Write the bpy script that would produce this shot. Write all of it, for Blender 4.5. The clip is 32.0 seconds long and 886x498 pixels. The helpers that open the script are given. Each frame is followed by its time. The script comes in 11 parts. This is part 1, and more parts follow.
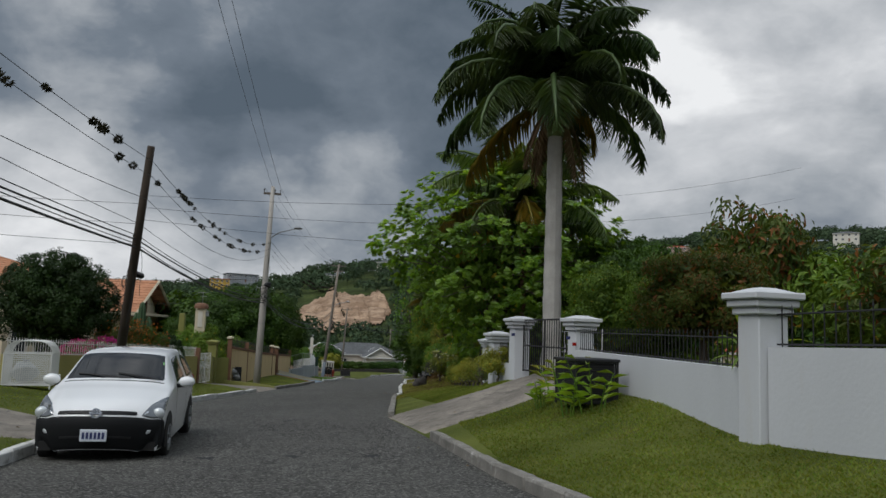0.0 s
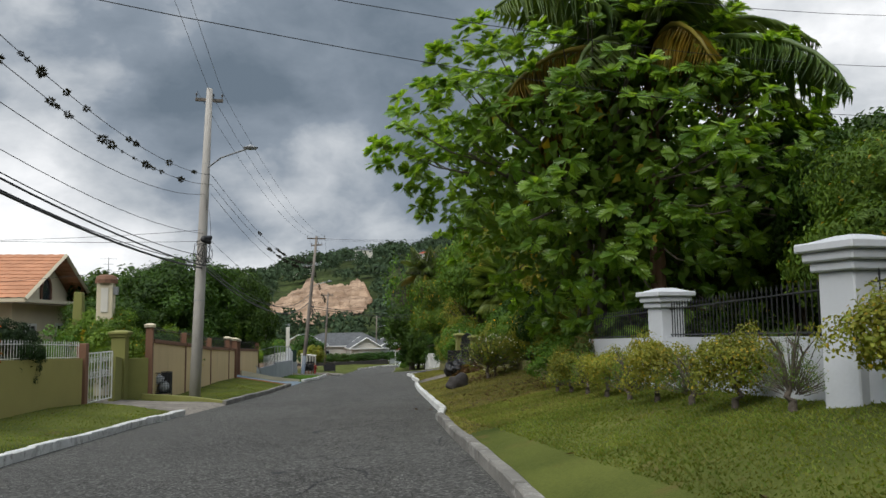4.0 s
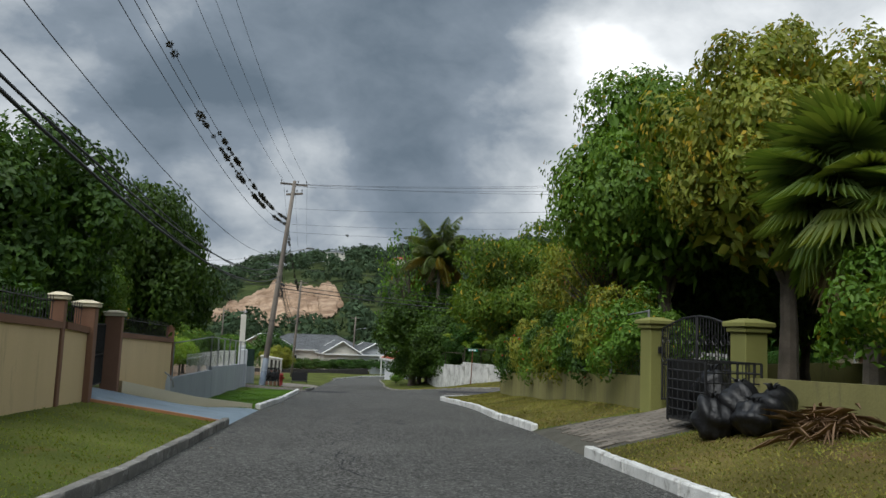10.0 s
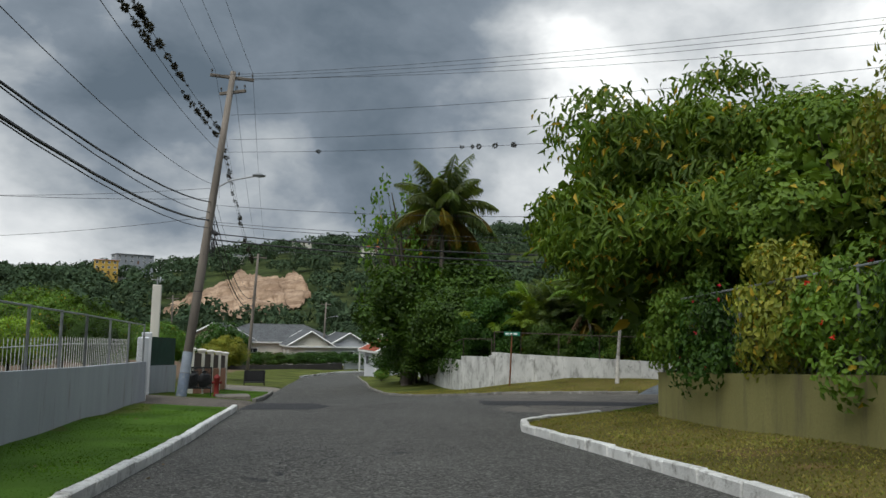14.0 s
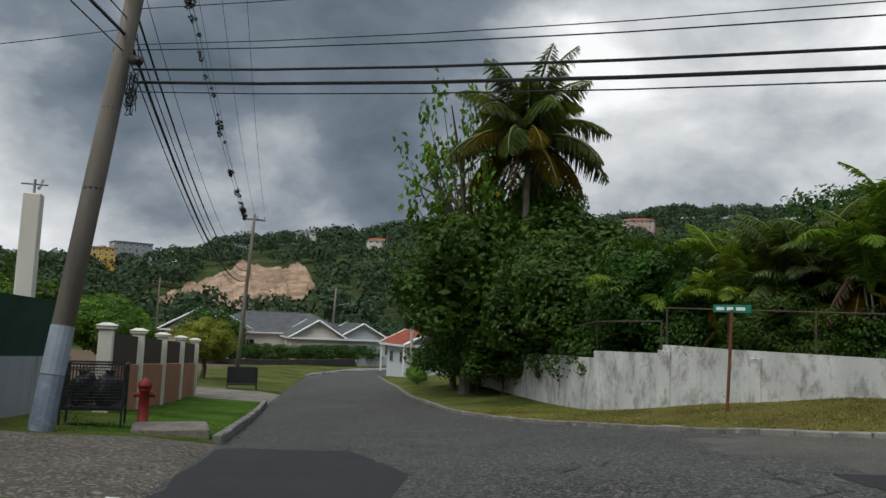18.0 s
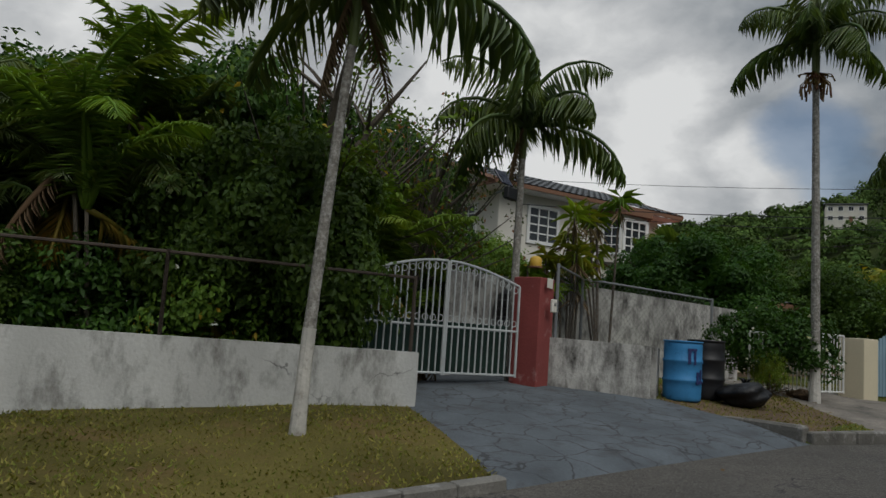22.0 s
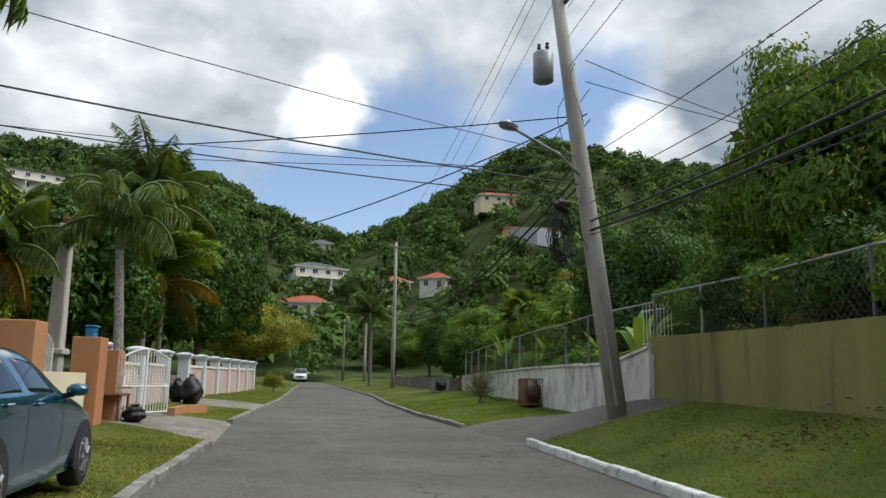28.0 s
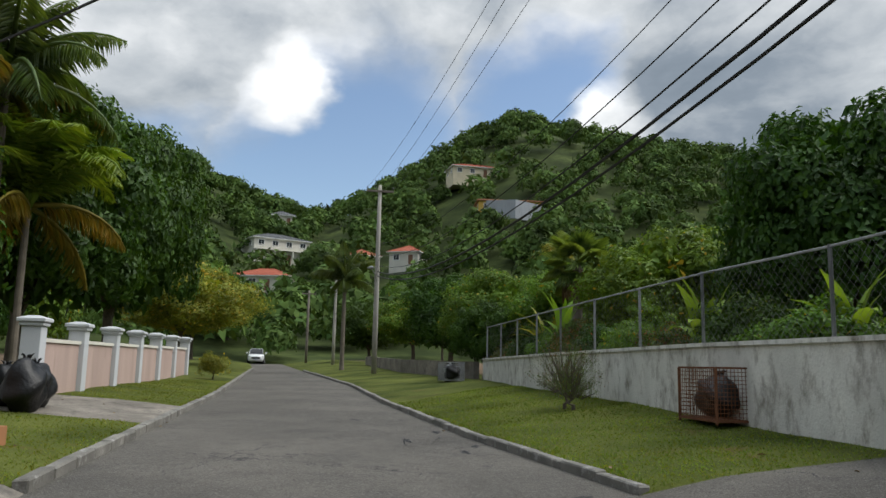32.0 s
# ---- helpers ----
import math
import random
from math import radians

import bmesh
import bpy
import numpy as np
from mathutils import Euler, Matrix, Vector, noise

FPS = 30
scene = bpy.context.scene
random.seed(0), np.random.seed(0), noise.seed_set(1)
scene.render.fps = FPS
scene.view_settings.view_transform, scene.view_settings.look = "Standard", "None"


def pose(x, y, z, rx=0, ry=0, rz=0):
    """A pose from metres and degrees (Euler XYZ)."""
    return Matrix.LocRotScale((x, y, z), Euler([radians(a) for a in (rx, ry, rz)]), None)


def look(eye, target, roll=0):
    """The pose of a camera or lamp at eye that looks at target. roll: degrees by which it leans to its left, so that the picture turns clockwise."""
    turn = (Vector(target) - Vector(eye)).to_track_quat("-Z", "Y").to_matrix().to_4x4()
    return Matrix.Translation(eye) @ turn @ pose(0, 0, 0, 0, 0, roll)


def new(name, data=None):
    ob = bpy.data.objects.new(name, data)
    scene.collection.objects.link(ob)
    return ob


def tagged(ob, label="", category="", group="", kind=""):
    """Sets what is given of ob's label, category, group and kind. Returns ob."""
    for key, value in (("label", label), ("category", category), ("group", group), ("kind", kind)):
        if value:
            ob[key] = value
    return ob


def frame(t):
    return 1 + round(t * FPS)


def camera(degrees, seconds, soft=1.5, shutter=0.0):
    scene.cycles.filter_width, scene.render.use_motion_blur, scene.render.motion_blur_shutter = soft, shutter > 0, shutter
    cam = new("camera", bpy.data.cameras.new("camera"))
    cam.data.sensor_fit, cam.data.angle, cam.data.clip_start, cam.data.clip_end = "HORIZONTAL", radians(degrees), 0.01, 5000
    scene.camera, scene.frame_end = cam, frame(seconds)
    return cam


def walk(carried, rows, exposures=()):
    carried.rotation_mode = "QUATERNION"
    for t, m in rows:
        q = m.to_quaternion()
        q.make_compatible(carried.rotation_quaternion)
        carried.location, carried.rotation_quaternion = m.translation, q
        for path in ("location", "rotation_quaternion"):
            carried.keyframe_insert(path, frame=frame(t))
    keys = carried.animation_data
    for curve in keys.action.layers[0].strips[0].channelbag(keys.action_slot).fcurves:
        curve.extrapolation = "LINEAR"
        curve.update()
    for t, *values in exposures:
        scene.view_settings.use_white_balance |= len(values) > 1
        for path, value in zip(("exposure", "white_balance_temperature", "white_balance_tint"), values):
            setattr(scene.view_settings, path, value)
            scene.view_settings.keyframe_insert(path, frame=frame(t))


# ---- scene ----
# seconds, stops, kelvin, tint
EXPOSURES = [(0.0, -0.2, 6300, 10), (2.0, 0.05, 6300, 10), (4.5, 0.5, 6450, 10), (6.0, 0.65, 6450, 10), (7.0, 0.6, 6350, 9), (8.0, 0.35, 6350, 9), (9.0, 0.22, 6250, 8), (10.0, 0.32, 6300, 8), (11.0, 0.5, 6350, 8), (12.0, 0.55, 6350, 8), (13.0, 0.38, 6400, 8), (16.0, 0.0, 6350, 8), (18.5, -0.02, 6350, 9), (20.0, -0.42, 6450, 10),
             (21.0, -0.6, 6450, 10), (22.0, -0.5, 6400, 9), (23.0, -0.22, 6300, 8), (24.0, -0.05, 6200, 6), (25.0, 0.08, 6100, 5), (26.5, 0.6, 6300, 7), (29.0, 0.66, 6450, 9), (32.0, 0.5, 6450, 9)]
cam = camera(60.10, 32.0)
# seconds, eye x y z, yaw (left of +y), pitch, roll
ROWS = [
    (0, 0.000, 0.000, 1.380, -6.18, 6.18, 2.04),
    (0.5, -0.053, 1.819, 1.295, -6.66, 6.34, 1.24),
    (1, -0.076, 3.704, 1.205, -6.94, 5.83, 0.89),
    (1.5, -0.100, 5.632, 1.125, -7.58, 5.93, 0.41),
    (2, -0.135, 7.587, 1.037, -7.82, 5.57, 0.32),
    (2.5, -0.202, 9.570, 0.938, -7.93, 5.55, 0.40),
    (4.5, -0.616, 17.857, 0.672, -7.89, 5.22, -0.94),
    (5, -0.731, 19.855, 0.582, -7.86, 5.31, -1.05),
    (5.5, -0.908, 21.827, 0.491, -8.21, 5.39, -1.09),
    (6, -1.025, 23.778, 0.399, -8.44, 5.41, -0.72),
    (6.5, -1.104, 25.694, 0.290, -8.60, 5.22, -0.38),
    (7, -1.179, 27.635, 0.158, -8.69, 5.49, -0.03),
    (7.5, -1.275, 29.600, 0.049, -8.88, 5.78, 0.53),
    (8, -1.327, 31.592, -0.064, -9.09, 5.91, 0.89),
    (8.5, -1.358, 33.610, -0.178, -9.26, 5.95, 1.12),
    (9, -1.383, 35.650, -0.254, -9.63, 6.21, 1.44),
    (9.5, -1.410, 37.673, -0.333, -9.87, 6.09, 1.90),
    (10, -1.413, 39.700, -0.424, -10.19, 6.21, 2.33),
    (10.5, -1.392, 41.776, -0.514, -10.41, 6.25, 2.58),
    (11, -1.334, 43.802, -0.604, -10.74, 5.96, 2.74),
    (11.5, -1.232, 45.887, -0.705, -10.92, 5.95, 2.76),
    (12, -1.098, 48.060, -0.815, -11.25, 6.14, 2.25),
    (12.5, -0.960, 50.296, -0.899, -11.59, 6.20, 1.94),
    (13, -0.771, 52.622, -0.998, -11.96, 5.70, 1.55),
    (13.5, -0.639, 54.907, -1.091, -12.30, 5.67, 1.33),
    (15.5, -0.416, 64.280, -1.515, -13.42, 5.29, 1.63),
    (16, -0.378, 66.401, -1.665, -13.15, 5.06, 1.69),
    (16.5, -0.345, 68.435, -1.785, -12.38, 4.96, 1.59),
    (17, -0.310, 70.343, -1.889, -12.20, 5.07, 1.56),
    (17.5, -0.268, 72.140, -1.985, -12.22, 5.23, 1.73),
    (18, -0.209, 73.762, -2.068, -12.43, 5.47, 2.46),
    (18.5, -0.039, 75.105, -2.125, -13.09, 5.65, 2.78),
    (19, 0.270, 76.357, -2.158, -19.97, 6.02, 2.83),
    (19.5, 0.864, 77.539, -2.190, -28.99, 5.35, 3.56),
    (20, 1.779, 78.513, -2.203, -36.85, 5.41, 3.74),
    (20.5, 2.700, 79.386, -2.219, -45.41, 5.80, 2.78),
    (21, 3.694, 80.201, -2.242, -53.73, 6.07, 2.72),
    (21.5, 4.812, 80.865, -2.244, -61.38, 5.86, 3.73),
    (22, 5.933, 81.331, -2.235, -69.54, 6.50, 3.99),
    (22.5, 7.172, 81.606, -2.223, -77.92, 6.89, 3.93),
    (23, 8.464, 81.748, -2.196, -85.85, 7.70, 4.62),
    (23.5, 9.722, 81.707, -2.167, -94.42, 8.35, 4.07),
    (24, 11.005, 81.452, -2.128, -102.84, 8.81, 3.70),
    (24.5, 12.188, 80.977, -2.085, -111.20, 9.35, 2.55),
    (25, 13.321, 80.380, -2.034, -119.23, 9.57, 2.17),
    (25.5, 14.370, 79.727, -1.988, -125.99, 9.72, 1.36),
    (26, 15.386, 79.047, -1.962, -129.92, 9.78, 1.29),
    (26.5, 16.398, 78.240, -1.930, -132.03, 10.01, 0.67),
    (28.5, 20.869, 75.437, -1.832, -136.76, 9.37, 1.00),
    (29, 22.125, 74.484, -1.819, -137.82, 8.34, 0.72),
    (29.5, 23.455, 73.456, -1.787, -138.10, 8.34, 1.21),
    (30, 24.829, 72.402, -1.761, -138.27, 8.34, 1.34),
    (30.5, 26.212, 71.343, -1.739, -138.30, 8.48, 1.20),
    (31, 27.626, 70.277, -1.737, -138.40, 8.50, 1.27),
    (31.5, 29.010, 69.217, -1.731, -138.47, 8.59, 1.12),
    (32, 30.341, 68.190, -1.706, -138.45, 8.68, 1.24),
]
walk(cam, [(t, pose(x, y, z, 90 + pitch, 0, yaw) @ pose(0, 0, 0, 0, 0, roll)) for t, x, y, z, yaw, pitch, roll in ROWS],
     exposures=EXPOSURES)

# ---------------------------------------------------------------- sky and sun
SUN_AZ, SUN_EL = 225.0, 52.0  # degrees clockwise from +y, and up


def towards(az, el):
    a, e = radians(az), radians(el)
    return Vector((math.sin(a) * math.cos(e), math.cos(a) * math.cos(e), math.sin(e)))


def build_sky():
    world = bpy.data.worlds.new("sky")
    scene.world = world
    world.use_nodes = True
    nt = world.node_tree
    nodes, links = nt.nodes, nt.links
    nodes.clear()

    def put(kind, **props):
        n = nodes.new(kind)
        for k, v in props.items():
            if k == "operation":
                n.operation = v
            elif k == "interpolation_type":
                n.interpolation_type = v
            elif k == "data_type":
                n.data_type = v
            elif k == "blend_type":
                n.blend_type = v
        return n

    def fill(sock, v):
        if hasattr(v, "is_linked"):
            links.new(v, sock)
        else:
            sock.default_value = v

    def maths(op, a, b=0.0, clamp=False):
        n = put("ShaderNodeMath", operation=op)
        n.use_clamp = clamp
        fill(n.inputs[0], a)
        fill(n.inputs[1], b)
        return n.outputs[0]

    def vmath(op, a, b):
        n = put("ShaderNodeVectorMath", operation=op)
        fill(n.inputs[0], a)
        fill(n.inputs[1], b)
        return n

    def mix(fac, a, b):
        n = put("ShaderNodeMix", data_type="RGBA")
        fill(n.inputs[0], fac)
        fill(n.inputs[6], a)
        fill(n.inputs[7], b)
        return n.outputs[2]

    def noise_of(vec, scale, detail, rough=0.55):
        n = put("ShaderNodeTexNoise")
        links.new(vec, n.inputs["Vector"])
        n.inputs["Scale"].default_value = scale
        n.inputs["Detail"].default_value = detail
        n.inputs["Roughness"].default_value = rough
        return n

    coord = put("ShaderNodeTexCoord").outputs["Generated"]
    flat = vmath("MULTIPLY", coord, (1.0, 1.0, 1.6)).outputs[0]
    warp = noise_of(flat, 2.6, 6.0)
    shift = vmath("SUBTRACT", warp.outputs["Color"], (0.5, 0.5, 0.5)).outputs[0]
    shift = vmath("MULTIPLY", shift, (0.34, 0.34, 0.26)).outputs[0]
    bent = vmath("NORMALIZE", vmath("ADD", coord, shift).outputs[0], (0, 0, 0)).outputs[0]

    def patch(az, el, inner, outer):
        d = vmath("DOT_PRODUCT", bent, towards(az, el)).outputs["Value"]
        r = put("ShaderNodeMapRange", interpolation_type="SMOOTHSTEP")
        fill(r.inputs[0], d)
        r.inputs[1].default_value, r.inputs[2].default_value = math.cos(radians(outer)), math.cos(radians(inner))
        return r.outputs[0]

    fine = noise_of(flat, 3.6, 7.0, 0.5).outputs["Fac"]
    broad = noise_of(flat, 1.3, 3.0).outputs["Fac"]
    # how bright the cloud is: broad and fine billows, the dark rain cloud, the thin places that glow
    folds = noise_of(vmath("ADD", flat, vmath("MULTIPLY", warp.outputs["Color"], (0.22, 0.22, 0.22)).outputs[0]).outputs[0], 9.0, 8.0, 0.55).outputs["Fac"]
    glow = maths("ADD", maths("MULTIPLY", fine, 1.15), maths("MULTIPLY", broad, 0.35))
    glow = maths("SUBTRACT", maths("ADD", glow, maths("MULTIPLY", folds, 0.62)), 0.665)
    for az, el, inner, outer, add in CLOUD_LIGHT:
        glow = maths("ADD", glow, maths("MULTIPLY", patch(az, el, inner, outer), add))
    glow = maths("MINIMUM", maths("MAXIMUM", glow, 0.0), 1.0)
    ramp = put("ShaderNodeValToRGB")
    links.new(glow, ramp.inputs[0])
    stops = [(0.0, (0.110, 0.142, 0.178)), (0.3, (0.198, 0.234, 0.278)), (0.55, (0.43, 0.455, 0.48)), (0.8, (0.70, 0.71, 0.72)), (1.0, (0.98, 0.98, 0.97))]
    el = ramp.color_ramp.elements
    el[0].position, el[0].color = stops[0][0], (*stops[0][1], 1)
    el[1].position, el[1].color = stops[-1][0], (*stops[-1][1], 1)
    for p, c in stops[1:-1]:
        e = el.new(p)
        e.color = (*c, 1)
    sky = put("ShaderNodeTexSky")
    sky.sky_type, sky.sun_disc = "NISHITA", False
    sky.sun_elevation, sky.sun_rotation = radians(SUN_EL), radians(SUN_AZ)
    clear = vmath("SCALE", sky.outputs[0], (0, 0, 0))
    clear.inputs["Scale"].default_value = 0.105
    cover = 1.0
    gap = None
    for az, elv, inner, outer, strength in CLEAR_SKY:
        p = maths("MULTIPLY", patch(az, elv, inner, outer), strength)
        gap = p if gap is None else maths("MAXIMUM", gap, p)
    for az, elv, inner, outer in CUMULUS:
        gap = maths("MULTIPLY", gap, maths("SUBTRACT", 1.0, patch(az, elv, inner, outer)))
    # an overcast sky is brightest overhead
    height = put("ShaderNodeSeparateXYZ")
    links.new(coord, height.inputs[0])
    rise = put("ShaderNodeMapRange", interpolation_type="SMOOTHSTEP")
    links.new(height.outputs[2], rise.inputs[0])
    rise.inputs[1].default_value, rise.inputs[2].default_value, rise.inputs[3].default_value, rise.inputs[4].default_value = 0.40, 0.85, 1.0, 2.2
    cloud = vmath("SCALE", ramp.outputs[0], (0, 0, 0))
    links.new(rise.outputs[0], cloud.inputs["Scale"])
    colour = mix(gap, cloud.outputs[0], clear.outputs[0])
    back = put("ShaderNodeBackground")
    links.new(colour, back.inputs[0])
    back.inputs[1].default_value = SKY_LIGHT
    out = put("ShaderNodeOutputWorld")
    links.new(back.outputs[0], out.inputs[0])


SKY_LIGHT = 1.0
# azimuth, elevation, inner and outer radius in degrees, and what is added to the brightness of the cloud
CLOUD_LIGHT = [(0, 21, 8, 22, -0.34), (-9, 13, 2, 9, -0.14), (-18, 5, 3, 15, 0.42), (-2, 6, 3, 10, 0.32), (-6, 12.5, 1, 4, 0.16), (19, 15, 3, 11, 0.15), (33, 19, 4, 14, 0.26), (38, 24, 3, 9, 0.12), (23, 19.5, 0.5, 3.5, 0.16), (56, 20, 5, 18, 0.42), (78, 17, 6, 16, 0.46),
               (88, 17, 1, 5, 0.12), (103, 22, 4, 12, 0.08), (116, 24, 4, 14, 0.14), (95, 12, 1.5, 5, 0.42), (125, 20, 1.0, 4.5, 0.34), (152.5, 16.5, 1.5, 5.5, 0.40), (137, 27, 6, 14, 0.06), (148, 23, 2, 7, 0.20)]
CLEAR_SKY = [(131, 15, 5, 11, 1.0), (146, 18, 4, 9, 1.0), (118, 13, 3, 7, 0.9), (98, 14, 1, 4.5, 0.7), (40, 33, 1, 3, 0.5)]
CUMULUS = [(125, 20, 1.0, 3.8), (152.5, 16.5, 1.8, 5.0)]
build_sky()

sun_data = bpy.data.lights.new("sun", "SUN")
sun_data.energy, sun_data.angle, sun_data.color = 2.2, radians(50), (1.0, 0.97, 0.91)
sun = new("sun", sun_data)
sun.matrix_world = look((0, 0, 60), Vector((0, 0, 60)) - towards(SUN_AZ, SUN_EL))

# ---------------------------------------------------------------- materials
def rough_mat(name, base, rough=0.85, vary=0.25, scale=1.2, grain=28.0, bump=0.25, metal=0.0, tint=None, stain=None, spec=0.35, per_object=0.0, streak=False, speck=None, cracks=None, mottle=None):
    """A surface with broad stains, fine grain and relief; sizes are per metre. stain: colour, amount."""
    m = bpy.data.materials.new(name)
    m.use_nodes = True
    nt = m.node_tree
    n, l = nt.nodes, nt.links
    b = n["Principled BSDF"]
    pos = n.new("ShaderNodeNewGeometry").outputs["Position"]
    big = n.new("ShaderNodeTexNoise")
    big.inputs["Scale"].default_value, big.inputs["Detail"].default_value = scale, 5.0
    fine = n.new("ShaderNodeTexNoise")
    fine.inputs["Scale"].default_value, fine.inputs["Detail"].default_value = grain, 4.0
    if streak:
        mp = n.new("ShaderNodeMapping")
        mp.inputs["Scale"].default_value = (1.6, 1.6, 0.22 if streak is True else streak)
        l.new(pos, mp.inputs[0])
        l.new(mp.outputs[0], big.inputs["Vector"])
    else:
        l.new(pos, big.inputs["Vector"])
    l.new(pos, fine.inputs["Vector"])
    dark = tuple(c * (1 - vary) for c in base)
    light = tuple(min(1, c * (1 + vary * 0.8)) for c in (tint or base))

    def mix(fac, a, c):
        x = n.new("ShaderNodeMix")
        x.data_type = "RGBA"
        if hasattr(fac, "is_linked"):
            l.new(fac, x.inputs[0])
        else:
            x.inputs[0].default_value = fac
        for s, v in ((x.inputs[6], a), (x.inputs[7], c)):
            if hasattr(v, "is_linked"):
                l.new(v, s)
            else:
                s.default_value = (*v, 1)
        return x.outputs[2]

    def ramp(src, lo, hi):
        r = n.new("ShaderNodeMapRange")
        r.inputs[1].default_value, r.inputs[2].default_value = lo, hi
        l.new(src, r.inputs[0])
        return r.outputs[0]

    colour = mix(ramp(big.outputs["Fac"], 0.3, 0.7), dark, light)
    colour = mix(ramp(fine.outputs["Fac"], 0.35, 0.75), colour, mix(0.5, colour, dark))
    if stain:
        third = n.new("ShaderNodeTexNoise")
        third.inputs["Scale"].default_value, third.inputs["Detail"].default_value, third.inputs["Roughness"].default_value = scale * 2.3, 8.0, 0.7
        if streak:
            l.new(mp.outputs[0], third.inputs["Vector"])
        else:
            l.new(pos, third.inputs["Vector"])
        f = ramp(third.outputs["Fac"], 0.62 - 0.3 * stain[1], 0.80 - 0.2 * stain[1])
        colour = mix(f, colour, stain[0])
    if mottle:
        # worn surface, open and closed: size per metre, amount
        worn = n.new("ShaderNodeTexNoise")
        worn.inputs["Scale"].default_value, worn.inputs["Detail"].default_value, worn.inputs["Roughness"].default_value = mottle[0], 7.0, 0.8
        l.new(pos, worn.inputs["Vector"])
        colour = mix(ramp(worn.outputs["Fac"], 0.50, 0.68), colour, mix(mottle[1], colour, tuple(c * 0.3 for c in base)))
        colour = mix(ramp(worn.outputs["Fac"], 0.48, 0.30), colour, mix(mottle[1] * 0.6, colour, tuple(c * 2.2 for c in base)))
    if speck:
        # single stones: colour, share, size per metre
        cell = n.new("ShaderNodeTexVoronoi")
        cell.inputs["Scale"].default_value = speck[2]
        l.new(pos, cell.inputs["Vector"])
        sep = n.new("ShaderNodeSeparateColor")
        l.new(cell.outputs["Color"], sep.inputs[0])
        colour = mix(ramp(sep.outputs[0], 1 - speck[1], 1.05), colour, speck[0])
        colour = mix(ramp(sep.outputs[1], 1 - speck[1], 1.1), colour, tuple(c * 0.35 for c in dark))
    if cracks:
        # thin wandering lines: colour, cells per metre, width
        wob = n.new("ShaderNodeTexNoise")
        wob.inputs["Scale"].default_value, wob.inputs["Detail"].default_value = 2.5, 6.0
        l.new(pos, wob.inputs["Vector"])
        add = n.new("ShaderNodeVectorMath")
        add.operation = "MULTIPLY_ADD"
        l.new(wob.outputs["Color"], add.inputs[0])
        add.inputs[1].default_value = (0.55 / cracks[1] ** 0.5,) * 3
        l.new(pos, add.inputs[2])
        net = n.new("ShaderNodeTexVoronoi")
        net.feature = "DISTANCE_TO_EDGE"
        net.inputs["Scale"].default_value = cracks[1]
        l.new(add.outputs[0], net.inputs["Vector"])
        line = n.new("ShaderNodeMapRange")
        line.inputs[1].default_value, line.inputs[2].default_value, line.inputs[3].default_value, line.inputs[4].default_value = cracks[2] * 0.5, cracks[2], 1.0, 0.0
        l.new(net.outputs["Distance"], line.inputs[0])
        some = n.new("ShaderNodeMath")
        some.operation = "MULTIPLY"
        l.new(line.outputs[0], some.inputs[0])
        l.new(ramp(big.outputs["Fac"], 0.42, 0.62) if cracks[1] < 1 else ramp(big.outputs["Fac"], 0.1, 0.3), some.inputs[1])
        colour = mix(some.outputs[0], colour, cracks[0])
    if per_object:
        info = n.new("ShaderNodeObjectInfo")
        hsv = n.new("ShaderNodeHueSaturation")
        r = n.new("ShaderNodeMapRange")
        r.inputs[3].default_value, r.inputs[4].default_value = 1 - per_object, 1 + per_object
        l.new(info.outputs["Random"], r.inputs[0])
        l.new(r.outputs[0], hsv.inputs["Value"])
        l.new(colour, hsv.inputs["Color"])
        colour = hsv.outputs[0]
    l.new(colour, b.inputs["Base Color"])
    b.inputs["Roughness"].default_value, b.inputs["Metallic"].default_value = rough, metal
    b.inputs["Specular IOR Level"].default_value = spec
    if bump:
        bp = n.new("ShaderNodeBump")
        bp.inputs["Strength"].default_value, bp.inputs["Distance"].default_value = bump, 0.02
        l.new(fine.outputs["Fac"], bp.inputs["Height"])
        l.new(bp.outputs[0], b.inputs["Normal"])
    return m


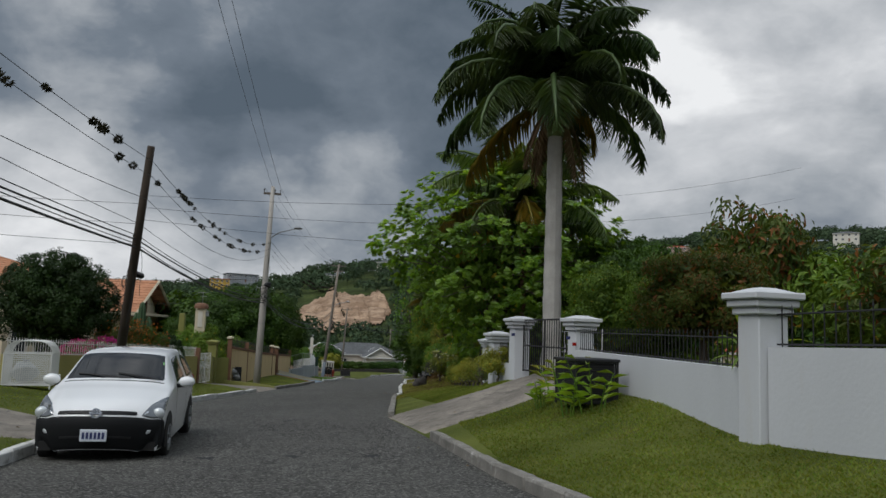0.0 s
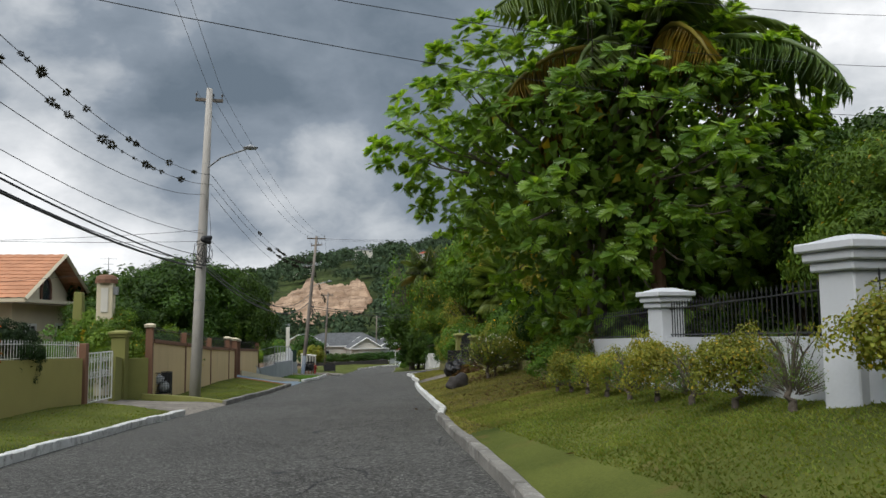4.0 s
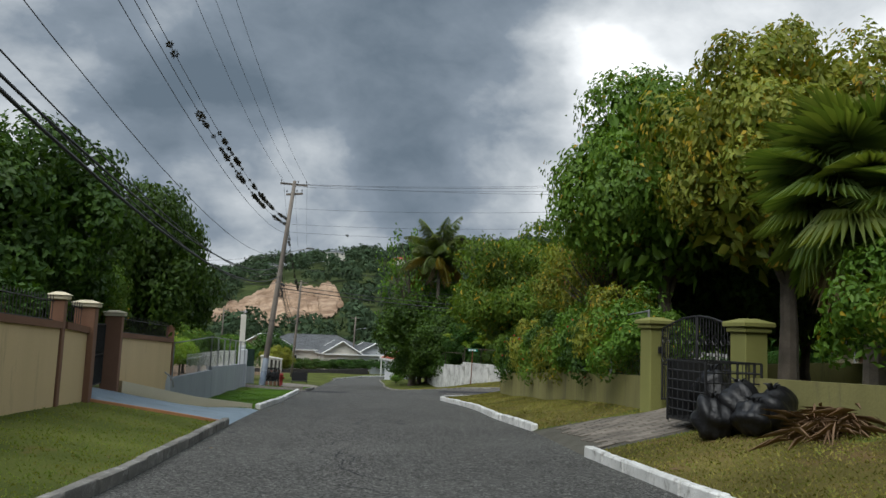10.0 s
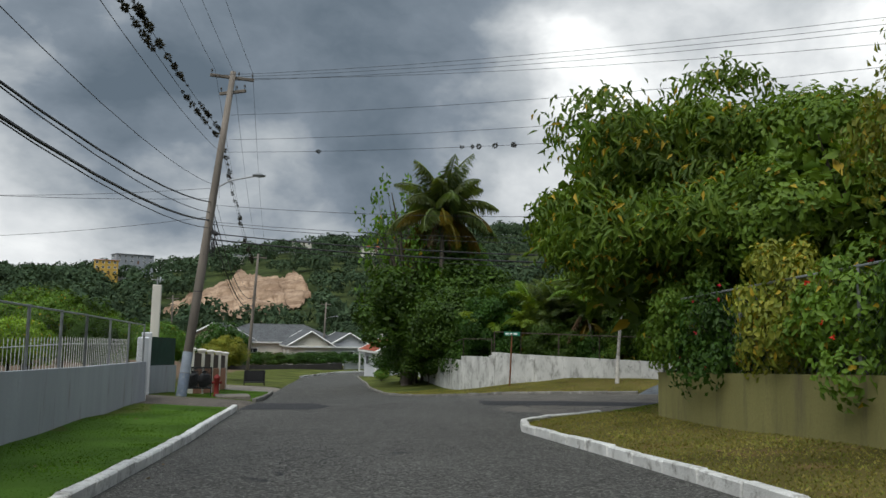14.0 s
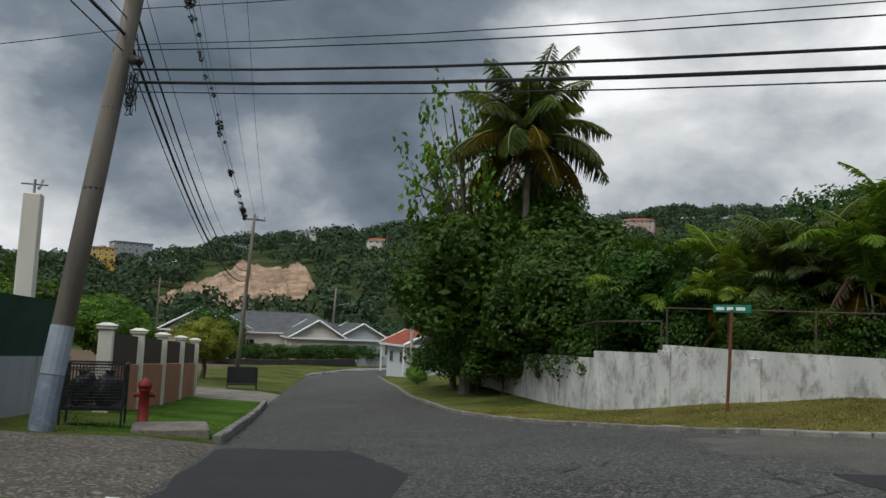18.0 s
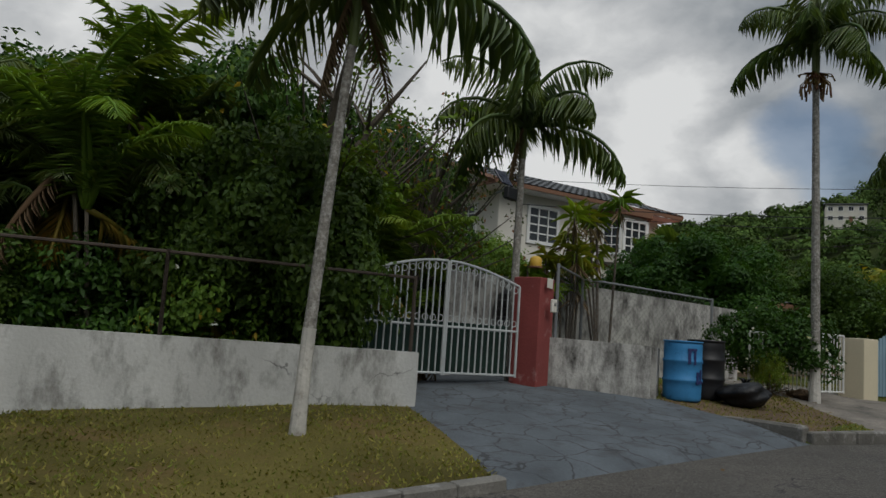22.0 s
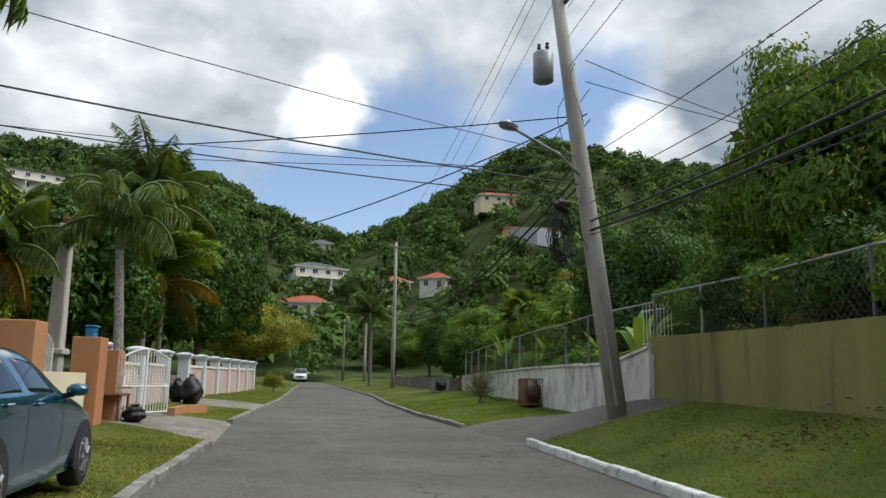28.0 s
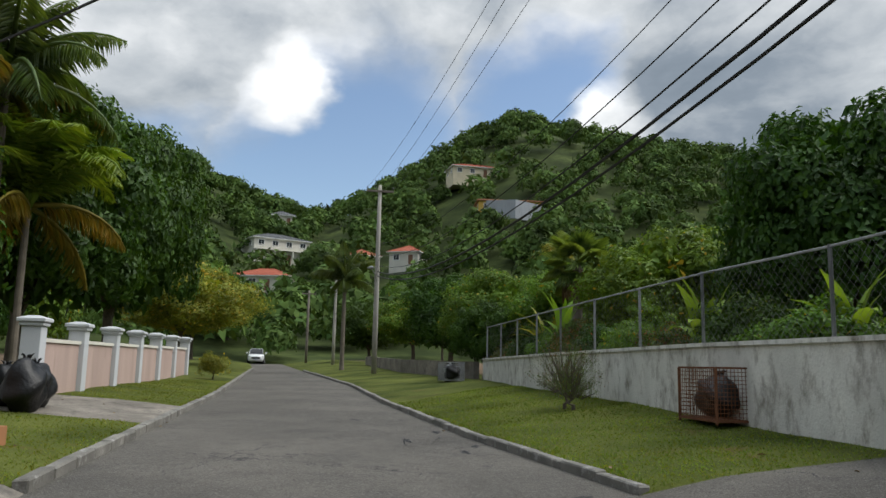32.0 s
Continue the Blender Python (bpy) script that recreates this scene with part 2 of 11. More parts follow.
def leaf_mat(name, base, other, rough=0.5, through_light=0.28, yellow=0.0, spec=0.22, patch=0.7, swing=0.35, turned=(0.42, 0.30, 0.03)):
    """Leaves: each differs a little in hue and value; some light comes through."""
    m = bpy.data.materials.new(name)
    m.use_nodes = True
    nt = m.node_tree
    n, l = nt.nodes, nt.links
    b = n["Principled BSDF"]
    geo = n.new("ShaderNodeNewGeometry")
    info = n.new("ShaderNodeObjectInfo")
    x = n.new("ShaderNodeMix")
    x.data_type = "RGBA"
    x.inputs[6].default_value, x.inputs[7].default_value = (*base, 1), (*other, 1)
    l.new(geo.outputs["Random Per Island"], x.inputs[0])
    colour = x.outputs[2]
    big = n.new("ShaderNodeTexNoise")
    big.inputs["Scale"].default_value, big.inputs["Detail"].default_value = patch, 3.0
    l.new(geo.outputs["Position"], big.inputs["Vector"])
    hsv = n.new("ShaderNodeHueSaturation")
    r = n.new("ShaderNodeMapRange")
    r.inputs[1].default_value, r.inputs[2].default_value, r.inputs[3].default_value, r.inputs[4].default_value = 0.3, 0.7, 1 - swing, 1 + swing
    l.new(big.outputs["Fac"], r.inputs[0])
    l.new(r.outputs[0], hsv.inputs["Value"])
    h = n.new("ShaderNodeMapRange")
    h.inputs[3].default_value, h.inputs[4].default_value = 0.485, 0.515
    l.new(info.outputs["Random"], h.inputs[0])
    l.new(h.outputs[0], hsv.inputs["Hue"])
    l.new(colour, hsv.inputs["Color"])
    colour = hsv.outputs[0]
    if yellow:
        y = n.new("ShaderNodeMix")
        y.data_type = "RGBA"
        y.inputs[7].default_value = (*turned, 1)
        k = n.new("ShaderNodeMath")
        k.operation = "GREATER_THAN"
        k.inputs[1].default_value = 1 - yellow
        white = n.new("ShaderNodeTexWhiteNoise")
        white.noise_dimensions = "1D"
        l.new(geo.outputs["Random Per Island"], white.inputs["W"])
        l.new(white.outputs["Value"], k.inputs[0])
        l.new(k.outputs[0], y.inputs[0])
        l.new(colour, y.inputs[6])
        colour = y.outputs[2]
    l.new(colour, b.inputs["Base Color"])
    b.inputs["Roughness"].default_value = rough
    b.inputs["Specular IOR Level"].default_value = spec
    tr = n.new("ShaderNodeBsdfTranslucent")
    warm = n.new("ShaderNodeMix")
    warm.data_type, warm.blend_type = "RGBA", "MULTIPLY"
    warm.inputs[0].default_value, warm.inputs[7].default_value = 1.0, (1.5, 1.4, 0.5, 1)
    l.new(colour, warm.inputs[6])
    l.new(warm.outputs[2], tr.inputs[0])
    ms = n.new("ShaderNodeMixShader")
    ms.inputs[0].default_value = through_light
    l.new(b.outputs[0], ms.inputs[1])
    l.new(tr.outputs[0], ms.inputs[2])
    l.new(ms.outputs[0], n["Material Output"].inputs[0])
    return m


def plain_mat(name, base, rough=0.5, metal=0.0, spec=0.5, coat=0.0):
    m = bpy.data.materials.new(name)
    m.use_nodes = True
    b = m.node_tree.nodes["Principled BSDF"]
    b.inputs["Base Color"].default_value = (*base, 1)
    b.inputs["Roughness"].default_value, b.inputs["Metallic"].default_value, b.inputs["Specular IOR Level"].default_value = rough, metal, spec
    b.inputs["Coat Weight"].default_value = coat
    return m


def glass_mat(name, tint=(0.02, 0.025, 0.03)):
    return plain_mat(name, tint, 0.05, 0.0, 0.45)


ASPHALT = rough_mat("asphalt", (0.060, 0.058, 0.052), 0.9, 0.34, 0.35, 60, 1.2, tint=(0.072, 0.071, 0.064), stain=((0.038, 0.038, 0.036), 0.14), mottle=(2.6, 0.5), speck=((0.21, 0.205, 0.19), 0.5, 40), cracks=((0.018, 0.018, 0.018), 0.30, 0.006))
ASPHALT2 = rough_mat("greyer_asphalt", (0.092, 0.084, 0.073), 0.9, 0.24, 0.4, 55, 0.7, tint=(0.118, 0.106, 0.092), stain=((0.055, 0.052, 0.048), 0.2), mottle=(1.2, 0.4), speck=((0.18, 0.17, 0.155), 0.3, 70), cracks=((0.03, 0.03, 0.03), 0.30, 0.006))
PATCH = rough_mat("asphalt_patch", (0.030, 0.030, 0.032), 0.9, 0.2, 1.0, 70, 0.7)
GRASS = rough_mat("lawn", (0.068, 0.094, 0.018), 0.95, 0.45, 0.45, 35, 0.9, tint=(0.10, 0.112, 0.026), stain=((0.125, 0.085, 0.035), 0.16), spec=0.1)
LAWN = rough_mat("watered_lawn", (0.050, 0.105, 0.012), 0.95, 0.35, 0.6, 40, 0.9, tint=(0.065, 0.125, 0.016), spec=0.1)
DRY = rough_mat("dry_lawn", (0.095, 0.085, 0.022), 0.95, 0.45, 0.5, 35, 0.9, tint=(0.125, 0.105, 0.032), stain=((0.15, 0.095, 0.045), 0.35), spec=0.1)
BLADE = leaf_mat("grass_blades", (0.115, 0.175, 0.030), (0.19, 0.195, 0.048), 0.8, 0.45, spec=0.1)
CONCRETE = rough_mat("concrete", (0.225, 0.200, 0.170), 0.9, 0.4, 0.8, 40, 0.6, stain=((0.065, 0.06, 0.053), 0.4), mottle=(5.0, 0.4), cracks=((0.04, 0.038, 0.035), 0.6, 0.006))
KERB_WHITE = rough_mat("kerb_whitewash", (0.62, 0.62, 0.60), 0.9, 0.2, 2.5, 35, 0.5, stain=((0.16, 0.15, 0.13), 0.35), per_object=0.10)
KERB_GREY = rough_mat("kerb_concrete", (0.20, 0.19, 0.17), 0.9, 0.35, 2.0, 35, 0.6, stain=((0.45, 0.44, 0.42), 0.25), per_object=0.15)
KERB_OLIVE = rough_mat("kerb_green", (0.22, 0.22, 0.10), 0.9, 0.3, 2.0, 35, 0.4)
DRIVE_BLUE = rough_mat("blue_drive", (0.20, 0.255, 0.30), 0.85, 0.2, 0.7, 40, 0.3, stain=((0.11, 0.12, 0.125), 0.25))
DRIVE_STONE = rough_mat("stone_drive", (0.11, 0.125, 0.14), 0.85, 0.3, 1.2, 30, 0.6, stain=((0.055, 0.055, 0.055), 0.35), cracks=((0.05, 0.052, 0.055), 1.9, 0.022))
PAVER = rough_mat("pavers", (0.155, 0.135, 0.112), 0.9, 0.25, 1.5, 40, 0.4, per_object=0.3)
PAVER_BED = rough_mat("paver_joints", (0.075, 0.07, 0.055), 0.95, 0.3, 2.0, 40, 0.5)
WALL_WHITE = rough_mat("white_wall", (0.53, 0.545, 0.57), 0.85, 0.06, 0.6, 22, 0.12, stain=((0.5, 0.5, 0.5), 0.08), streak=True)
WALL_STAINED = rough_mat("stained_white_wall", (0.54, 0.54, 0.52), 0.9, 0.2, 0.9, 25, 0.35, stain=((0.16, 0.155, 0.14), 0.46), streak=0.8, cracks=((0.05, 0.05, 0.05), 0.35, 0.004))
WALL_BLOCK = rough_mat("whitewashed_block_wall", (0.66, 0.65, 0.61), 0.9, 0.2, 0.9, 25, 0.45, stain=((0.17, 0.145, 0.115), 0.42), streak=0.8)
WALL_MOULD = rough_mat("mouldy_white_wall", (0.50, 0.49, 0.46), 0.9, 0.3, 1.2, 25, 0.4, stain=((0.055, 0.052, 0.047), 0.62), streak=0.7)
WALL_GREEN = rough_mat("olive_wall", (0.215, 0.20, 0.075), 0.9, 0.22, 0.7, 25, 0.25, stain=((0.10, 0.09, 0.05), 0.35), streak=True)
OLIVE = rough_mat("olive_paint", (0.20, 0.20, 0.06), 0.8, 0.12, 1.0, 25, 0.15)
PEACH = rough_mat("peach_wall", (0.62, 0.47, 0.27), 0.9, 0.08, 0.7, 25, 0.15, stain=((0.38, 0.29, 0.18), 0.12), streak=True)
BROWN = rough_mat("brown_trim", (0.20, 0.105, 0.065), 0.8, 0.15, 1.2, 25, 0.2)
CREAM = rough_mat("cream_wall", (0.62, 0.55, 0.40), 0.9, 0.1, 0.7, 25, 0.15)
OFFWHITE = rough_mat("offwhite_wall", (0.66, 0.63, 0.56), 0.9, 0.1, 0.7, 25, 0.15)
PINK = rough_mat("pink_wall", (0.46, 0.34, 0.30), 0.9, 0.15, 0.8, 25, 0.2, stain=((0.3, 0.22, 0.18), 0.2), streak=True)
TERRACOTTA = rough_mat("terracotta_paint", (0.40, 0.19, 0.09), 0.85, 0.12, 0.9, 25, 0.15)
RED_PAINT = rough_mat("red_paint", (0.24, 0.055, 0.05), 0.8, 0.2, 1.0, 25, 0.2, stain=((0.45, 0.3, 0.28), 0.12))
ROOF_RED = rough_mat("red_tiles", (0.33, 0.085, 0.045), 0.8, 0.2, 1.4, 25, 0.3, per_object=0.15)
ROOF_TERRA = rough_mat("clay_tiles", (0.42, 0.20, 0.11), 0.85, 0.2, 1.2, 25, 0.3, per_object=0.15)
ROOF_GREY = rough_mat("grey_shingles", (0.10, 0.105, 0.11), 0.9, 0.25, 1.2, 25, 0.4, per_object=0.15)
GREY_WALL = rough_mat("grey_wall", (0.33, 0.35, 0.38), 0.9, 0.12, 0.9, 25, 0.15, stain=((0.2, 0.17, 0.15), 0.2), streak=True)
BRICK_RED = rough_mat("orange_wall", (0.36, 0.17, 0.10), 0.9, 0.15, 0.9, 25, 0.2)
POLE_CONC = rough_mat("pole_concrete", (0.36, 0.34, 0.31), 0.9, 0.15, 1.0, 40, 0.2, stain=((0.22, 0.2, 0.18), 0.25), streak=True)
POLE_WOOD = rough_mat("pole_wood", (0.19, 0.165, 0.14), 0.9, 0.35, 1.5, 50, 0.5, streak=True)
POLE_DARK = rough_mat("dark_pole_wood", (0.055, 0.042, 0.033), 0.9, 0.3, 1.5, 50, 0.5, streak=True)
BARK = rough_mat("bark", (0.12, 0.10, 0.08), 0.95, 0.35, 3.0, 30, 0.9)
PALM_TRUNK = rough_mat("royal_palm_trunk", (0.40, 0.385, 0.36), 0.9, 0.2, 2.0, 30, 0.4)
XMAS_TRUNK = rough_mat("slender_palm_trunk", (0.22, 0.205, 0.18), 0.9, 0.4, 9.0, 45, 0.7, stain=((0.46, 0.45, 0.42), 0.55))
PALM_BARK = rough_mat("palm_bark", (0.17, 0.145, 0.115), 0.95, 0.3, 3.0, 30, 0.6)
WHITEWASH_TRUNK = rough_mat("whitewashed_trunk", (0.50, 0.48, 0.44), 0.9, 0.25, 3.0, 30, 0.5, stain=((0.2, 0.18, 0.15), 0.3))
SOIL = rough_mat("soil", (0.13, 0.085, 0.05), 0.95, 0.35, 1.0, 30, 0.8)
QUARRY = rough_mat("bare_earth", (0.30, 0.19, 0.115), 0.95, 0.4, 0.10, 0.7, 0.8, tint=(0.40, 0.29, 0.20), stain=((0.17, 0.10, 0.06), 0.55))
HILL = rough_mat("hill_scrub", (0.032, 0.05, 0.015), 0.95, 0.5, 0.12, 0.9, 1.0, tint=(0.055, 0.072, 0.022), stain=((0.02, 0.03, 0.01), 0.3), spec=0.1)
ROCK = rough_mat("dark_rock", (0.055, 0.05, 0.047), 0.9, 0.35, 3.0, 20, 0.8)
BLACK_IRON = plain_mat("black_iron", (0.012, 0.012, 0.013), 0.55)
WHITE_IRON = plain_mat("white_iron", (0.66, 0.66, 0.64), 0.5)
PALE_IRON = rough_mat("pale_painted_iron", (0.46, 0.48, 0.48), 0.6, 0.15, 4.0, 40, 0.1)
GALV = rough_mat("galvanised", (0.30, 0.31, 0.32), 0.5, 0.2, 4.0, 40, 0.1, metal=0.6)
WIRE = plain_mat("cable", (0.012, 0.012, 0.013), 0.6)
CHAIN = plain_mat("chain_link", (0.16, 0.165, 0.17), 0.55, 0.5)
OLD_IRON = rough_mat("weathered_iron", (0.075, 0.058, 0.047), 0.9, 0.3, 5.0, 40, 0.3)
RUST = rough_mat("rust", (0.16, 0.065, 0.03), 0.9, 0.3, 5.0, 40, 0.4)
BIN_BLACK = plain_mat("black_plastic", (0.012, 0.012, 0.014), 0.45)
BAG = rough_mat("bin_bag", (0.008, 0.008, 0.009), 0.42, 0.2, 3.0, 14, 0.7, spec=0.35)
BARREL_DARK = rough_mat("dark_blue_plastic", (0.017, 0.043, 0.232), 0.45, 0.15, 3.0, 30, 0.08)
BARREL_BLUE = rough_mat("blue_plastic", (0.045, 0.22, 0.46), 0.5, 0.15, 3.0, 30, 0.08, stain=((0.02, 0.09, 0.2), 0.12))
SIGN_GREEN = plain_mat("sign_green", (0.01, 0.17, 0.10), 0.5)
CAR_WHITE = plain_mat("white_car_paint", (0.74, 0.75, 0.76), 0.25, 0.0, 0.5, 0.8)
CAR_TEAL = plain_mat("teal_car_paint", (0.001, 0.070, 0.120), 0.2, 0.5, 0.6, 1.0)
RUBBER = plain_mat("rubber", (0.012, 0.012, 0.012), 0.85)
BUMPER = plain_mat("dark_bumper", (0.010, 0.011, 0.012), 0.7, 0.0, 0.2)
CHROME = plain_mat("chrome", (0.62, 0.63, 0.65), 0.18, 1.0)
LAMP_GLASS = plain_mat("lamp_glass", (0.55, 0.58, 0.6), 0.1, 0.2, 0.8)
TAIL_RED = plain_mat("tail_lamp", (0.30, 0.012, 0.012), 0.15, 0.0, 0.7)
AMBER = plain_mat("amber_lamp", (0.5, 0.16, 0.03), 0.2)
PLATE = plain_mat("plate", (0.62, 0.66, 0.72), 0.5)
PLATE_INK = plain_mat("plate_ink", (0.02, 0.03, 0.12), 0.6)
GLASS = glass_mat("dark_glass", (0.006, 0.007, 0.008))
WINDOW = glass_mat("window_glass", (0.03, 0.035, 0.04))
WHITE_PAINT = plain_mat("white_paint", (0.74, 0.74, 0.72), 0.5)
YELLOW_PAINT = plain_mat("yellow_paint", (0.55, 0.34, 0.04), 0.6)
HYDRANT_RED = rough_mat("hydrant_red", (0.20, 0.018, 0.014), 0.6, 0.2, 6, 40, 0.15)
SOLAR = plain_mat("solar_cell", (0.01, 0.012, 0.03), 0.15)

L_GENERIC = leaf_mat("leaves_mid_green", (0.075, 0.150, 0.018), (0.135, 0.225, 0.030), yellow=0.02)
L_DARK = leaf_mat("leaves_dark_green", (0.025, 0.062, 0.009), (0.058, 0.115, 0.015))
L_MANGO = leaf_mat("leaves_mango", (0.060, 0.130, 0.017), (0.130, 0.215, 0.028), yellow=0.015)
L_MANGO_LIT = leaf_mat("leaves_mango_lit", (0.060, 0.125, 0.014), (0.125, 0.195, 0.024), yellow=0.05)
L_CLIP = leaf_mat("leaves_clipped_dark", (0.013, 0.034, 0.007), (0.026, 0.055, 0.010), through_light=0.12)
L_LIME = leaf_mat("leaves_lime", (0.144, 0.245, 0.022), (0.230, 0.345, 0.043), yellow=0.03)
L_YELLOW = leaf_mat("leaves_yellow_green", (0.136, 0.181, 0.025), (0.271, 0.271, 0.040), yellow=0.06)
L_BREAD = leaf_mat("leaves_breadfruit", (0.095, 0.19, 0.022), (0.26, 0.39, 0.050), 0.33, 0.5, spec=0.6)
L_BROWN = leaf_mat("leaves_bronze", (0.045, 0.088, 0.016), (0.105, 0.130, 0.028), yellow=0.16, turned=(0.22, 0.095, 0.032))
L_PALM = leaf_mat("palm_leaflets", (0.072, 0.122, 0.030), (0.145, 0.195, 0.045), 0.45, 0.32, spec=0.5)
L_ROYAL = leaf_mat("royal_palm_leaflets", (0.034, 0.070, 0.020), (0.070, 0.115, 0.030), 0.45, 0.2, spec=0.4)
L_PALM_Y = leaf_mat("yellowing_palm_leaflets", (0.16, 0.14, 0.022), (0.28, 0.18, 0.028), 0.5, 0.25)
L_PALM_LIME = leaf_mat("bright_palm_leaflets", (0.125, 0.213, 0.025), (0.213, 0.300, 0.037), 0.45, 0.25)
L_DEAD = leaf_mat("dead_fronds", (0.13, 0.085, 0.045), (0.20, 0.145, 0.085), 0.9, 0.1)
L_FAN = leaf_mat("fan_palm_leaves", (0.095, 0.150, 0.036), (0.170, 0.225, 0.060), 0.5, 0.35, spec=0.3)
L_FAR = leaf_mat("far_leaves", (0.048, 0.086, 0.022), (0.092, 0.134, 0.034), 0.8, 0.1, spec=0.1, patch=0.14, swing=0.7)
# distance haze is mixed into this leaf colour: bluer and flatter than the nearer hill's
L_FAR_HAZE = leaf_mat("far_leaves_hazed", (0.046, 0.072, 0.040), (0.068, 0.094, 0.052), 0.9, 0.1, spec=0.05, patch=0.14, swing=0.5)
L_MOSS = leaf_mat("air_plants", (0.020, 0.020, 0.014), (0.045, 0.043, 0.028), 0.9, 0.1)
F_PINK = leaf_mat("pink_bracts", (0.42, 0.02, 0.20), (0.55, 0.06, 0.30), 0.7, 0.3)
F_ORANGE = leaf_mat("orange_flowers", (0.60, 0.13, 0.02), (0.7, 0.2, 0.04), 0.7, 0.3)
F_RED = leaf_mat("red_flowers", (0.5, 0.02, 0.03), (0.6, 0.05, 0.06), 0.7, 0.3)
F_YELLOW = leaf_mat("yellow_flowers", (0.7, 0.45, 0.01), (0.75, 0.5, 0.03), 0.7, 0.3)
F_WHITE = leaf_mat("white_flowers", (0.7, 0.7, 0.66), (0.75, 0.75, 0.7), 0.7, 0.3)
FRUIT_RED = rough_mat("palm_fruit", (0.16, 0.03, 0.015), 0.6, 0.4, 8, 40, 0.2, tint=(0.12, 0.10, 0.02))
FRUIT_GREEN = plain_mat("green_fruit", (0.16, 0.24, 0.03), 0.5)

# ---------------------------------------------------------------- mesh helpers
class Buf:
    """Vertices and faces that become one mesh."""

    def __init__(self):
        self.v, self.f = [], []

    def add(self, verts, faces):
        o = len(self.v)
        self.v.extend(verts)
        self.f.extend(tuple(i + o for i in f) for f in faces)
        return self

    def box(self, c, s, bevel=0.0, rz=0.0, top=1.0):
        """A box about c of size s, its edges cut off by bevel; top: how much narrower the upper face is."""
        hx, hy, hz = s[0] / 2, s[1] / 2, s[2] / 2
        b = min(bevel, 0.45 * min(s))
        ca, sa = math.cos(rz), math.sin(rz)
        verts, faces, at = [], [], {}

        def vert(x, y, z):
            k = 1 if z < 0 else top
            x, y = x * k, y * k
            verts.append((c[0] + ca * x - sa * y, c[1] + sa * x + ca * y, c[2] + z))
            return len(verts) - 1

        if b <= 0:
            ids = [vert(x * hx, y * hy, z * hz) for z in (-1, 1) for y in (-1, 1) for x in (-1, 1)]
            faces = [(0, 2, 3, 1), (4, 5, 7, 6), (0, 1, 5, 4), (2, 6, 7, 3), (0, 4, 6, 2), (1, 3, 7, 5)]
            return self.add(verts, faces)
        for sx in (-1, 1):
            for sy in (-1, 1):
                for sz in (-1, 1):
                    at[sx, sy, sz, 0] = vert(sx * hx, sy * (hy - b), sz * (hz - b))
                    at[sx, sy, sz, 1] = vert(sx * (hx - b), sy * hy, sz * (hz - b))
                    at[sx, sy, sz, 2] = vert(sx * (hx - b), sy * (hy - b), sz * hz)
                    tri = [at[sx, sy, sz, k] for k in range(3)]
                    faces.append(tuple(tri if sx * sy * sz > 0 else tri[::-1]))
        for s0 in (-1, 1):
            faces.append(tuple([at[s0, -1, -1, 0], at[s0, 1, -1, 0], at[s0, 1, 1, 0], at[s0, -1, 1, 0]][::s0]))
            faces.append(tuple([at[-1, s0, -1, 1], at[-1, s0, 1, 1], at[1, s0, 1, 1], at[1, s0, -1, 1]][::s0]))
            faces.append(tuple([at[-1, -1, s0, 2], at[1, -1, s0, 2], at[1, 1, s0, 2], at[-1, 1, s0, 2]][::s0]))
        for s0 in (-1, 1):
            for s1 in (-1, 1):
                k = s0 * s1
                faces.append(tuple([at[s0, s1, -1, 0], at[s0, s1, -1, 1], at[s0, s1, 1, 1], at[s0, s1, 1, 0]][::k]))
                faces.append(tuple([at[s0, -1, s1, 0], at[s0, 1, s1, 0], at[s0, 1, s1, 2], at[s0, -1, s1, 2]][::k]))
                faces.append(tuple([at[-1, s0, s1, 1], at[-1, s0, s1, 2], at[1, s0, s1, 2], at[1, s0, s1, 1]][::k]))
        return self.add(verts, faces)

    def tube(self, pts, radii, n=8, cap=True):
        pts = [Vector(p) for p in pts]
        if not hasattr(radii, "__len__"):
            radii = [radii] * len(pts)
        verts, faces, side = [], [], None
        for i, p in enumerate(pts):
            way = (pts[min(i + 1, len(pts) - 1)] - pts[max(i - 1, 0)])
            way = way.normalized() if way.length > 1e-9 else Vector((0, 0, 1))
            if side is None:
                side = way.cross(Vector((0.31, 0.95, 0.02))) if abs(way.y) < 0.9 else way.cross(Vector((1, 0, 0)))
            side = (side - way * side.dot(way)).normalized()
            up = way.cross(side)
            for k in range(n):
                a = 2 * math.pi * k / n
                verts.append(tuple(p + (side * math.cos(a) + up * math.sin(a)) * radii[i]))
        for i in range(len(pts) - 1):
            for k in range(n):
                a, b = i * n + k, i * n + (k + 1) % n
                faces.append((a, b, b + n, a + n))
        if cap:
            faces += [tuple(range(n))[::-1], tuple(range((len(pts) - 1) * n, len(pts) * n))]
        return self.add(verts, faces)

    def prism(self, outline, y0, y1, turn=None):
        """An outline in x and z drawn out along y."""
        n = len(outline)
        verts = [(x, y0, z) for x, z in outline] + [(x, y1, z) for x, z in outline]
        faces = [tuple(range(n)), tuple(range(n, 2 * n))[::-1]] + [(i, i + n, (i + 1) % n + n, (i + 1) % n) for i in range(n)]
        return self.add(verts, faces)

    def lathe(self, profile, n=16, c=(0, 0, 0)):
        verts = [(c[0] + r * math.cos(2 * math.pi * k / n), c[1] + r * math.sin(2 * math.pi * k / n), c[2] + z) for r, z in profile for k in range(n)]
        faces = [(i * n + k, i * n + (k + 1) % n, (i + 1) * n + (k + 1) % n, (i + 1) * n + k) for i in range(len(profile) - 1) for k in range(n)]
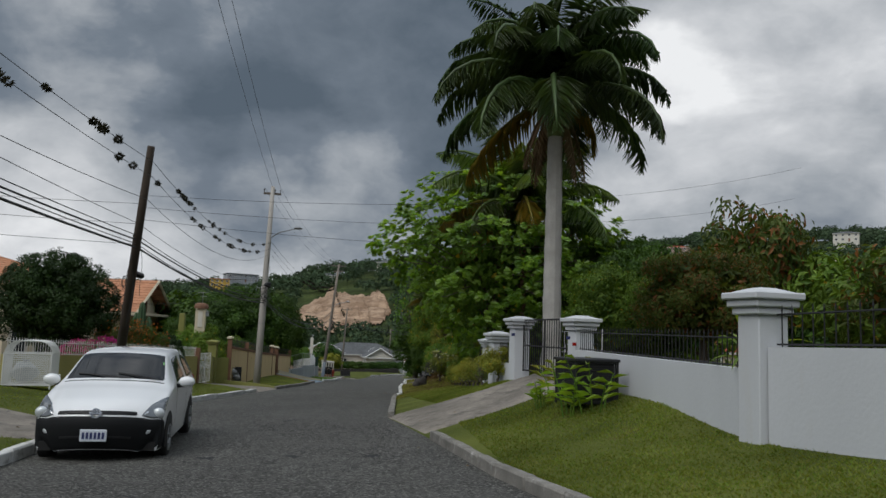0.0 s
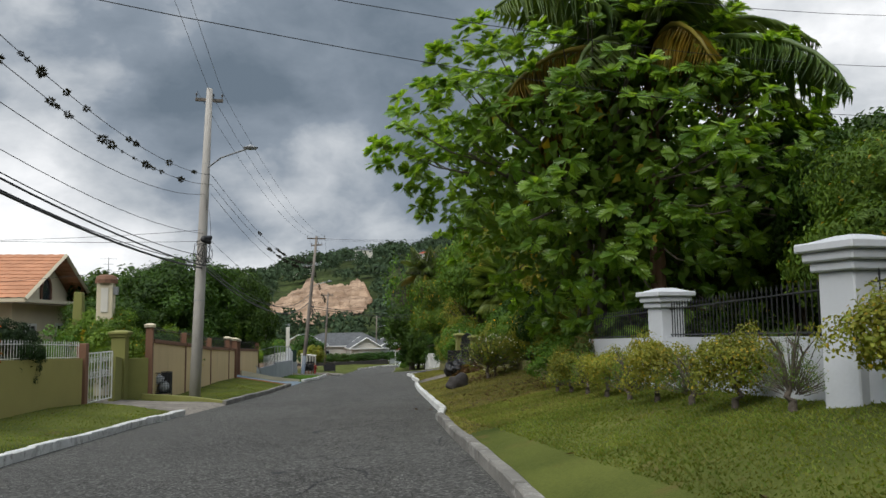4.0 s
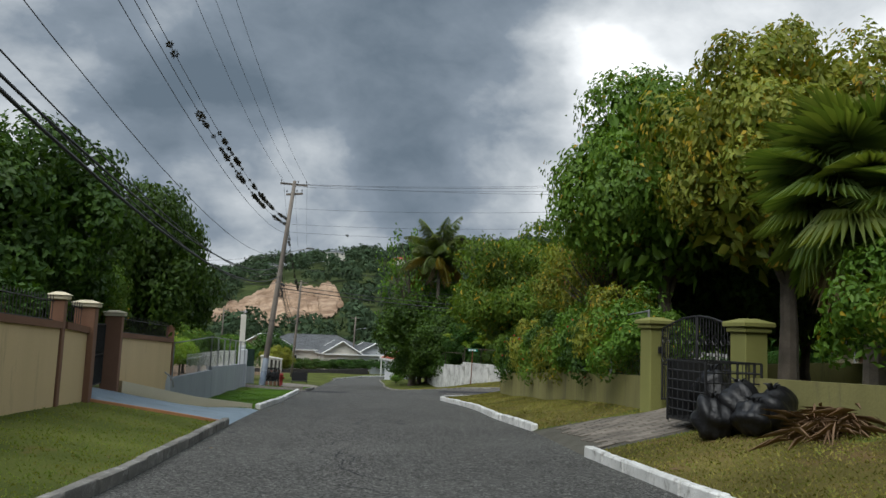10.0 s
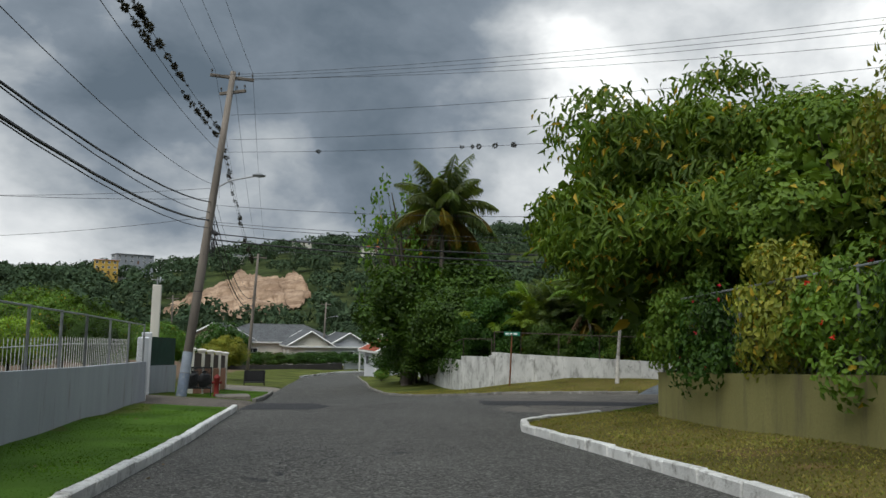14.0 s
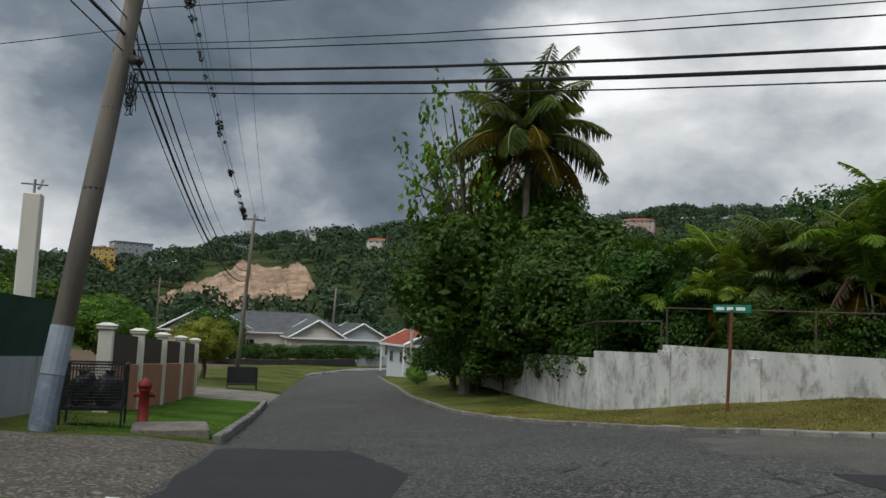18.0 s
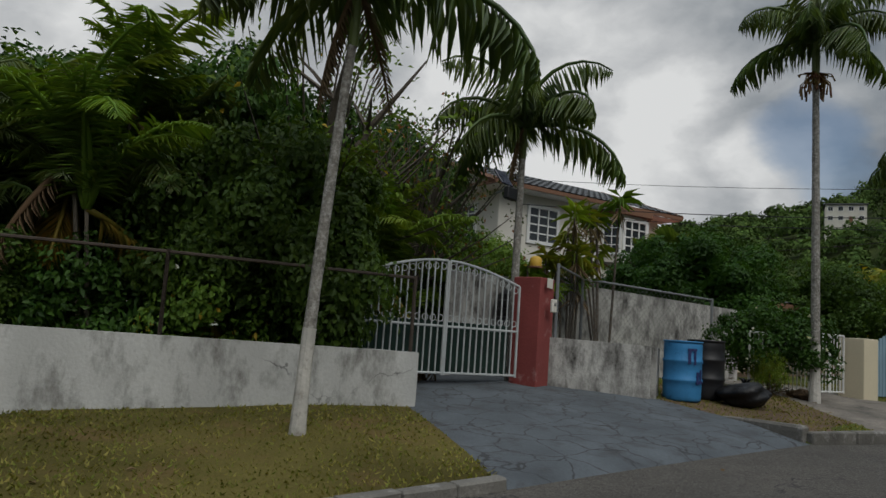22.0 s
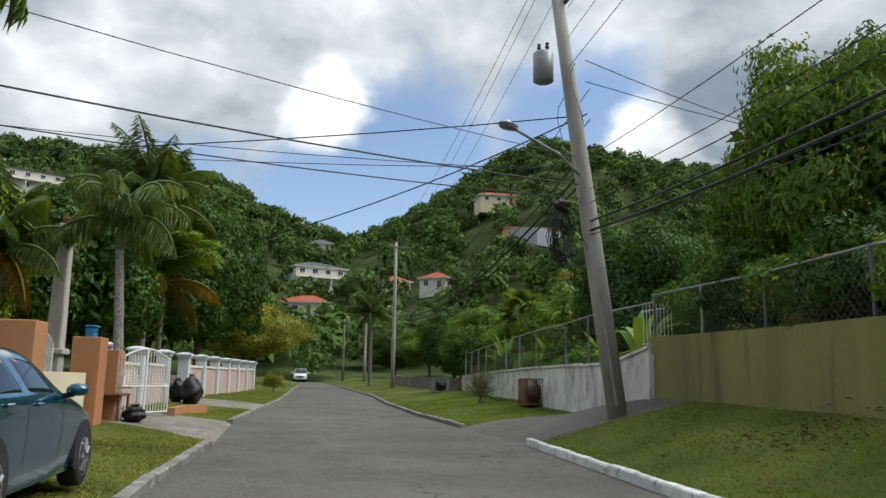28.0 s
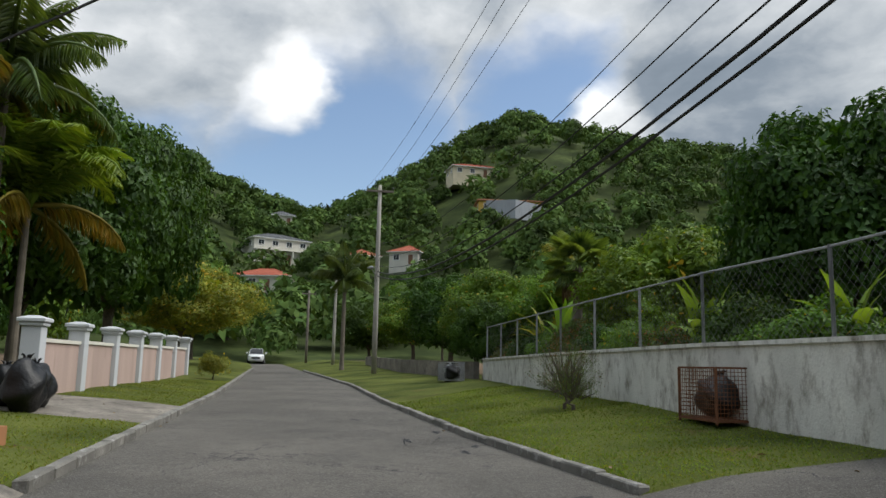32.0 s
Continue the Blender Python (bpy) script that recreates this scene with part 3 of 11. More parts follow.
        faces += [tuple(range(n))[::-1], tuple(range((len(profile) - 1) * n, len(profile) * n))]
        return self.add(verts, faces)

    def strip(self, pts, thick, z0, z1):
        """A wall along pts (x, y), from heights z0 to z1 (lists or numbers)."""
        n = len(pts)
        z0 = list(z0) if hasattr(z0, "__len__") else [z0] * n
        z1 = list(z1) if hasattr(z1, "__len__") else [z1] * n
        p = [Vector(q).to_2d() if len(q) > 2 else Vector(q) for q in pts]
        verts, faces = [], []
        for i in range(n):
            d = p[min(i + 1, n - 1)] - p[max(i - 1, 0)]
            s = Vector((-d.y, d.x)).normalized() * thick / 2
            a, b = p[i] - s, p[i] + s
            verts += [(a.x, a.y, z0[i]), (b.x, b.y, z0[i]), (b.x, b.y, z1[i]), (a.x, a.y, z1[i])]
        for i in range(n - 1):
            o = 4 * i
            faces += [(o + k, o + (k + 1) % 4, o + 4 + (k + 1) % 4, o + 4 + k) for k in range(4)]
        faces += [(3, 2, 1, 0), tuple(4 * (n - 1) + k for k in range(4))]
        return self.add(verts, faces)

    def mesh(self, name, mat, smooth=False):
        me = bpy.data.meshes.new(name)
        me.from_pydata([tuple(v) for v in self.v], [], self.f)
        me.materials.append(mat)
        if smooth:
            me.polygons.foreach_set("use_smooth", [True] * len(me.polygons))
        me.update()
        return me


def thing(name, label, category, at=(0, 0, 0), turn=0.0, group="", kind=""):
    """An empty at the base of a thing, which carries its parts."""
    ob = new(name)
    ob.empty_display_size = 0.2
    ob.matrix_world = pose(*at, 0, 0, turn)
    return tagged(ob, label, category, group, kind)


LOOSE = ("air_plant_tuft", "twig_frame", "blossom", "inner_leaves", "drop_wires", "leaves")


def part(name, buf, mat, parent, label="", smooth=False):
    ob = new(name, buf if isinstance(buf, bpy.types.Mesh) else buf.mesh(name, mat, smooth))
    ob.parent = parent
    return tagged(ob, label, kind="stuff" if name in LOOSE else "")


def solid(name, buf, mat, label, category, at=(0, 0, 0), turn=0.0, group="", kind="", smooth=False):
    ob = new(name, buf if isinstance(buf, bpy.types.Mesh) else buf.mesh(name, mat, smooth))
    ob.matrix_world = pose(*at, 0, 0, turn)
    return tagged(ob, label, category, group, kind)


def raw_mesh(name, verts, faces, mat, smooth=False):
    """A mesh from numpy arrays; faces all of one size."""
    verts, faces = np.asarray(verts, np.float32), np.asarray(faces, np.int32)
    me = bpy.data.meshes.new(name)
    me.vertices.add(len(verts))
    me.vertices.foreach_set("co", verts.ravel())
    k = faces.shape[1]
    me.loops.add(faces.size)
    me.loops.foreach_set("vertex_index", faces.ravel())
    me.polygons.add(len(faces))
    me.polygons.foreach_set("loop_start", np.arange(0, faces.size, k, dtype=np.int32))
    me.polygons.foreach_set("loop_total", np.full(len(faces), k, np.int32))
    me.materials.append(mat)
    if smooth:
        me.polygons.foreach_set("use_smooth", np.ones(len(faces), bool))
    me.update(calc_edges=True)
    me.validate()
    return me

# ---------------------------------------------------------------- the lie of the land
# height of the first road along y, and of the second along its own line
Y1 = [-40, 0, 9.6, 17.9, 25.7, 33.6, 41.8, 50.3, 64.3, 72.1, 76.4, 81.5, 86, 92, 98, 110, 125, 160, 240]
Z1 = [1.8, 0, -0.44, -0.71, -1.09, -1.56, -1.89, -2.28, -2.9, -3.36, -3.54, -3.86, -4.15, -4.6, -5.0, -5.6, -6.3, -7.5, -9.0]
S2 = [-46, -43, -38.3, -34.5, -29.3, -24.3, -17.4, 7.4, 32.5, 70, 120]
Z2 = [-3.64, -3.58, -3.41, -3.31, -3.21, -3.14, -3.09, -2.85, -2.45, -1.9, -1.0]
LINE1 = np.array([(-0.5, -40), (-0.7, 0), (-1.8, 20), (-1.5, 33), (0, 50), (1.2, 65), (1.9, 76), (1.8, 92), (2.5, 99), (4, 114), (9, 170), (14, 240)], float)
LINE2 = np.array([(3.5, 81), (8.5, 80.2), (14, 77.6), (20, 73.2), (30, 65.8), (60, 43.5), (140, -15.5)], float)


def line_distance(line, x, y):
    """Distance of points to a polyline, and how far they lie to its right."""
    best, side = np.full(np.shape(x), 1e9), np.zeros(np.shape(x))
    for a, b in zip(line[:-1], line[1:]):
        d = b - a
        t = np.clip(((x - a[0]) * d[0] + (y - a[1]) * d[1]) / (d @ d), 0, 1)
        px, py = x - a[0] - t * d[0], y - a[1] - t * d[1]
        r = np.hypot(px, py)
        s = (px * d[1] - py * d[0]) / np.hypot(*d)
        side = np.where(r < best, s, side)
        best = np.minimum(best, r)
    return best, side


def road_height(x, y):
    x, y = np.asarray(x, float), np.asarray(y, float)
    d1, s1 = line_distance(LINE1, x, y)
    d2, _ = line_distance(LINE2, x, y)
    z1 = np.interp(y, Y1, Z1) + 0.02 * np.clip(s1, -5, 3)
    z2 = np.interp(0.794 * x - 0.608 * y, S2, Z2)
    w1, w2 = 1 / (d1 + 0.8) ** 3, 1 / (d2 + 0.8) ** 3
    return (w1 * z1 + w2 * z2) / (w1 + w2)

# ---------------------------------------------------------------- roads, verges, drives, hills
LEFT_KERB = [(-4.2, -30), (-4.1, 0), (-4.5, 11), (-5.2, 20), (-5.3, 30), (-5.2, 34.5), (-4.65, 38), (-4.1, 42), (-3.35, 49.5), (-2.9, 57.8), (-2.5, 63.6), (-1.7, 75.5), (-1.35, 80.8), (-0.9, 87.2), (-0.5, 95), (-0.15, 102.3), (1.3, 120), (2.8, 135), (7.2, 147.5), (14, 156), (90, 192)]
RIGHT_KERB = [(3.2, -30), (2.9, 0), (2.1, 7.5), (1.8, 9.6), (1.4, 13.8), (0.85, 18.5), (1.2, 24.4), (1.38, 28), (1.7, 32.8), (2.05, 34.8), (2.6, 45), (3.1, 51.4), (3.65, 56), (3.8, 60), (4.15, 63.4), (4.45, 68), (4.65, 72.5), (5.05, 73.8), (6.2, 75.2), (8, 76.3), (12, 75.4), (18.8, 71.4), (24.5, 67.4), (29.8, 63.3), (34.3, 60.5), (39.2, 57.4), (46.8, 52), (56, 45.1), (76, 32), (100, 16)]
OUTER_KERB = [(90, 182), (15, 148.5), (8.3, 134), (7.1, 118), (6.05, 108), (5.6, 98), (6, 94), (7, 90.4), (8.1, 86.6), (9.2, 85.2), (10.8, 84.3), (12.6, 83.08), (17.5, 80.2), (18.55, 79.0), (23.45, 76.05), (25.2, 74.3), (29, 71.7), (33.2, 68.6), (38.4, 65.1), (43.8, 60.9), (53, 53.7), (62, 47), (80, 33.6), (103, 18)]


def even(line, step):
    """A polyline with a point about every step."""
    out = []
    for a, b in zip(line[:-1], line[1:]):
        n = max(1, int(round(math.dist(a, b) / step)))
        out += [(a[0] + (b[0] - a[0]) * k / n, a[1] + (b[1] - a[1]) * k / n) for k in range(n)]
    return out + [tuple(line[-1])]


ROAD = np.array(even(LEFT_KERB, 1.5) + even(OUTER_KERB, 1.5) + even(RIGHT_KERB, 1.5)[::-1], float)


def within(poly, x, y):
    """Which points lie inside a polygon."""
    poly = np.asarray(poly, float)
    inside = np.zeros(np.shape(x), bool)
    for (ax, ay), (bx, by) in zip(poly, np.roll(poly, -1, 0)):
        if ay != by:
            inside ^= ((ay > y) != (by > y)) & (x < ax + (y - ay) / (by - ay) * (bx - ax))
    return inside


def edge_distance(x, y):
    best = np.full(np.shape(x), 1e9)
    for line in (LEFT_KERB, RIGHT_KERB, OUTER_KERB):
        best = np.minimum(best, line_distance(np.array(line, float), x, y)[0])
    return best


# how steeply the verge rises from the kerb, at places of the plan
BANKS = np.array([(5, 8, 0.19), (4.5, 13.2, 0.28), (6, 18, 0.3), (6, 30, 0.22), (5, 45, 0.26), (7, 55, 0.26), (8, 68, 0.15), (12, 72, 0.2), (22, 66, 0.33), (28, 62, 0.33), (33, 57, 0.12), (45, 49, 0.12), (60, 38, 0.1), (-6, 10, 0.06), (-7, 30, 0.08),
                  (-7, 45, 0.05), (-6, 58.5, 0.2), (-5, 64.5, 0.03), (-4.5, 68, 0.02), (-4, 80, 0.02), (-3, 100, 0.03), (8, 95, 0.05), (10, 89, 0.10), (12, 86, 0.13), (17, 83, 0.12), (20, 81, 0.1), (26, 78, 0.08), (33, 73, 0.06), (45, 63, 0.06), (60, 52, 0.06)])
# skyline of the hills: azimuth clockwise from +y and elevation, in degrees
SKY_AZ = [-180, -90, -40, -18, -14.7, -11, -7, -3, 0.7, 5, 9, 22.6, 28, 33, 40, 60, 80, 90, 96, 103, 113, 117, 122, 127, 131, 137, 141, 147, 154, 160, 168, 180]
SKY_EL = [3, 1, 2.4, 3.1, 3.2, 3.7, 4.0, 5.1, 5.8, 6.2, 6.8, 7.6, 8.5, 8.6, 8.2, 7.0, 7.6, 8.8, 9.8, 12.8, 13.8, 12.2, 10.0, 9.2, 11.2, 14.6, 16.4, 15.4, 13.6, 12.4, 8, 3]
RIDGE_AZ = [-180, -60, 40, 70, 88, 100, 125, 160, 180]
RIDGE_R = [500, 600, 600, 480, 380, 330, 320, 320, 500]
FOOT_R = [200, 190, 190, 160, 130, 115, 110, 110, 200]
HUB = (8.0, 72.0)


def hill_height(x, y):
    dx, dy = np.asarray(x, float) - HUB[0], np.asarray(y, float) - HUB[1]
    r, az = np.hypot(dx, dy), np.degrees(np.arctan2(dx, dy))
    el, ridge, foot = np.interp(az, SKY_AZ, SKY_EL), np.interp(az, RIDGE_AZ, RIDGE_R), np.interp(az, RIDGE_AZ, FOOT_R)
    t = np.clip((r - foot) / (ridge - foot), 0, 1)
    lift = np.tan(np.radians(el)) * ridge * (0.35 * t + 0.65 * t * t * (3 - 2 * t)) ** 1.0
    return lift + 2.5 * t * np.sin(x * 0.045) * np.cos(y * 0.052)


def ground_height(x, y):
    x, y = np.asarray(x, float), np.asarray(y, float)
    near = road_height(np.clip(x, -60, 130), np.clip(y, -35, 235))
    d = np.where(within(ROAD, x, y), 0.0, edge_distance(x, y))
    w = 1 / (np.hypot(BANKS[:, 0] - x[..., None], BANKS[:, 1] - y[..., None]) + 0.5) ** 3
    bank = (w * BANKS[:, 2]).sum(-1) / w.sum(-1)
    swell = 0.02 * np.sin(x * 1.7) * np.sin(y * 1.3 + 0.5)
    z = near + np.where(d > 0, 0.09 * np.clip(d / 0.2, 0, 1) + bank * np.clip(d - 0.2, 0, 4.0) + swell * np.clip(d - 0.3, 0, 1), 0.0)
    return z + hill_height(x, y)


def gz(x, y):
    return float(ground_height(np.array([x]), np.array([y]))[0])


GRAVEL = rough_mat("brown_gravel", (0.105, 0.088, 0.07), 0.95, 0.3, 0.9, 30, 1.0, stain=((0.06, 0.045, 0.033), 0.35), speck=((0.26, 0.24, 0.21), 0.35, 28))
DRIVES = [
    ("concrete_drive", CONCRETE, [(-4.85, 12.9), (-5.05, 15.3), (-7.2, 16.6), (-14, 16.8), (-14, 13.2), (-7, 13.0)], "stained concrete driveway beside a white cage"),
    ("concrete_drive", CONCRETE, [(1.36, 14.55), (0.85, 18.5), (2.3, 18.7), (4.2, 19.7), (9, 20.5), (9, 15.5), (4.4, 15.6), (2.65, 14.9)], "worn concrete driveway up to a white gate"),
    ("concrete_drive", CONCRETE, [(-4.65, 38), (-4.1, 42), (-6.9, 42.6), (-11, 42.6), (-11, 40.4), (-7.9, 40.4)], "short concrete driveway before a white iron gate"),
    ("painted_drive", DRIVE_BLUE, [(-2.9, 57.8), (-2.5, 63.4), (-5.9, 60.2), (-11, 60.2), (-11, 56.9), (-5.8, 56.9)], "pale blue painted concrete driveway"),
    ("gravel_apron", GRAVEL, [(-1.35, 80.8), (-0.9, 87.2), (-3.2, 86.3), (-6.5, 85.6), (-6.5, 81.6), (-3.6, 81.8)], "gravelly concrete apron before a black gate"),
    ("concrete_drive", CONCRETE, [(-0.15, 102.3), (0.45, 109.5), (-3.5, 110.5), (-3.6, 104.0)], "concrete driveway beside a small lawn"),
    ("paved_drive", PAVER_BED, [(3.1, 51.4), (3.65, 56), (5.6, 54.2), (11, 54.2), (11, 50.8), (5.6, 51.2)], "driveway of brown concrete pavers"),
    ("stone_drive", DRIVE_STONE, [(12.6, 83.08), (17.5, 80.2), (19.0, 82.3), (19.6, 84.2), (22, 88), (16, 89), (15.7, 85.6)], "blue-grey crazed stone driveway"),
    ("concrete_drive", CONCRETE, [(18.55, 79.0), (23.45, 76.05), (24.4, 78.2), (27, 82), (24, 84), (22.5, 80.6)], "concrete driveway before a white iron gate"),
    ("concrete_drive", CONCRETE, [(33.2, 68.6), (38.4, 65.1), (39.3, 66.3), (42, 70.5), (39, 72.8), (36.0, 68.9)], "cracked concrete driveway with a brick edge"),
    ("side_road", ASPHALT2, [(29.8, 63.3), (34.3, 60.5), (32.4, 58.3), (29.3, 60.2), (26, 53), (21, 56), (27.2, 62.0)], "narrow asphalt side drive between two walls"),
    ("concrete_drive", CONCRETE, [(43.8, 60.9), (47.6, 57.9), (50, 60.6), (46.4, 63.2)], "concrete driveway with a brick edge"),
]


def build_ground():
    from mathutils.geometry import delaunay_2d_cdt
    rng = np.random.default_rng(3)
    pts, edges = [], []

    def loop(poly):
        o, n = len(pts), len(poly)
        pts.extend((float(x), float(y)) for x, y in poly)
        edges.extend((o + k, o + (k + 1) % n) for k in range(n))

    loop(ROAD)
    for _, _, poly, _ in DRIVES:
        loop(even(poly + poly[:1], 1.0)[:-1])
    # points close together along the roads, further apart away from them
    gx, gy = np.meshgrid(np.arange(-30, 120, 0.8), np.arange(-20, 150, 0.8))
    gx, gy = (g.ravel() + rng.uniform(-0.2, 0.2, g.size) for g in (gx, gy))
    d = edge_distance(gx, gy)
    keep = (d < 7) & (d > 0.25)
    pts.extend(zip(gx[keep].tolist(), gy[keep].tolist()))
    for line in (LEFT_KERB, RIGHT_KERB, OUTER_KERB):
        e = np.array(even(line, 0.8))
        way = np.gradient(e, axis=0)
        side = np.stack([-way[:, 1], way[:, 0]], 1) / np.hypot(*way.T)[:, None]
        for off in (-0.2, 0.2):
            pts.extend(map(tuple, (e + side * off).tolist()))
    for step, lo, hi, box in ((4, 7, 60, 180), (16, 50, 420, 560), (60, 300, 3000, 2900)):
        gx, gy = np.meshgrid(np.arange(-box, box, step), np.arange(-box, box, step))
        gx, gy = gx.ravel() + HUB[0], gy.ravel() + HUB[1]
        d = edge_distance(gx, gy)
        keep = (d > lo) & (d < hi) if step == 4 else (d > lo)
        if step == 16:
            keep &= (np.hypot(gx - HUB[0], gy - HUB[1]) < 620)
        if step == 60:
            keep &= (np.maximum(abs(gx - HUB[0]), abs(gy - HUB[1])) > 560)
        pts.extend(zip(gx[keep].tolist(), gy[keep].tolist()))
    v, _, f, _, _, _ = delaunay_2d_cdt([Vector(p) for p in pts], edges, [], 0, 1e-4)
    v = np.array([(p.x, p.y) for p in v])
    f = np.array([t for t in f if len(t) == 3], np.int32)
    z = ground_height(v[:, 0], v[:, 1])
    co = np.column_stack([v, z])
    mid = v[f].mean(1)
    region = np.zeros(len(f), int)
    region[within(ROAD, mid[:, 0], mid[:, 1])] = 1
    for k, (_, _, poly, _) in enumerate(DRIVES):
        region[within(poly, mid[:, 0], mid[:, 1]) & (region == 0)] = 2 + k
    far = np.hypot(mid[:, 0] - HUB[0], mid[:, 1] - HUB[1]) > 105

    def sheet(sel, name, mat, label, category):
        fs = f[sel]
        used, inv = np.unique(fs, return_inverse=True)
        me = raw_mesh(name, co[used], inv.reshape(fs.shape), mat, True)
        ob = new(name, me)
        return tagged(ob, label, category, kind="structure")

    lawn = sheet(region == 0, "ground", GRASS, "grass verges, gardens and wooded hills round the roads", "ground")
    me = lawn.data
    for m in (HILL, LAWN, DRY, SOIL):
        me.materials.append(m)
    fm, mm = f[region == 0], mid[region == 0]
    slot = np.zeros(len(fm), np.int32)
    slot[far[region == 0]] = 1
    slot[within([(-2.5, 63.6), (-1.4, 80.8), (-3.6, 81.8), (-3.9, 78), (-6, 66)], *mm.T)] = 2
    slot[within([(-0.9, 87.2), (-0.1, 102.3), (-3.5, 104), (-3.2, 87)], *mm.T)] = 2
    slot[within([(3.65, 56), (3.8, 60), (4.65, 72.5), (6.2, 75.2), (12, 75.4), (9, 66), (5.7, 55)], *mm.T)] = 3
    slot[within([(8.1, 86.6), (12.6, 83.08), (15.5, 85.2), (9, 92), (6, 98), (5.6, 98), (6, 94)], *mm.T)] = 3
    slot[within([(1.2, 28), (3.1, 51.4), (5.4, 51), (5.6, 30)], *mm.T)] = 3
    slot[within([(19.0, 82.4), (17.7, 80.5), (20.4, 78.6), (23.8, 79.4), (23.0, 82.0)], *mm.T)] = 4
    slot[edge_distance(mm[:, 0], mm[:, 1]) > 8] = np.where(slot[edge_distance(mm[:, 0], mm[:, 1]) > 8] == 1, 1, 4)
    me.polygons.foreach_set("material_index", slot)
    road = sheet(region == 1, "road", ASPHALT, "dark worn asphalt residential road and its junction", "road")
    road.data.materials.append(ASPHALT2)
    rm = mid[region == 1]
    t = (0.608 * rm[:, 0] + 0.794 * rm[:, 1])
    road.data.polygons.foreach_set("material_index", ((rm[:, 0] > 6.5 + 0.3 * np.sin(rm[:, 1] * 2.3)) & (rm[:, 1] < 86)).astype(np.int32))
    for k, (name, mat, _, label) in enumerate(DRIVES):
        if (region == 2 + k).any():
            sheet(region == 2 + k, name, mat, label, "driveway")


build_ground()


def kerb_run(line, mat, label, side, height=0.15, width=0.16, stone=0.9):
    """Kerb stones along a line, each a piece of its own; side: on which side of the line they stand."""
    parent = thing("kerb", label, "kerb", (line[0][0], line[0][1], gz(*line[0])), kind="structure")
    base = parent.matrix_world.inverted()
    e = even(line, stone)
    rng = random.Random(len(e) * 7 + int(line[0][1] * 10))
    for a, b in zip(e[:-1], e[1:]):
        d = Vector((b[0] - a[0], b[1] - a[1]))
        n = Vector((-d.y, d.x)).normalized() * side
        mid = (Vector(a) + Vector(b)) / 2 + n * (width / 2 - 0.03)
        za, zb = (float(road_height(*q)) for q in (a, b))
        zm = (za + zb) / 2
        ob = new("kerb_stone", KERB_MESH[mat.name][rng.randrange(4)])
        ob.parent = parent
        tilt = math.atan2(zb - za, d.length)
        m = Matrix.Translation((mid.x, mid.y, zm + height / 2 - 0.04 + rng.uniform(-0.012, 0.012))) @ Matrix.Rotation(math.atan2(d.y, d.x), 4, "Z") @ Matrix.Rotation(-tilt + rng.uniform(-0.012, 0.012), 4, "Y")
        ob.matrix_local = base @ m @ Matrix.Diagonal((d.length * 0.995 / 0.9, width / 0.16, (height + 0.1) / 0.25, 1))
    return parent


KERB_MESH = {}
for km in (KERB_WHITE, KERB_GREY, KERB_OLIVE):
    rr = random.Random(5)
    KERB_MESH[km.name] = []
    for _ in range(4):
        kb = Buf().box((0, 0, 0), (0.9, 0.16, 0.25), 0.022)
        kb.v = [(x + rr.uniform(-0.006, 0.006), y + rr.uniform(-0.008, 0.008), z + rr.uniform(-0.008, 0.008)) for x, y, z in kb.v]
        KERB_MESH[km.name].append(kb.mesh("kerb_stone", km))


kerb_run(LEFT_KERB[0:7], KERB_WHITE, "grey kerb with flaking white paint", 1)
kerb_run(LEFT_KERB[7:10], KERB_GREY, "mossy bare concrete kerb", 1)
kerb_run(LEFT_KERB[10:13], KERB_WHITE, "white painted kerb beside a green lawn", 1)
kerb_run(LEFT_KERB[13:16], KERB_GREY, "dark concrete kerb with a white end", 1)
kerb_run(LEFT_KERB[17:19], KERB_GREY, "concrete kerb below a garden", 1)
kerb_run(RIGHT_KERB[0:5], KERB_GREY, "bare concrete kerb below a lawn", -1)
kerb_run([(19.2, 82.5), (17.5, 80.3)], KERB_GREY, "mossy concrete edge beside a stone drive", 1, 0.22)
kerb_run([(24.5, 78.25), (23.5, 76.1)], KERB_GREY, "mossy concrete edge between a drive and the grass", 1, 0.12)
kerb_run(RIGHT_KERB[5:9], KERB_GREY, "bare concrete kerb beside a driveway", -1)
kerb_run(RIGHT_KERB[8:12], KERB_WHITE, "freshly whitewashed kerb below a lawn", -1)
kerb_run(RIGHT_KERB[12:20], KERB_WHITE, "whitewashed kerb round the corner", -1)
kerb_run(RIGHT_KERB[20:24], KERB_WHITE, "white painted kerb below a grass bank", -1, 0.13, 0.15)
kerb_run(RIGHT_KERB[24:29], KERB_GREY, "low weathered concrete kerb", -1, 0.1)
kerb_run(OUTER_KERB[2:12], KERB_GREY, "broken kerb of loose pale stones", 1, 0.09, 0.16, 0.6)
kerb_run(OUTER_KERB[12:14], KERB_GREY, "concrete kerb round a planted strip", 1)
kerb_run(OUTER_KERB[14:18], KERB_GREY, "low concrete kerb along a verge", 1, 0.1)
kerb_run(OUTER_KERB[18:23], KERB_GREY, "concrete kerb along a verge", 1, 0.12)
kerb_run(LEFT_KERB[17:21], KERB_WHITE, "white kerb round the bend", 1)

# ---------------------------------------------------------------- plants
def unit(v):
    return v / np.maximum(np.linalg.norm(v, axis=-1, keepdims=True), 1e-9)


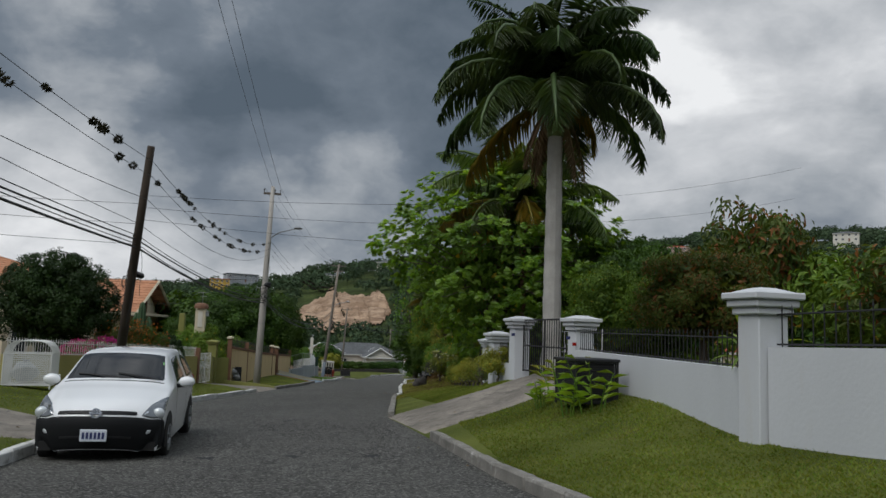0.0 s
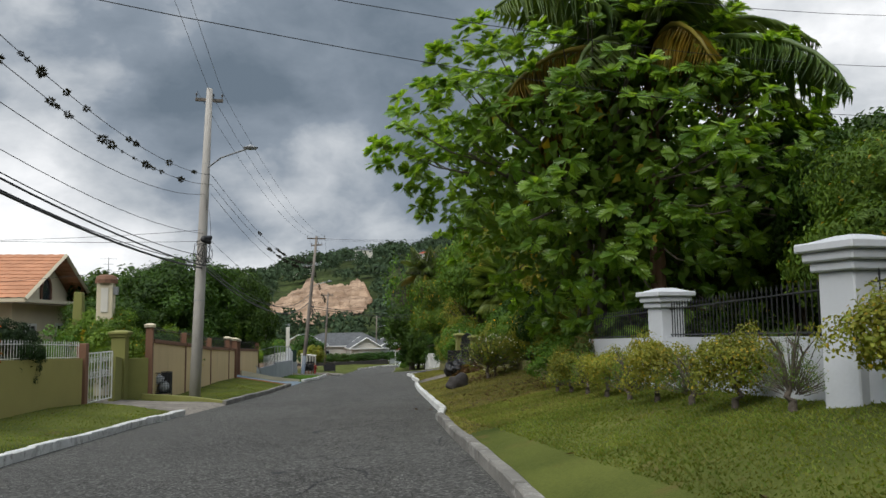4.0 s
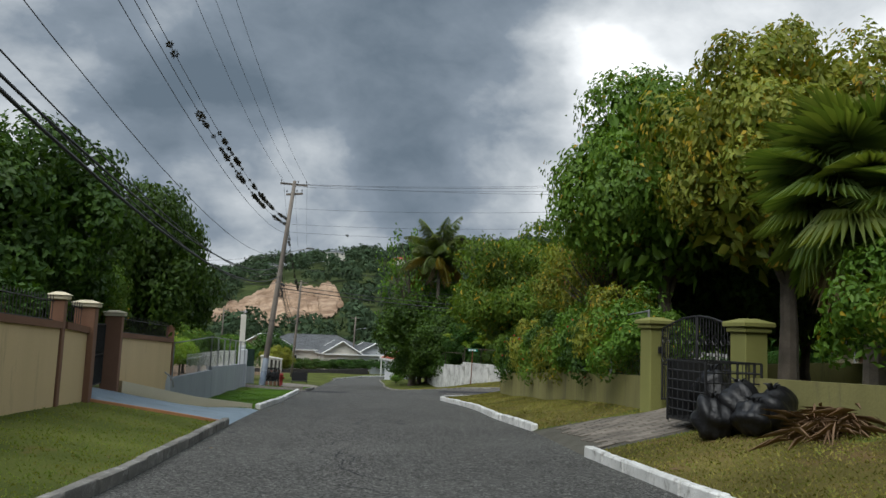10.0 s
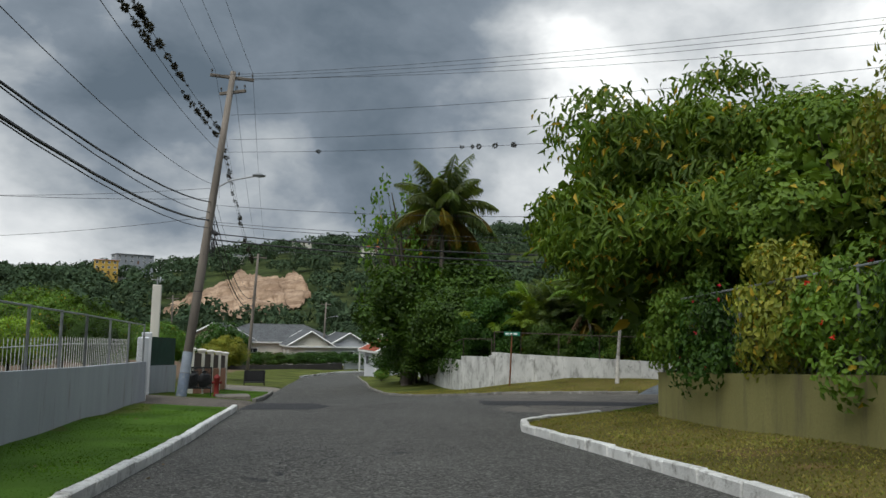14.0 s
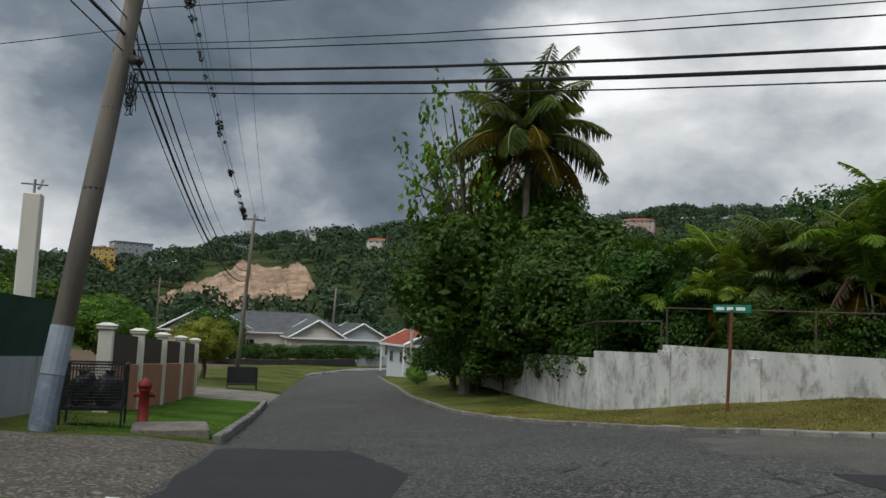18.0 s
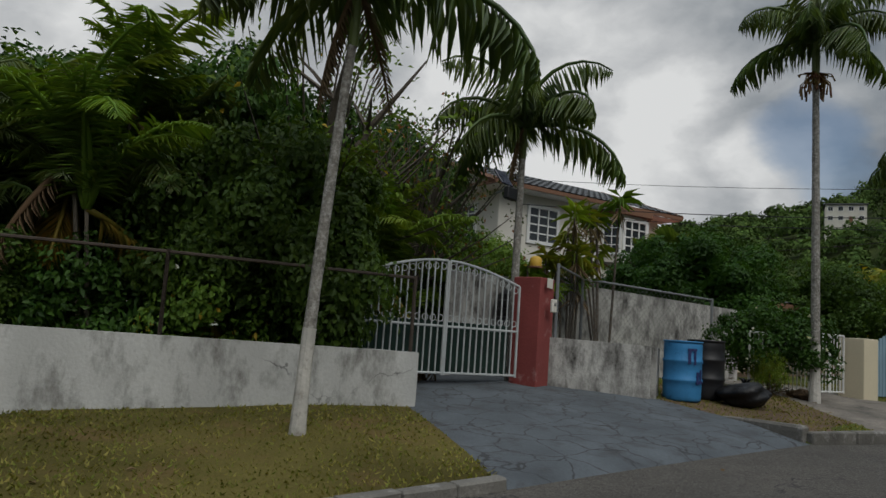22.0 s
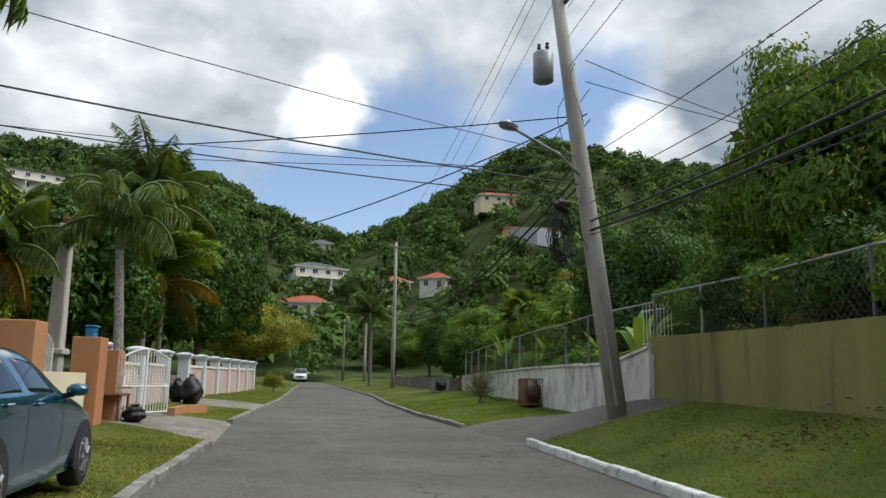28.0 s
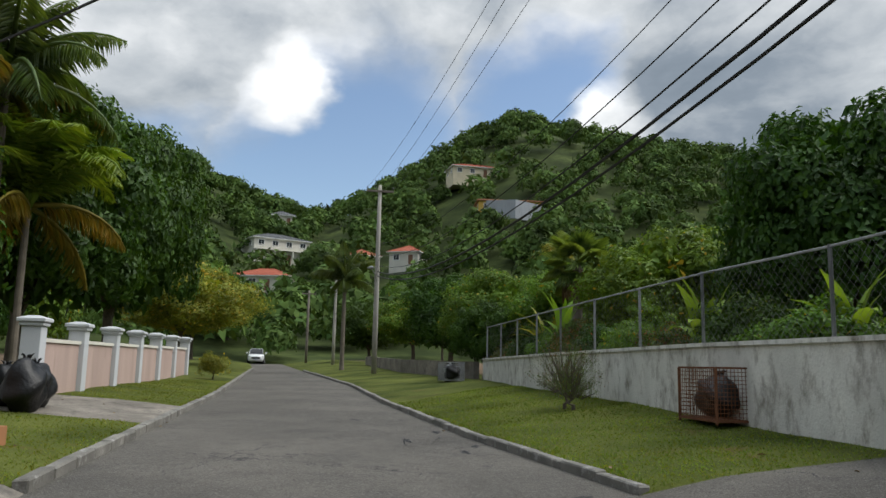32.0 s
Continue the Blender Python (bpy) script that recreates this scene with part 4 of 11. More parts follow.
def leaf_cards(at, way, face, length, width, fold=0.25, droop=0.15):
    """Folded leaves: base, two edges and a tip each. Returns vertices and triangles."""
    n = len(at)
    way, side = unit(way), unit(np.cross(face, way))
    up = np.cross(way, side)
    L, Wd = np.broadcast_to(length, n)[:, None], np.broadcast_to(width, n)[:, None]
    mid = at + way * L * 0.45
    tip = at + way * L - up * L * droop
    v = np.stack([at, mid - side * Wd / 2 + up * Wd * fold, tip, mid + side * Wd / 2 + up * Wd * fold], 1).reshape(-1, 3)
    o = (np.arange(n) * 4)[:, None, None]
    f = (np.array([(0, 2, 1), (0, 3, 2)]) + o).reshape(-1, 3)
    return v, f


def crown_mesh(name, mat, seed, lobes=46, per=270, leaf=(0.07, 0.03), hang=0.2, flat=0.82, spread=0.30, hollow=0.55, core=2600):
    """A crown about 2 m across and high: rounded boughs shingled with leaves, dark gaps between them."""
    rng = np.random.default_rng(seed)
    k = np.arange(lobes) + 0.5
    dz = 1 - 1.42 * k / lobes
    az = k * 2.39996 + rng.normal(size=lobes) * 0.35
    d = unit(np.column_stack([np.cos(az) * np.sqrt(1 - dz * dz), np.sin(az) * np.sqrt(1 - dz * dz), dz]) + rng.normal(size=(lobes, 3)) * 0.16)
    c = d * rng.uniform(hollow, 0.92, lobes)[:, None] * (1, 1, flat)
    size = spread * rng.uniform(0.65, 1.3, lobes)
    own = np.repeat(np.arange(lobes), per)
    e = unit(rng.normal(size=(len(own), 3)) + 0.75 * d[own] + (0, 0, 0.2))
    lump = 1 + 0.22 * np.sin(6 * e[:, 0] + own) * np.cos(5 * e[:, 1] + 1.7 * own) + 0.1 * np.sin(13 * e[:, 2] + own)
    p = c[own] + e * (size[own] * lump * rng.uniform(0.42, 1.06, len(own)) ** 0.55)[:, None] * (1, 1, 0.8)
    across = unit(np.cross(e, rng.normal(size=e.shape)))
    way = unit(across + 0.45 * e + (0, 0, -hang * 1.6))
    face = unit(e + (0, 0, 0.25) + rng.normal(size=e.shape) * 0.34)
    ln = leaf[0] * rng.uniform(0.7, 1.3, len(p))
    v, f = leaf_cards(p, way, face, ln, leaf[1] * ln / leaf[0], 0.2, 0.12 + hang * 0.3)
    # leaves within, which close the heart of the crown
    q = unit(rng.normal(size=(core, 3))) * (rng.random(core) ** 0.4 * 0.78)[:, None] * (1, 1, flat)
    q[:, 2] += 0.05
    v2, f2 = leaf_cards(q, unit(rng.normal(size=q.shape)), unit(rng.normal(size=q.shape)), rng.uniform(0.09, 0.16, core), 0.07, 0.15, 0.2)
    return raw_mesh(name, np.concatenate([v, v2]), np.concatenate([f, f2 + len(v)]), mat)


def thin_crown(name, mat, seed, sprigs=150, per=15, leaf=(0.04, 0.022)):
    """Leaves in loose sprigs with much sky between them."""
    rng = np.random.default_rng(seed)
    c = unit(rng.normal(size=(sprigs, 3))) * rng.uniform(0.3, 1.05, sprigs)[:, None] * (1, 1, 0.95)
    c[:, 2] = np.abs(c[:, 2]) * 1.2 - 0.45
    own = np.repeat(np.arange(sprigs), per)
    p = c[own] + rng.normal(size=(len(own), 3)) * 0.06
    ln = leaf[0] * rng.uniform(0.7, 1.3, len(p))
    v, f = leaf_cards(p, unit(rng.normal(size=p.shape) + unit(p)), unit(rng.normal(size=p.shape) + (0, 0, 1)), ln, leaf[1], 0.2, 0.2)
    b = Buf()
    for k in range(sprigs):
        a, z = Vector(c[k]), Vector((0, 0, -0.75))
        b.tube([z.lerp(a, 0.45) * Vector((0.8, 0.8, 1)), z.lerp(a, 0.75), a], [0.010, 0.007, 0.003], 3, False)
    tw = [(q[0], q[m], q[m + 1]) for q in b.f for m in (1, 2)]
    me = raw_mesh(name, np.concatenate([v, np.array(b.v)]), np.concatenate([f, np.array(tw) + len(v)]), mat)
    me.materials.append(BARK)
    slot = np.zeros(len(me.polygons), np.int32)
    slot[len(f):] = 1
    me.polygons.foreach_set("material_index", slot)
    return me


def crown_set(mat, seed, near, shape):
    """Crowns of one kind: two rich ones for trees by the road, two for bushes, two for trees far off."""
    (ln, wd), hang = shape
    return {
        "near": [crown_mesh("crown", mat, seed + k, 56 - 6 * k, int(near * 3.6), (ln * 0.62, wd * 0.68), hang, 0.84, 0.29, core=3600) for k in range(2)],
        "bush": [crown_mesh("crown", mat, seed + 5 + k, 30, 190, (ln * 1.1, wd * 1.2), hang, 0.85, 0.36, 0.4, 700) for k in range(2)],
        "far": [crown_mesh("crown", mat, seed + 8 + k, 34, 90, (ln * 1.4, wd * 1.6), hang, 0.84, 0.34, 0.5, 1200) for k in range(2)],
    }


CROWNS = {
    "mango": crown_set(L_MANGO, 11, 140, ((0.085, 0.032), 0.4)),
    "dark": crown_set(L_DARK, 31, 115, ((0.085, 0.045), 0.12)),
    "green": crown_set(L_GENERIC, 51, 110, ((0.085, 0.044), 0.15)),
    "yellow": crown_set(L_YELLOW, 71, 110, ((0.075, 0.038), 0.12)),
    "lime": crown_set(L_LIME, 91, 120, ((0.085, 0.030), 0.4)),
    "bronze": crown_set(L_BROWN, 111, 125, ((0.085, 0.026), 0.45)),
    "sparse": {"near": [thin_crown("crown", m, 131 + j) for j, m in enumerate((L_GENERIC, L_BROWN))]},
    "lit": {"near": [crown_mesh("crown", L_MANGO_LIT, 181, 64, 520, (0.058, 0.017), 0.65, 0.86, 0.27, core=3600)]},
    "airy": {"near": [thin_crown("crown", L_GENERIC, 191, 110, 24, (0.07, 0.042))]},
    "clipped": {"near": [crown_mesh("crown", L_CLIP, 171, 150, 200, (0.034, 0.02), 0.0, 0.97, 0.15, 0.88, 5200)]},
    "topiary": {"near": [crown_mesh("crown", L_DARK, 151, 90, 110, (0.06, 0.04), 0.0, 0.95, 0.22, 0.84)]},
    "limeball": {"near": [crown_mesh("crown", L_LIME, 161, 70, 70, (0.085, 0.05), 0.0, 0.85, 0.24, 0.82)]},
}


def limbs(rng, h, r, reach, rise, n=5, lean=(0, 0)):
    """A tapered trunk of height h with limbs that fan out to reach and rise above it."""
    b = Buf()
    top = Vector((lean[0], lean[1], h))
    knee = Vector((lean[0] * 0.4 + rng.uniform(-0.1, 0.1), lean[1] * 0.4 + rng.uniform(-0.1, 0.1), h * 0.55))
    b.tube([(0, 0, -0.15), (0, 0, 0.1), knee, top], [r * 1.45, r * 1.1, r * 0.9, r * 0.72], 9)
    for k in range(n):
        a = 2 * math.pi * (k + rng.uniform(-0.3, 0.3)) / n
        q = rng.uniform(0.6, 1.0)
        end = top + Vector((math.cos(a) * reach * q, math.sin(a) * reach * q, rise * rng.uniform(0.55, 1.0)))
        mid = top.lerp(end, 0.5) + Vector((0, 0, rise * 0.12))
        start = knee.lerp(top, rng.uniform(0.55, 1.0))
        b.tube([start, mid, end], [r * 0.5, r * 0.32, r * 0.08], 6)
        for _ in range(2):
            e2 = mid + Vector((rng.uniform(-1, 1), rng.uniform(-1, 1), rng.uniform(0.1, 0.9))) * reach * 0.5
            b.tube([mid, mid.lerp(e2, 0.5) + Vector((0, 0, 0.05)), e2], [r * 0.25, r * 0.15, r * 0.04], 5)
    return b


TREES = 0


def tree(kind, x, y, high, wide, label, trunk=0.35, low=None, name="tree", z=None, flowers=None, squash=None, category="tree", group="roadside trees", level="near"):
    """A broadleaf tree: trunk and limbs, and a crown of leaves. low: height of the crown's underside."""
    if level == "near" and "far" in CROWNS[kind] and edge_distance(np.array([x]), np.array([y]))[0] > (10.5 if high < 9.9 else 18):
        level = "far"
    global TREES
    TREES += 1
    rng = random.Random(TREES * 13 + 1)
    base = z if z is not None else gz(x, y)
    ob = thing(name, label, category, (x, y, base), rng.uniform(0, 360), group)
    low = high * 0.28 if low is None else low
    mid = (low + high) / 2
    part("trunk", limbs(rng, max(0.25, low + 0.1 * (high - low)), trunk * 0.5, wide * 0.34, (high - low) * 0.62), BARK, ob)
    crowns = CROWNS[kind].get(level, CROWNS[kind]["near"])
    me = crowns[TREES % len(crowns)]
    c = part("crown", me, None, ob)
    c.matrix_local = Matrix.Translation((0, 0, mid - 0.08 * (high - low))) @ Matrix.Rotation(rng.uniform(0, 6.28), 4, "Z") @ Matrix.Diagonal((wide / 2.15, wide / 2.15 * rng.uniform(0.9, 1.08), (high - low) / 1.9, 1))
    if flowers:
        nr = np.random.default_rng(TREES)
        n, mat = flowers
        d = unit(nr.normal(size=(n, 3)))
        p = d * (wide * 0.5, wide * 0.5, (high - low) * 0.46) * nr.uniform(0.85, 1.02, n)[:, None] + (0, 0, mid)
        fb = []
        own = np.repeat(p, 5, 0)
        way = unit(nr.normal(size=own.shape) + np.repeat(d, 5, 0))
        v, f = leaf_cards(own, way, unit(nr.normal(size=own.shape)), 0.05, 0.04, 0.1, 0.0)
        part("blossom", raw_mesh("blossom", v, f, mat), None, ob, "small bright blossoms")
    return ob


def bush(kind, x, y, high, wide, label, flowers=None, name="bush", z=None):
    return tree(kind, x, y, high, wide, label, 0.07, high * 0.06, name, z, flowers, category="bush", group="garden shrubs", level="bush")


def frond(rng, length, arch, leaflets=30, leaf=0.55, width=0.045, hang=0.5, vee=0.5, start=0.12, loose=0.09):
    """One pinnate frond along +x, arching over; rachis vertices and leaflet vertices."""
    t = np.linspace(0, 1, 9)
    ang = radians(arch[0]) - (radians(arch[0] - arch[1])) * t ** 1.25
    seg = length / 8
    pts = np.zeros((9, 3))
    for k in range(1, 9):
        pts[k] = pts[k - 1] + (math.cos(ang[k - 1]) * seg, 0, math.sin(ang[k - 1]) * seg)
    u = np.linspace(start, 0.99, leaflets)
    at = np.stack([np.interp(u, t, pts[:, k]) for k in range(3)], 1)
    a = np.interp(u, t, ang)
    ahead = np.stack([np.cos(a), 0 * a, np.sin(a)], 1)
    up = np.stack([-np.sin(a), 0 * a, np.cos(a)], 1)
    vs, fs, o = [], [], 0
    ln = leaf * np.sin(np.pi * np.clip(u * 0.86 + 0.12, 0, 1)) ** 0.7 * rng.uniform(0.9, 1.1, leaflets)
    for s in (-1, 1):
        way = unit(ahead * 0.62 + np.array([0, s, 0]) + up * (vee - 0.25) + np.array([0, 0, -hang]) + rng.normal(size=at.shape) * loose)
        v, f = leaf_cards(at, way, up + rng.normal(size=at.shape) * 0.1, ln, width, 0.2, 0.22)
        vs.append(v)
        fs.append(f + o)
        o += len(v)
    return pts, np.concatenate(vs), np.concatenate(fs)


def frond_mesh(name, mat, seed, **kw):
    rng = np.random.default_rng(seed)
    pts, v, f = frond(rng, **kw)
    b = Buf().tube([tuple(p) for p in pts], list(np.linspace(0.028, 0.006, 9)), 5)
    rf = [(q[0], q[k], q[k + 1]) for q in b.f for k in range(1, len(q) - 1)]
    return raw_mesh(name, np.concatenate([v, np.array(b.v)]), np.concatenate([f, np.array(rf) + len(v)]), mat)


FRONDS = {
    "royal": [frond_mesh("frond", L_ROYAL, 100 + k, length=1.0, arch=a, leaflets=92, leaf=0.24, width=0.0058, hang=0.75, vee=0.35, loose=0.22) for k, a in enumerate(((86, -20), (74, -62), (60, -84), (40, -89), (8, -89)))],
    "coco": [frond_mesh("frond", L_PALM, 110 + k, length=1.0, arch=a, leaflets=76, leaf=0.28, width=0.0068, hang=0.85, vee=0.2, loose=0.14) for k, a in enumerate(((84, 25), (66, -25), (44, -55), (12, -78)))],
    "coco_yellow": [frond_mesh("frond", L_PALM_Y, 120 + k, length=1.0, arch=a, leaflets=66, leaf=0.27, width=0.0068, hang=1.0, vee=0.1, loose=0.14) for k, a in enumerate(((14, -70), (-20, -84)))],
    "xmas": [frond_mesh("frond", L_PALM, 130 + k, length=1.0, arch=a, leaflets=36, leaf=0.35, width=0.019, hang=1.25, vee=0.1, loose=0.2) for k, a in enumerate(((82, -50), (68, -86), (48, -89), (10, -89)))],
    "areca": [frond_mesh("frond", L_PALM_LIME, 140 + k, length=1.0, arch=a, leaflets=58, leaf=0.25, width=0.012, hang=0.55, vee=0.6, loose=0.16) for k, a in enumerate(((84, 15), (76, -30), (62, -66)))],
    "areca_dark": [frond_mesh("frond", L_PALM, 150 + k, length=1.0, arch=a, leaflets=58, leaf=0.25, width=0.012, hang=0.7, vee=0.5, loose=0.16) for k, a in enumerate(((84, 5), (76, -45), (60, -75)))],
    "dead": [frond_mesh("frond", L_DEAD, 160 + k, length=1.0, arch=a, leaflets=26, leaf=0.2, width=0.016, hang=0.8, vee=0.0) for k, a in enumerate(((-50, -85), (-70, -88)))],
}


def fan_mesh(name, mat, seed):
    """A fan-palm leaf on its stalk, 1 m long, the blade split into drooping ribs."""
    rng = np.random.default_rng(seed)
    n = 34
    a = np.linspace(-2.2, 2.2, n)
    at = np.tile((0.5, 0.0, 0.0), (n, 1))
    way = np.stack([np.cos(a), np.sin(a), 0.12 - 0.1 * np.abs(a)], 1)
    v, f = leaf_cards(at, way, np.tile((0, 0, 1.0), (n, 1)) + rng.normal(size=(n, 3)) * 0.05, 0.52 * (1 - 0.08 * a * a), 0.062, 0.3, 0.45)
    b = Buf().tube([(0, 0, 0), (0.25, 0, 0.03), (0.5, 0, 0)], [0.014, 0.01, 0.008], 5)
    rf = [(q[0], q[k], q[k + 1]) for q in b.f for k in range(1, len(q) - 1)]
    return raw_mesh(name, np.concatenate([v, np.array(b.v)]), np.concatenate([f, np.array(rf) + len(v)]), mat)


FANS = [fan_mesh("fan_leaf", L_FAN, 200 + k) for k in range(3)] + [fan_mesh("fan_leaf", L_DEAD, 210)]


def palm(x, y, high, label, fronds="coco", n=20, length=3.4, trunk=(0.2, 0.13), mat=None, lean=(0, 0), yellow=0, dead=0, fruit=False, shaft=0.0, z=None, name="palm_tree", whitewash=0.0, group="palms", seed=0):
    """A palm: ringed trunk, green crownshaft if it has one, fronds in whorls."""
    rng = random.Random(int(abs(x) * 31 + abs(y) * 17) + seed)
    base = z if z is not None else gz(x, y)
    ob = thing(name, label, "palm", (x, y, base), 0, group)
    b, steps = Buf(), max(8, int(high / 0.35))
    pts, rad = [], []
    for k in range(steps + 1):
        t = k / steps
        pts.append((lean[0] * t ** 1.4, lean[1] * t ** 1.4, high * t - 0.12 * (k == 0)))
        rad.append((trunk[0] + (trunk[1] - trunk[0]) * t) * (1.25 if k == 0 else 1.0) * (1.04 if k % 2 else 0.98))
    b.tube(pts, rad, 10)
    part("trunk", b, mat or PALM_BARK, ob, smooth=False)
    if whitewash:
        w = Buf()
        m = int(steps * whitewash / high) + 1
        w.tube([(p[0], p[1], p[2]) for p in pts[: m + 1]], [r * 1.03 + 0.004 for r in rad[: m + 1]], 10)
        part("painted_trunk_foot", w, WHITEWASH_TRUNK, ob, "whitewashed lower trunk")
    top = Vector((lean[0], lean[1], high))
    if shaft:
        part("crownshaft", Buf().tube([top - Vector((0, 0, 0.1)), top + Vector((0, 0, shaft * 0.3)), top + Vector((0, 0, shaft))], [trunk[1] * 1.15, trunk[1] * 1.3, trunk[1] * 0.6], 10), SHAFT, ob, "smooth green crownshaft")
        top = top + Vector((0, 0, shaft * 0.85))

    def place(me, az, tilt, size):
        o = new("frond", me)
        o.parent = ob
        o.matrix_local = Matrix.Translation(top) @ Matrix.Rotation(az, 4, "Z") @ Matrix.Rotation(radians(tilt), 4, "X") @ Matrix.Diagonal((size, size, size, 1))

    kinds = FRONDS[fronds]
    for k in range(n):
        level = min(len(kinds) - 1, int((k / n) * len(kinds) * 1.0))
        place(kinds[level], k * 2.399 + rng.uniform(-0.2, 0.2), rng.uniform(-14, 14), length * rng.uniform(0.86, 1.06))
    for k in range(yellow):
        place(FRONDS["coco_yellow"][k % 2], k * 2.2 + rng.uniform(0, 1), rng.uniform(-14, 14), length * 0.85)
    for k in range(dead):
        place(FRONDS["dead"][k % 2], k * 1.9 + rng.uniform(0, 1), rng.uniform(-14, 14), length * 0.6)
    if fruit:
        nr = np.random.default_rng(5)
        fb = Buf()
        for k in range(60):
            a, r0 = nr.uniform(0, 6.28), nr.uniform(0.08, 0.42) * length / 2.4
            e = top + Vector((math.cos(a) * r0, math.sin(a) * r0, -shaft * 0.9 - nr.uniform(0.0, 0.55)))
            s = top - Vector((0, 0, shaft * 0.85))
            fb.tube([s, s.lerp(e, 0.6) + Vector((math.cos(a), math.sin(a), 0)) * 0.1, e], [0.012, 0.012, 0.02], 4)
        part("fruit_bunch", fb, FRUIT_RED, ob, "hanging bunch of red-brown fruit")
    return ob


SHAFT = rough_mat("crownshaft", (0.13, 0.17, 0.05), 0.5, 0.2, 3.0, 20, 0.1)


def clump(x, y, label, fronds="areca", stems=7, high=2.0, length=1.7, wide=0.8, z=None, name="palm_clump", n=5):
    """Several thin palm stems from one root."""
    rng = random.Random(int(x * 77 + y * 13))
    base = z if z is not None else gz(x, y)
    ob = thing(name, label, "palm", (x, y, base), 0, "clumping palms")
    for s in range(stems):
        a, r0 = rng.uniform(0, 6.28), wide * math.sqrt(rng.random())
        foot = Vector((math.cos(a) * r0 * 0.4, math.sin(a) * r0 * 0.4, -0.1))
        h = high * rng.uniform(0.5, 1.0)
        top = Vector((math.cos(a) * r0 * 1.2, math.sin(a) * r0 * 1.2, h))
        part("stem", Buf().tube([foot, foot.lerp(top, 0.5), top], [0.045, 0.035, 0.025], 7), PALM_BARK, ob)
        for k in range(n):
            me = FRONDS[fronds][k % len(FRONDS[fronds])] if k < n - 1 else (FRONDS["coco_yellow"][1], FRONDS["dead"][0])[s % 2]
            o = new("frond", me)
            o.parent = ob
            q = length * rng.uniform(0.75, 1.1)
            o.matrix_local = Matrix.Translation(top) @ Matrix.Rotation(k * 2.4 + rng.uniform(-0.4, 0.4) + s, 4, "Z") @ Matrix.Rotation(radians(rng.uniform(-15, 15)), 4, "X") @ Matrix.Diagonal((q, q, q, 1))
    return ob


def fan_palm(x, y, high, label, n=26, size=1.9, z=None, dead=3):
    rng = random.Random(int(x * 7 + y))
    base = z if z is not None else gz(x, y)
    ob = thing("fan_palm", label, "palm", (x, y, base), 0, "palms")
    part("trunk", Buf().tube([(0, 0, -0.1), (0.05, 0, high * 0.5), (0, 0, high)], [0.22, 0.17, 0.2], 10), PALM_BARK, ob)
    for k in range(n + dead):
        t = k / n
        o = new("fan_leaf", FANS[k % 3] if k < n else FANS[3])
        o.parent = ob
        tilt = 70 - 120 * min(t, 1) if k < n else -60
        o.matrix_local = Matrix.Translation((0, 0, high)) @ Matrix.Rotation(k * 2.399, 4, "Z") @ Matrix.Rotation(radians(-tilt), 4, "Y") @ Matrix.Diagonal((size * rng.uniform(0.8, 1.05),) * 3 + (1,))
    return ob


def strap_plant(x, y, high, label, mat, n=16, width=0.09, z=None, name="garden_plant", tilt=(35, 80), leaves=1, stems=False):
    """Long strap or paddle leaves from one base: banana, ginger, dracaena."""
    rng = np.random.default_rng(int(abs(x) * 53 + abs(y) * 29))
    base = z if z is not None else gz(x, y)
    ob = thing(name, label, "plant", (x, y, base), 0, "garden plants")
    el, az = np.radians(rng.uniform(*tilt, n)), rng.uniform(0, 6.28, n)
    vs, fs, o = [], [], 0
    for e, a in zip(el, az):
        t = np.linspace(0, 1, 7)
        L = high * rng.uniform(0.7, 1.15)
        bend = e - 1.2 * t ** 2 * (1.57 - e + 0.35)
        seg = L / 6
        p = np.zeros((7, 3))
        for k in range(1, 7):
            p[k] = p[k - 1] + np.array([math.cos(a) * math.cos(bend[k]), math.sin(a) * math.cos(bend[k]), math.sin(bend[k])]) * seg
        p[:, :2] += rng.normal(size=2) * 0.06
        s = np.array([-math.sin(a), math.cos(a), 0]) * width * 0.5
        w = np.sin(np.pi * np.clip(t * 0.9 + 0.08, 0, 1))[:, None]
        up = np.array([0, 0, width * 0.18])
        v = np.concatenate([p - s * w + up * w, p, p + s * w + up * w])
        q = []
        for k in range(6):
            q += [(k, k + 1, 7 + k + 1), (k, 7 + k + 1, 7 + k), (7 + k, 7 + k + 1, 14 + k + 1), (7 + k, 14 + k + 1, 14 + k)]
        vs.append(v)
        fs.append(np.array(q) + o)
        o += 21
    part("leaves", raw_mesh("leaves", np.concatenate(vs), np.concatenate(fs), mat), None, ob)
    part("stem", Buf().tube([(0, 0, -0.06), (0, 0, high * 0.12), (0.01, 0, high * 0.25)], [width * 0.5, width * 0.45, width * 0.2], 7), PALM_BARK, ob)
    return ob

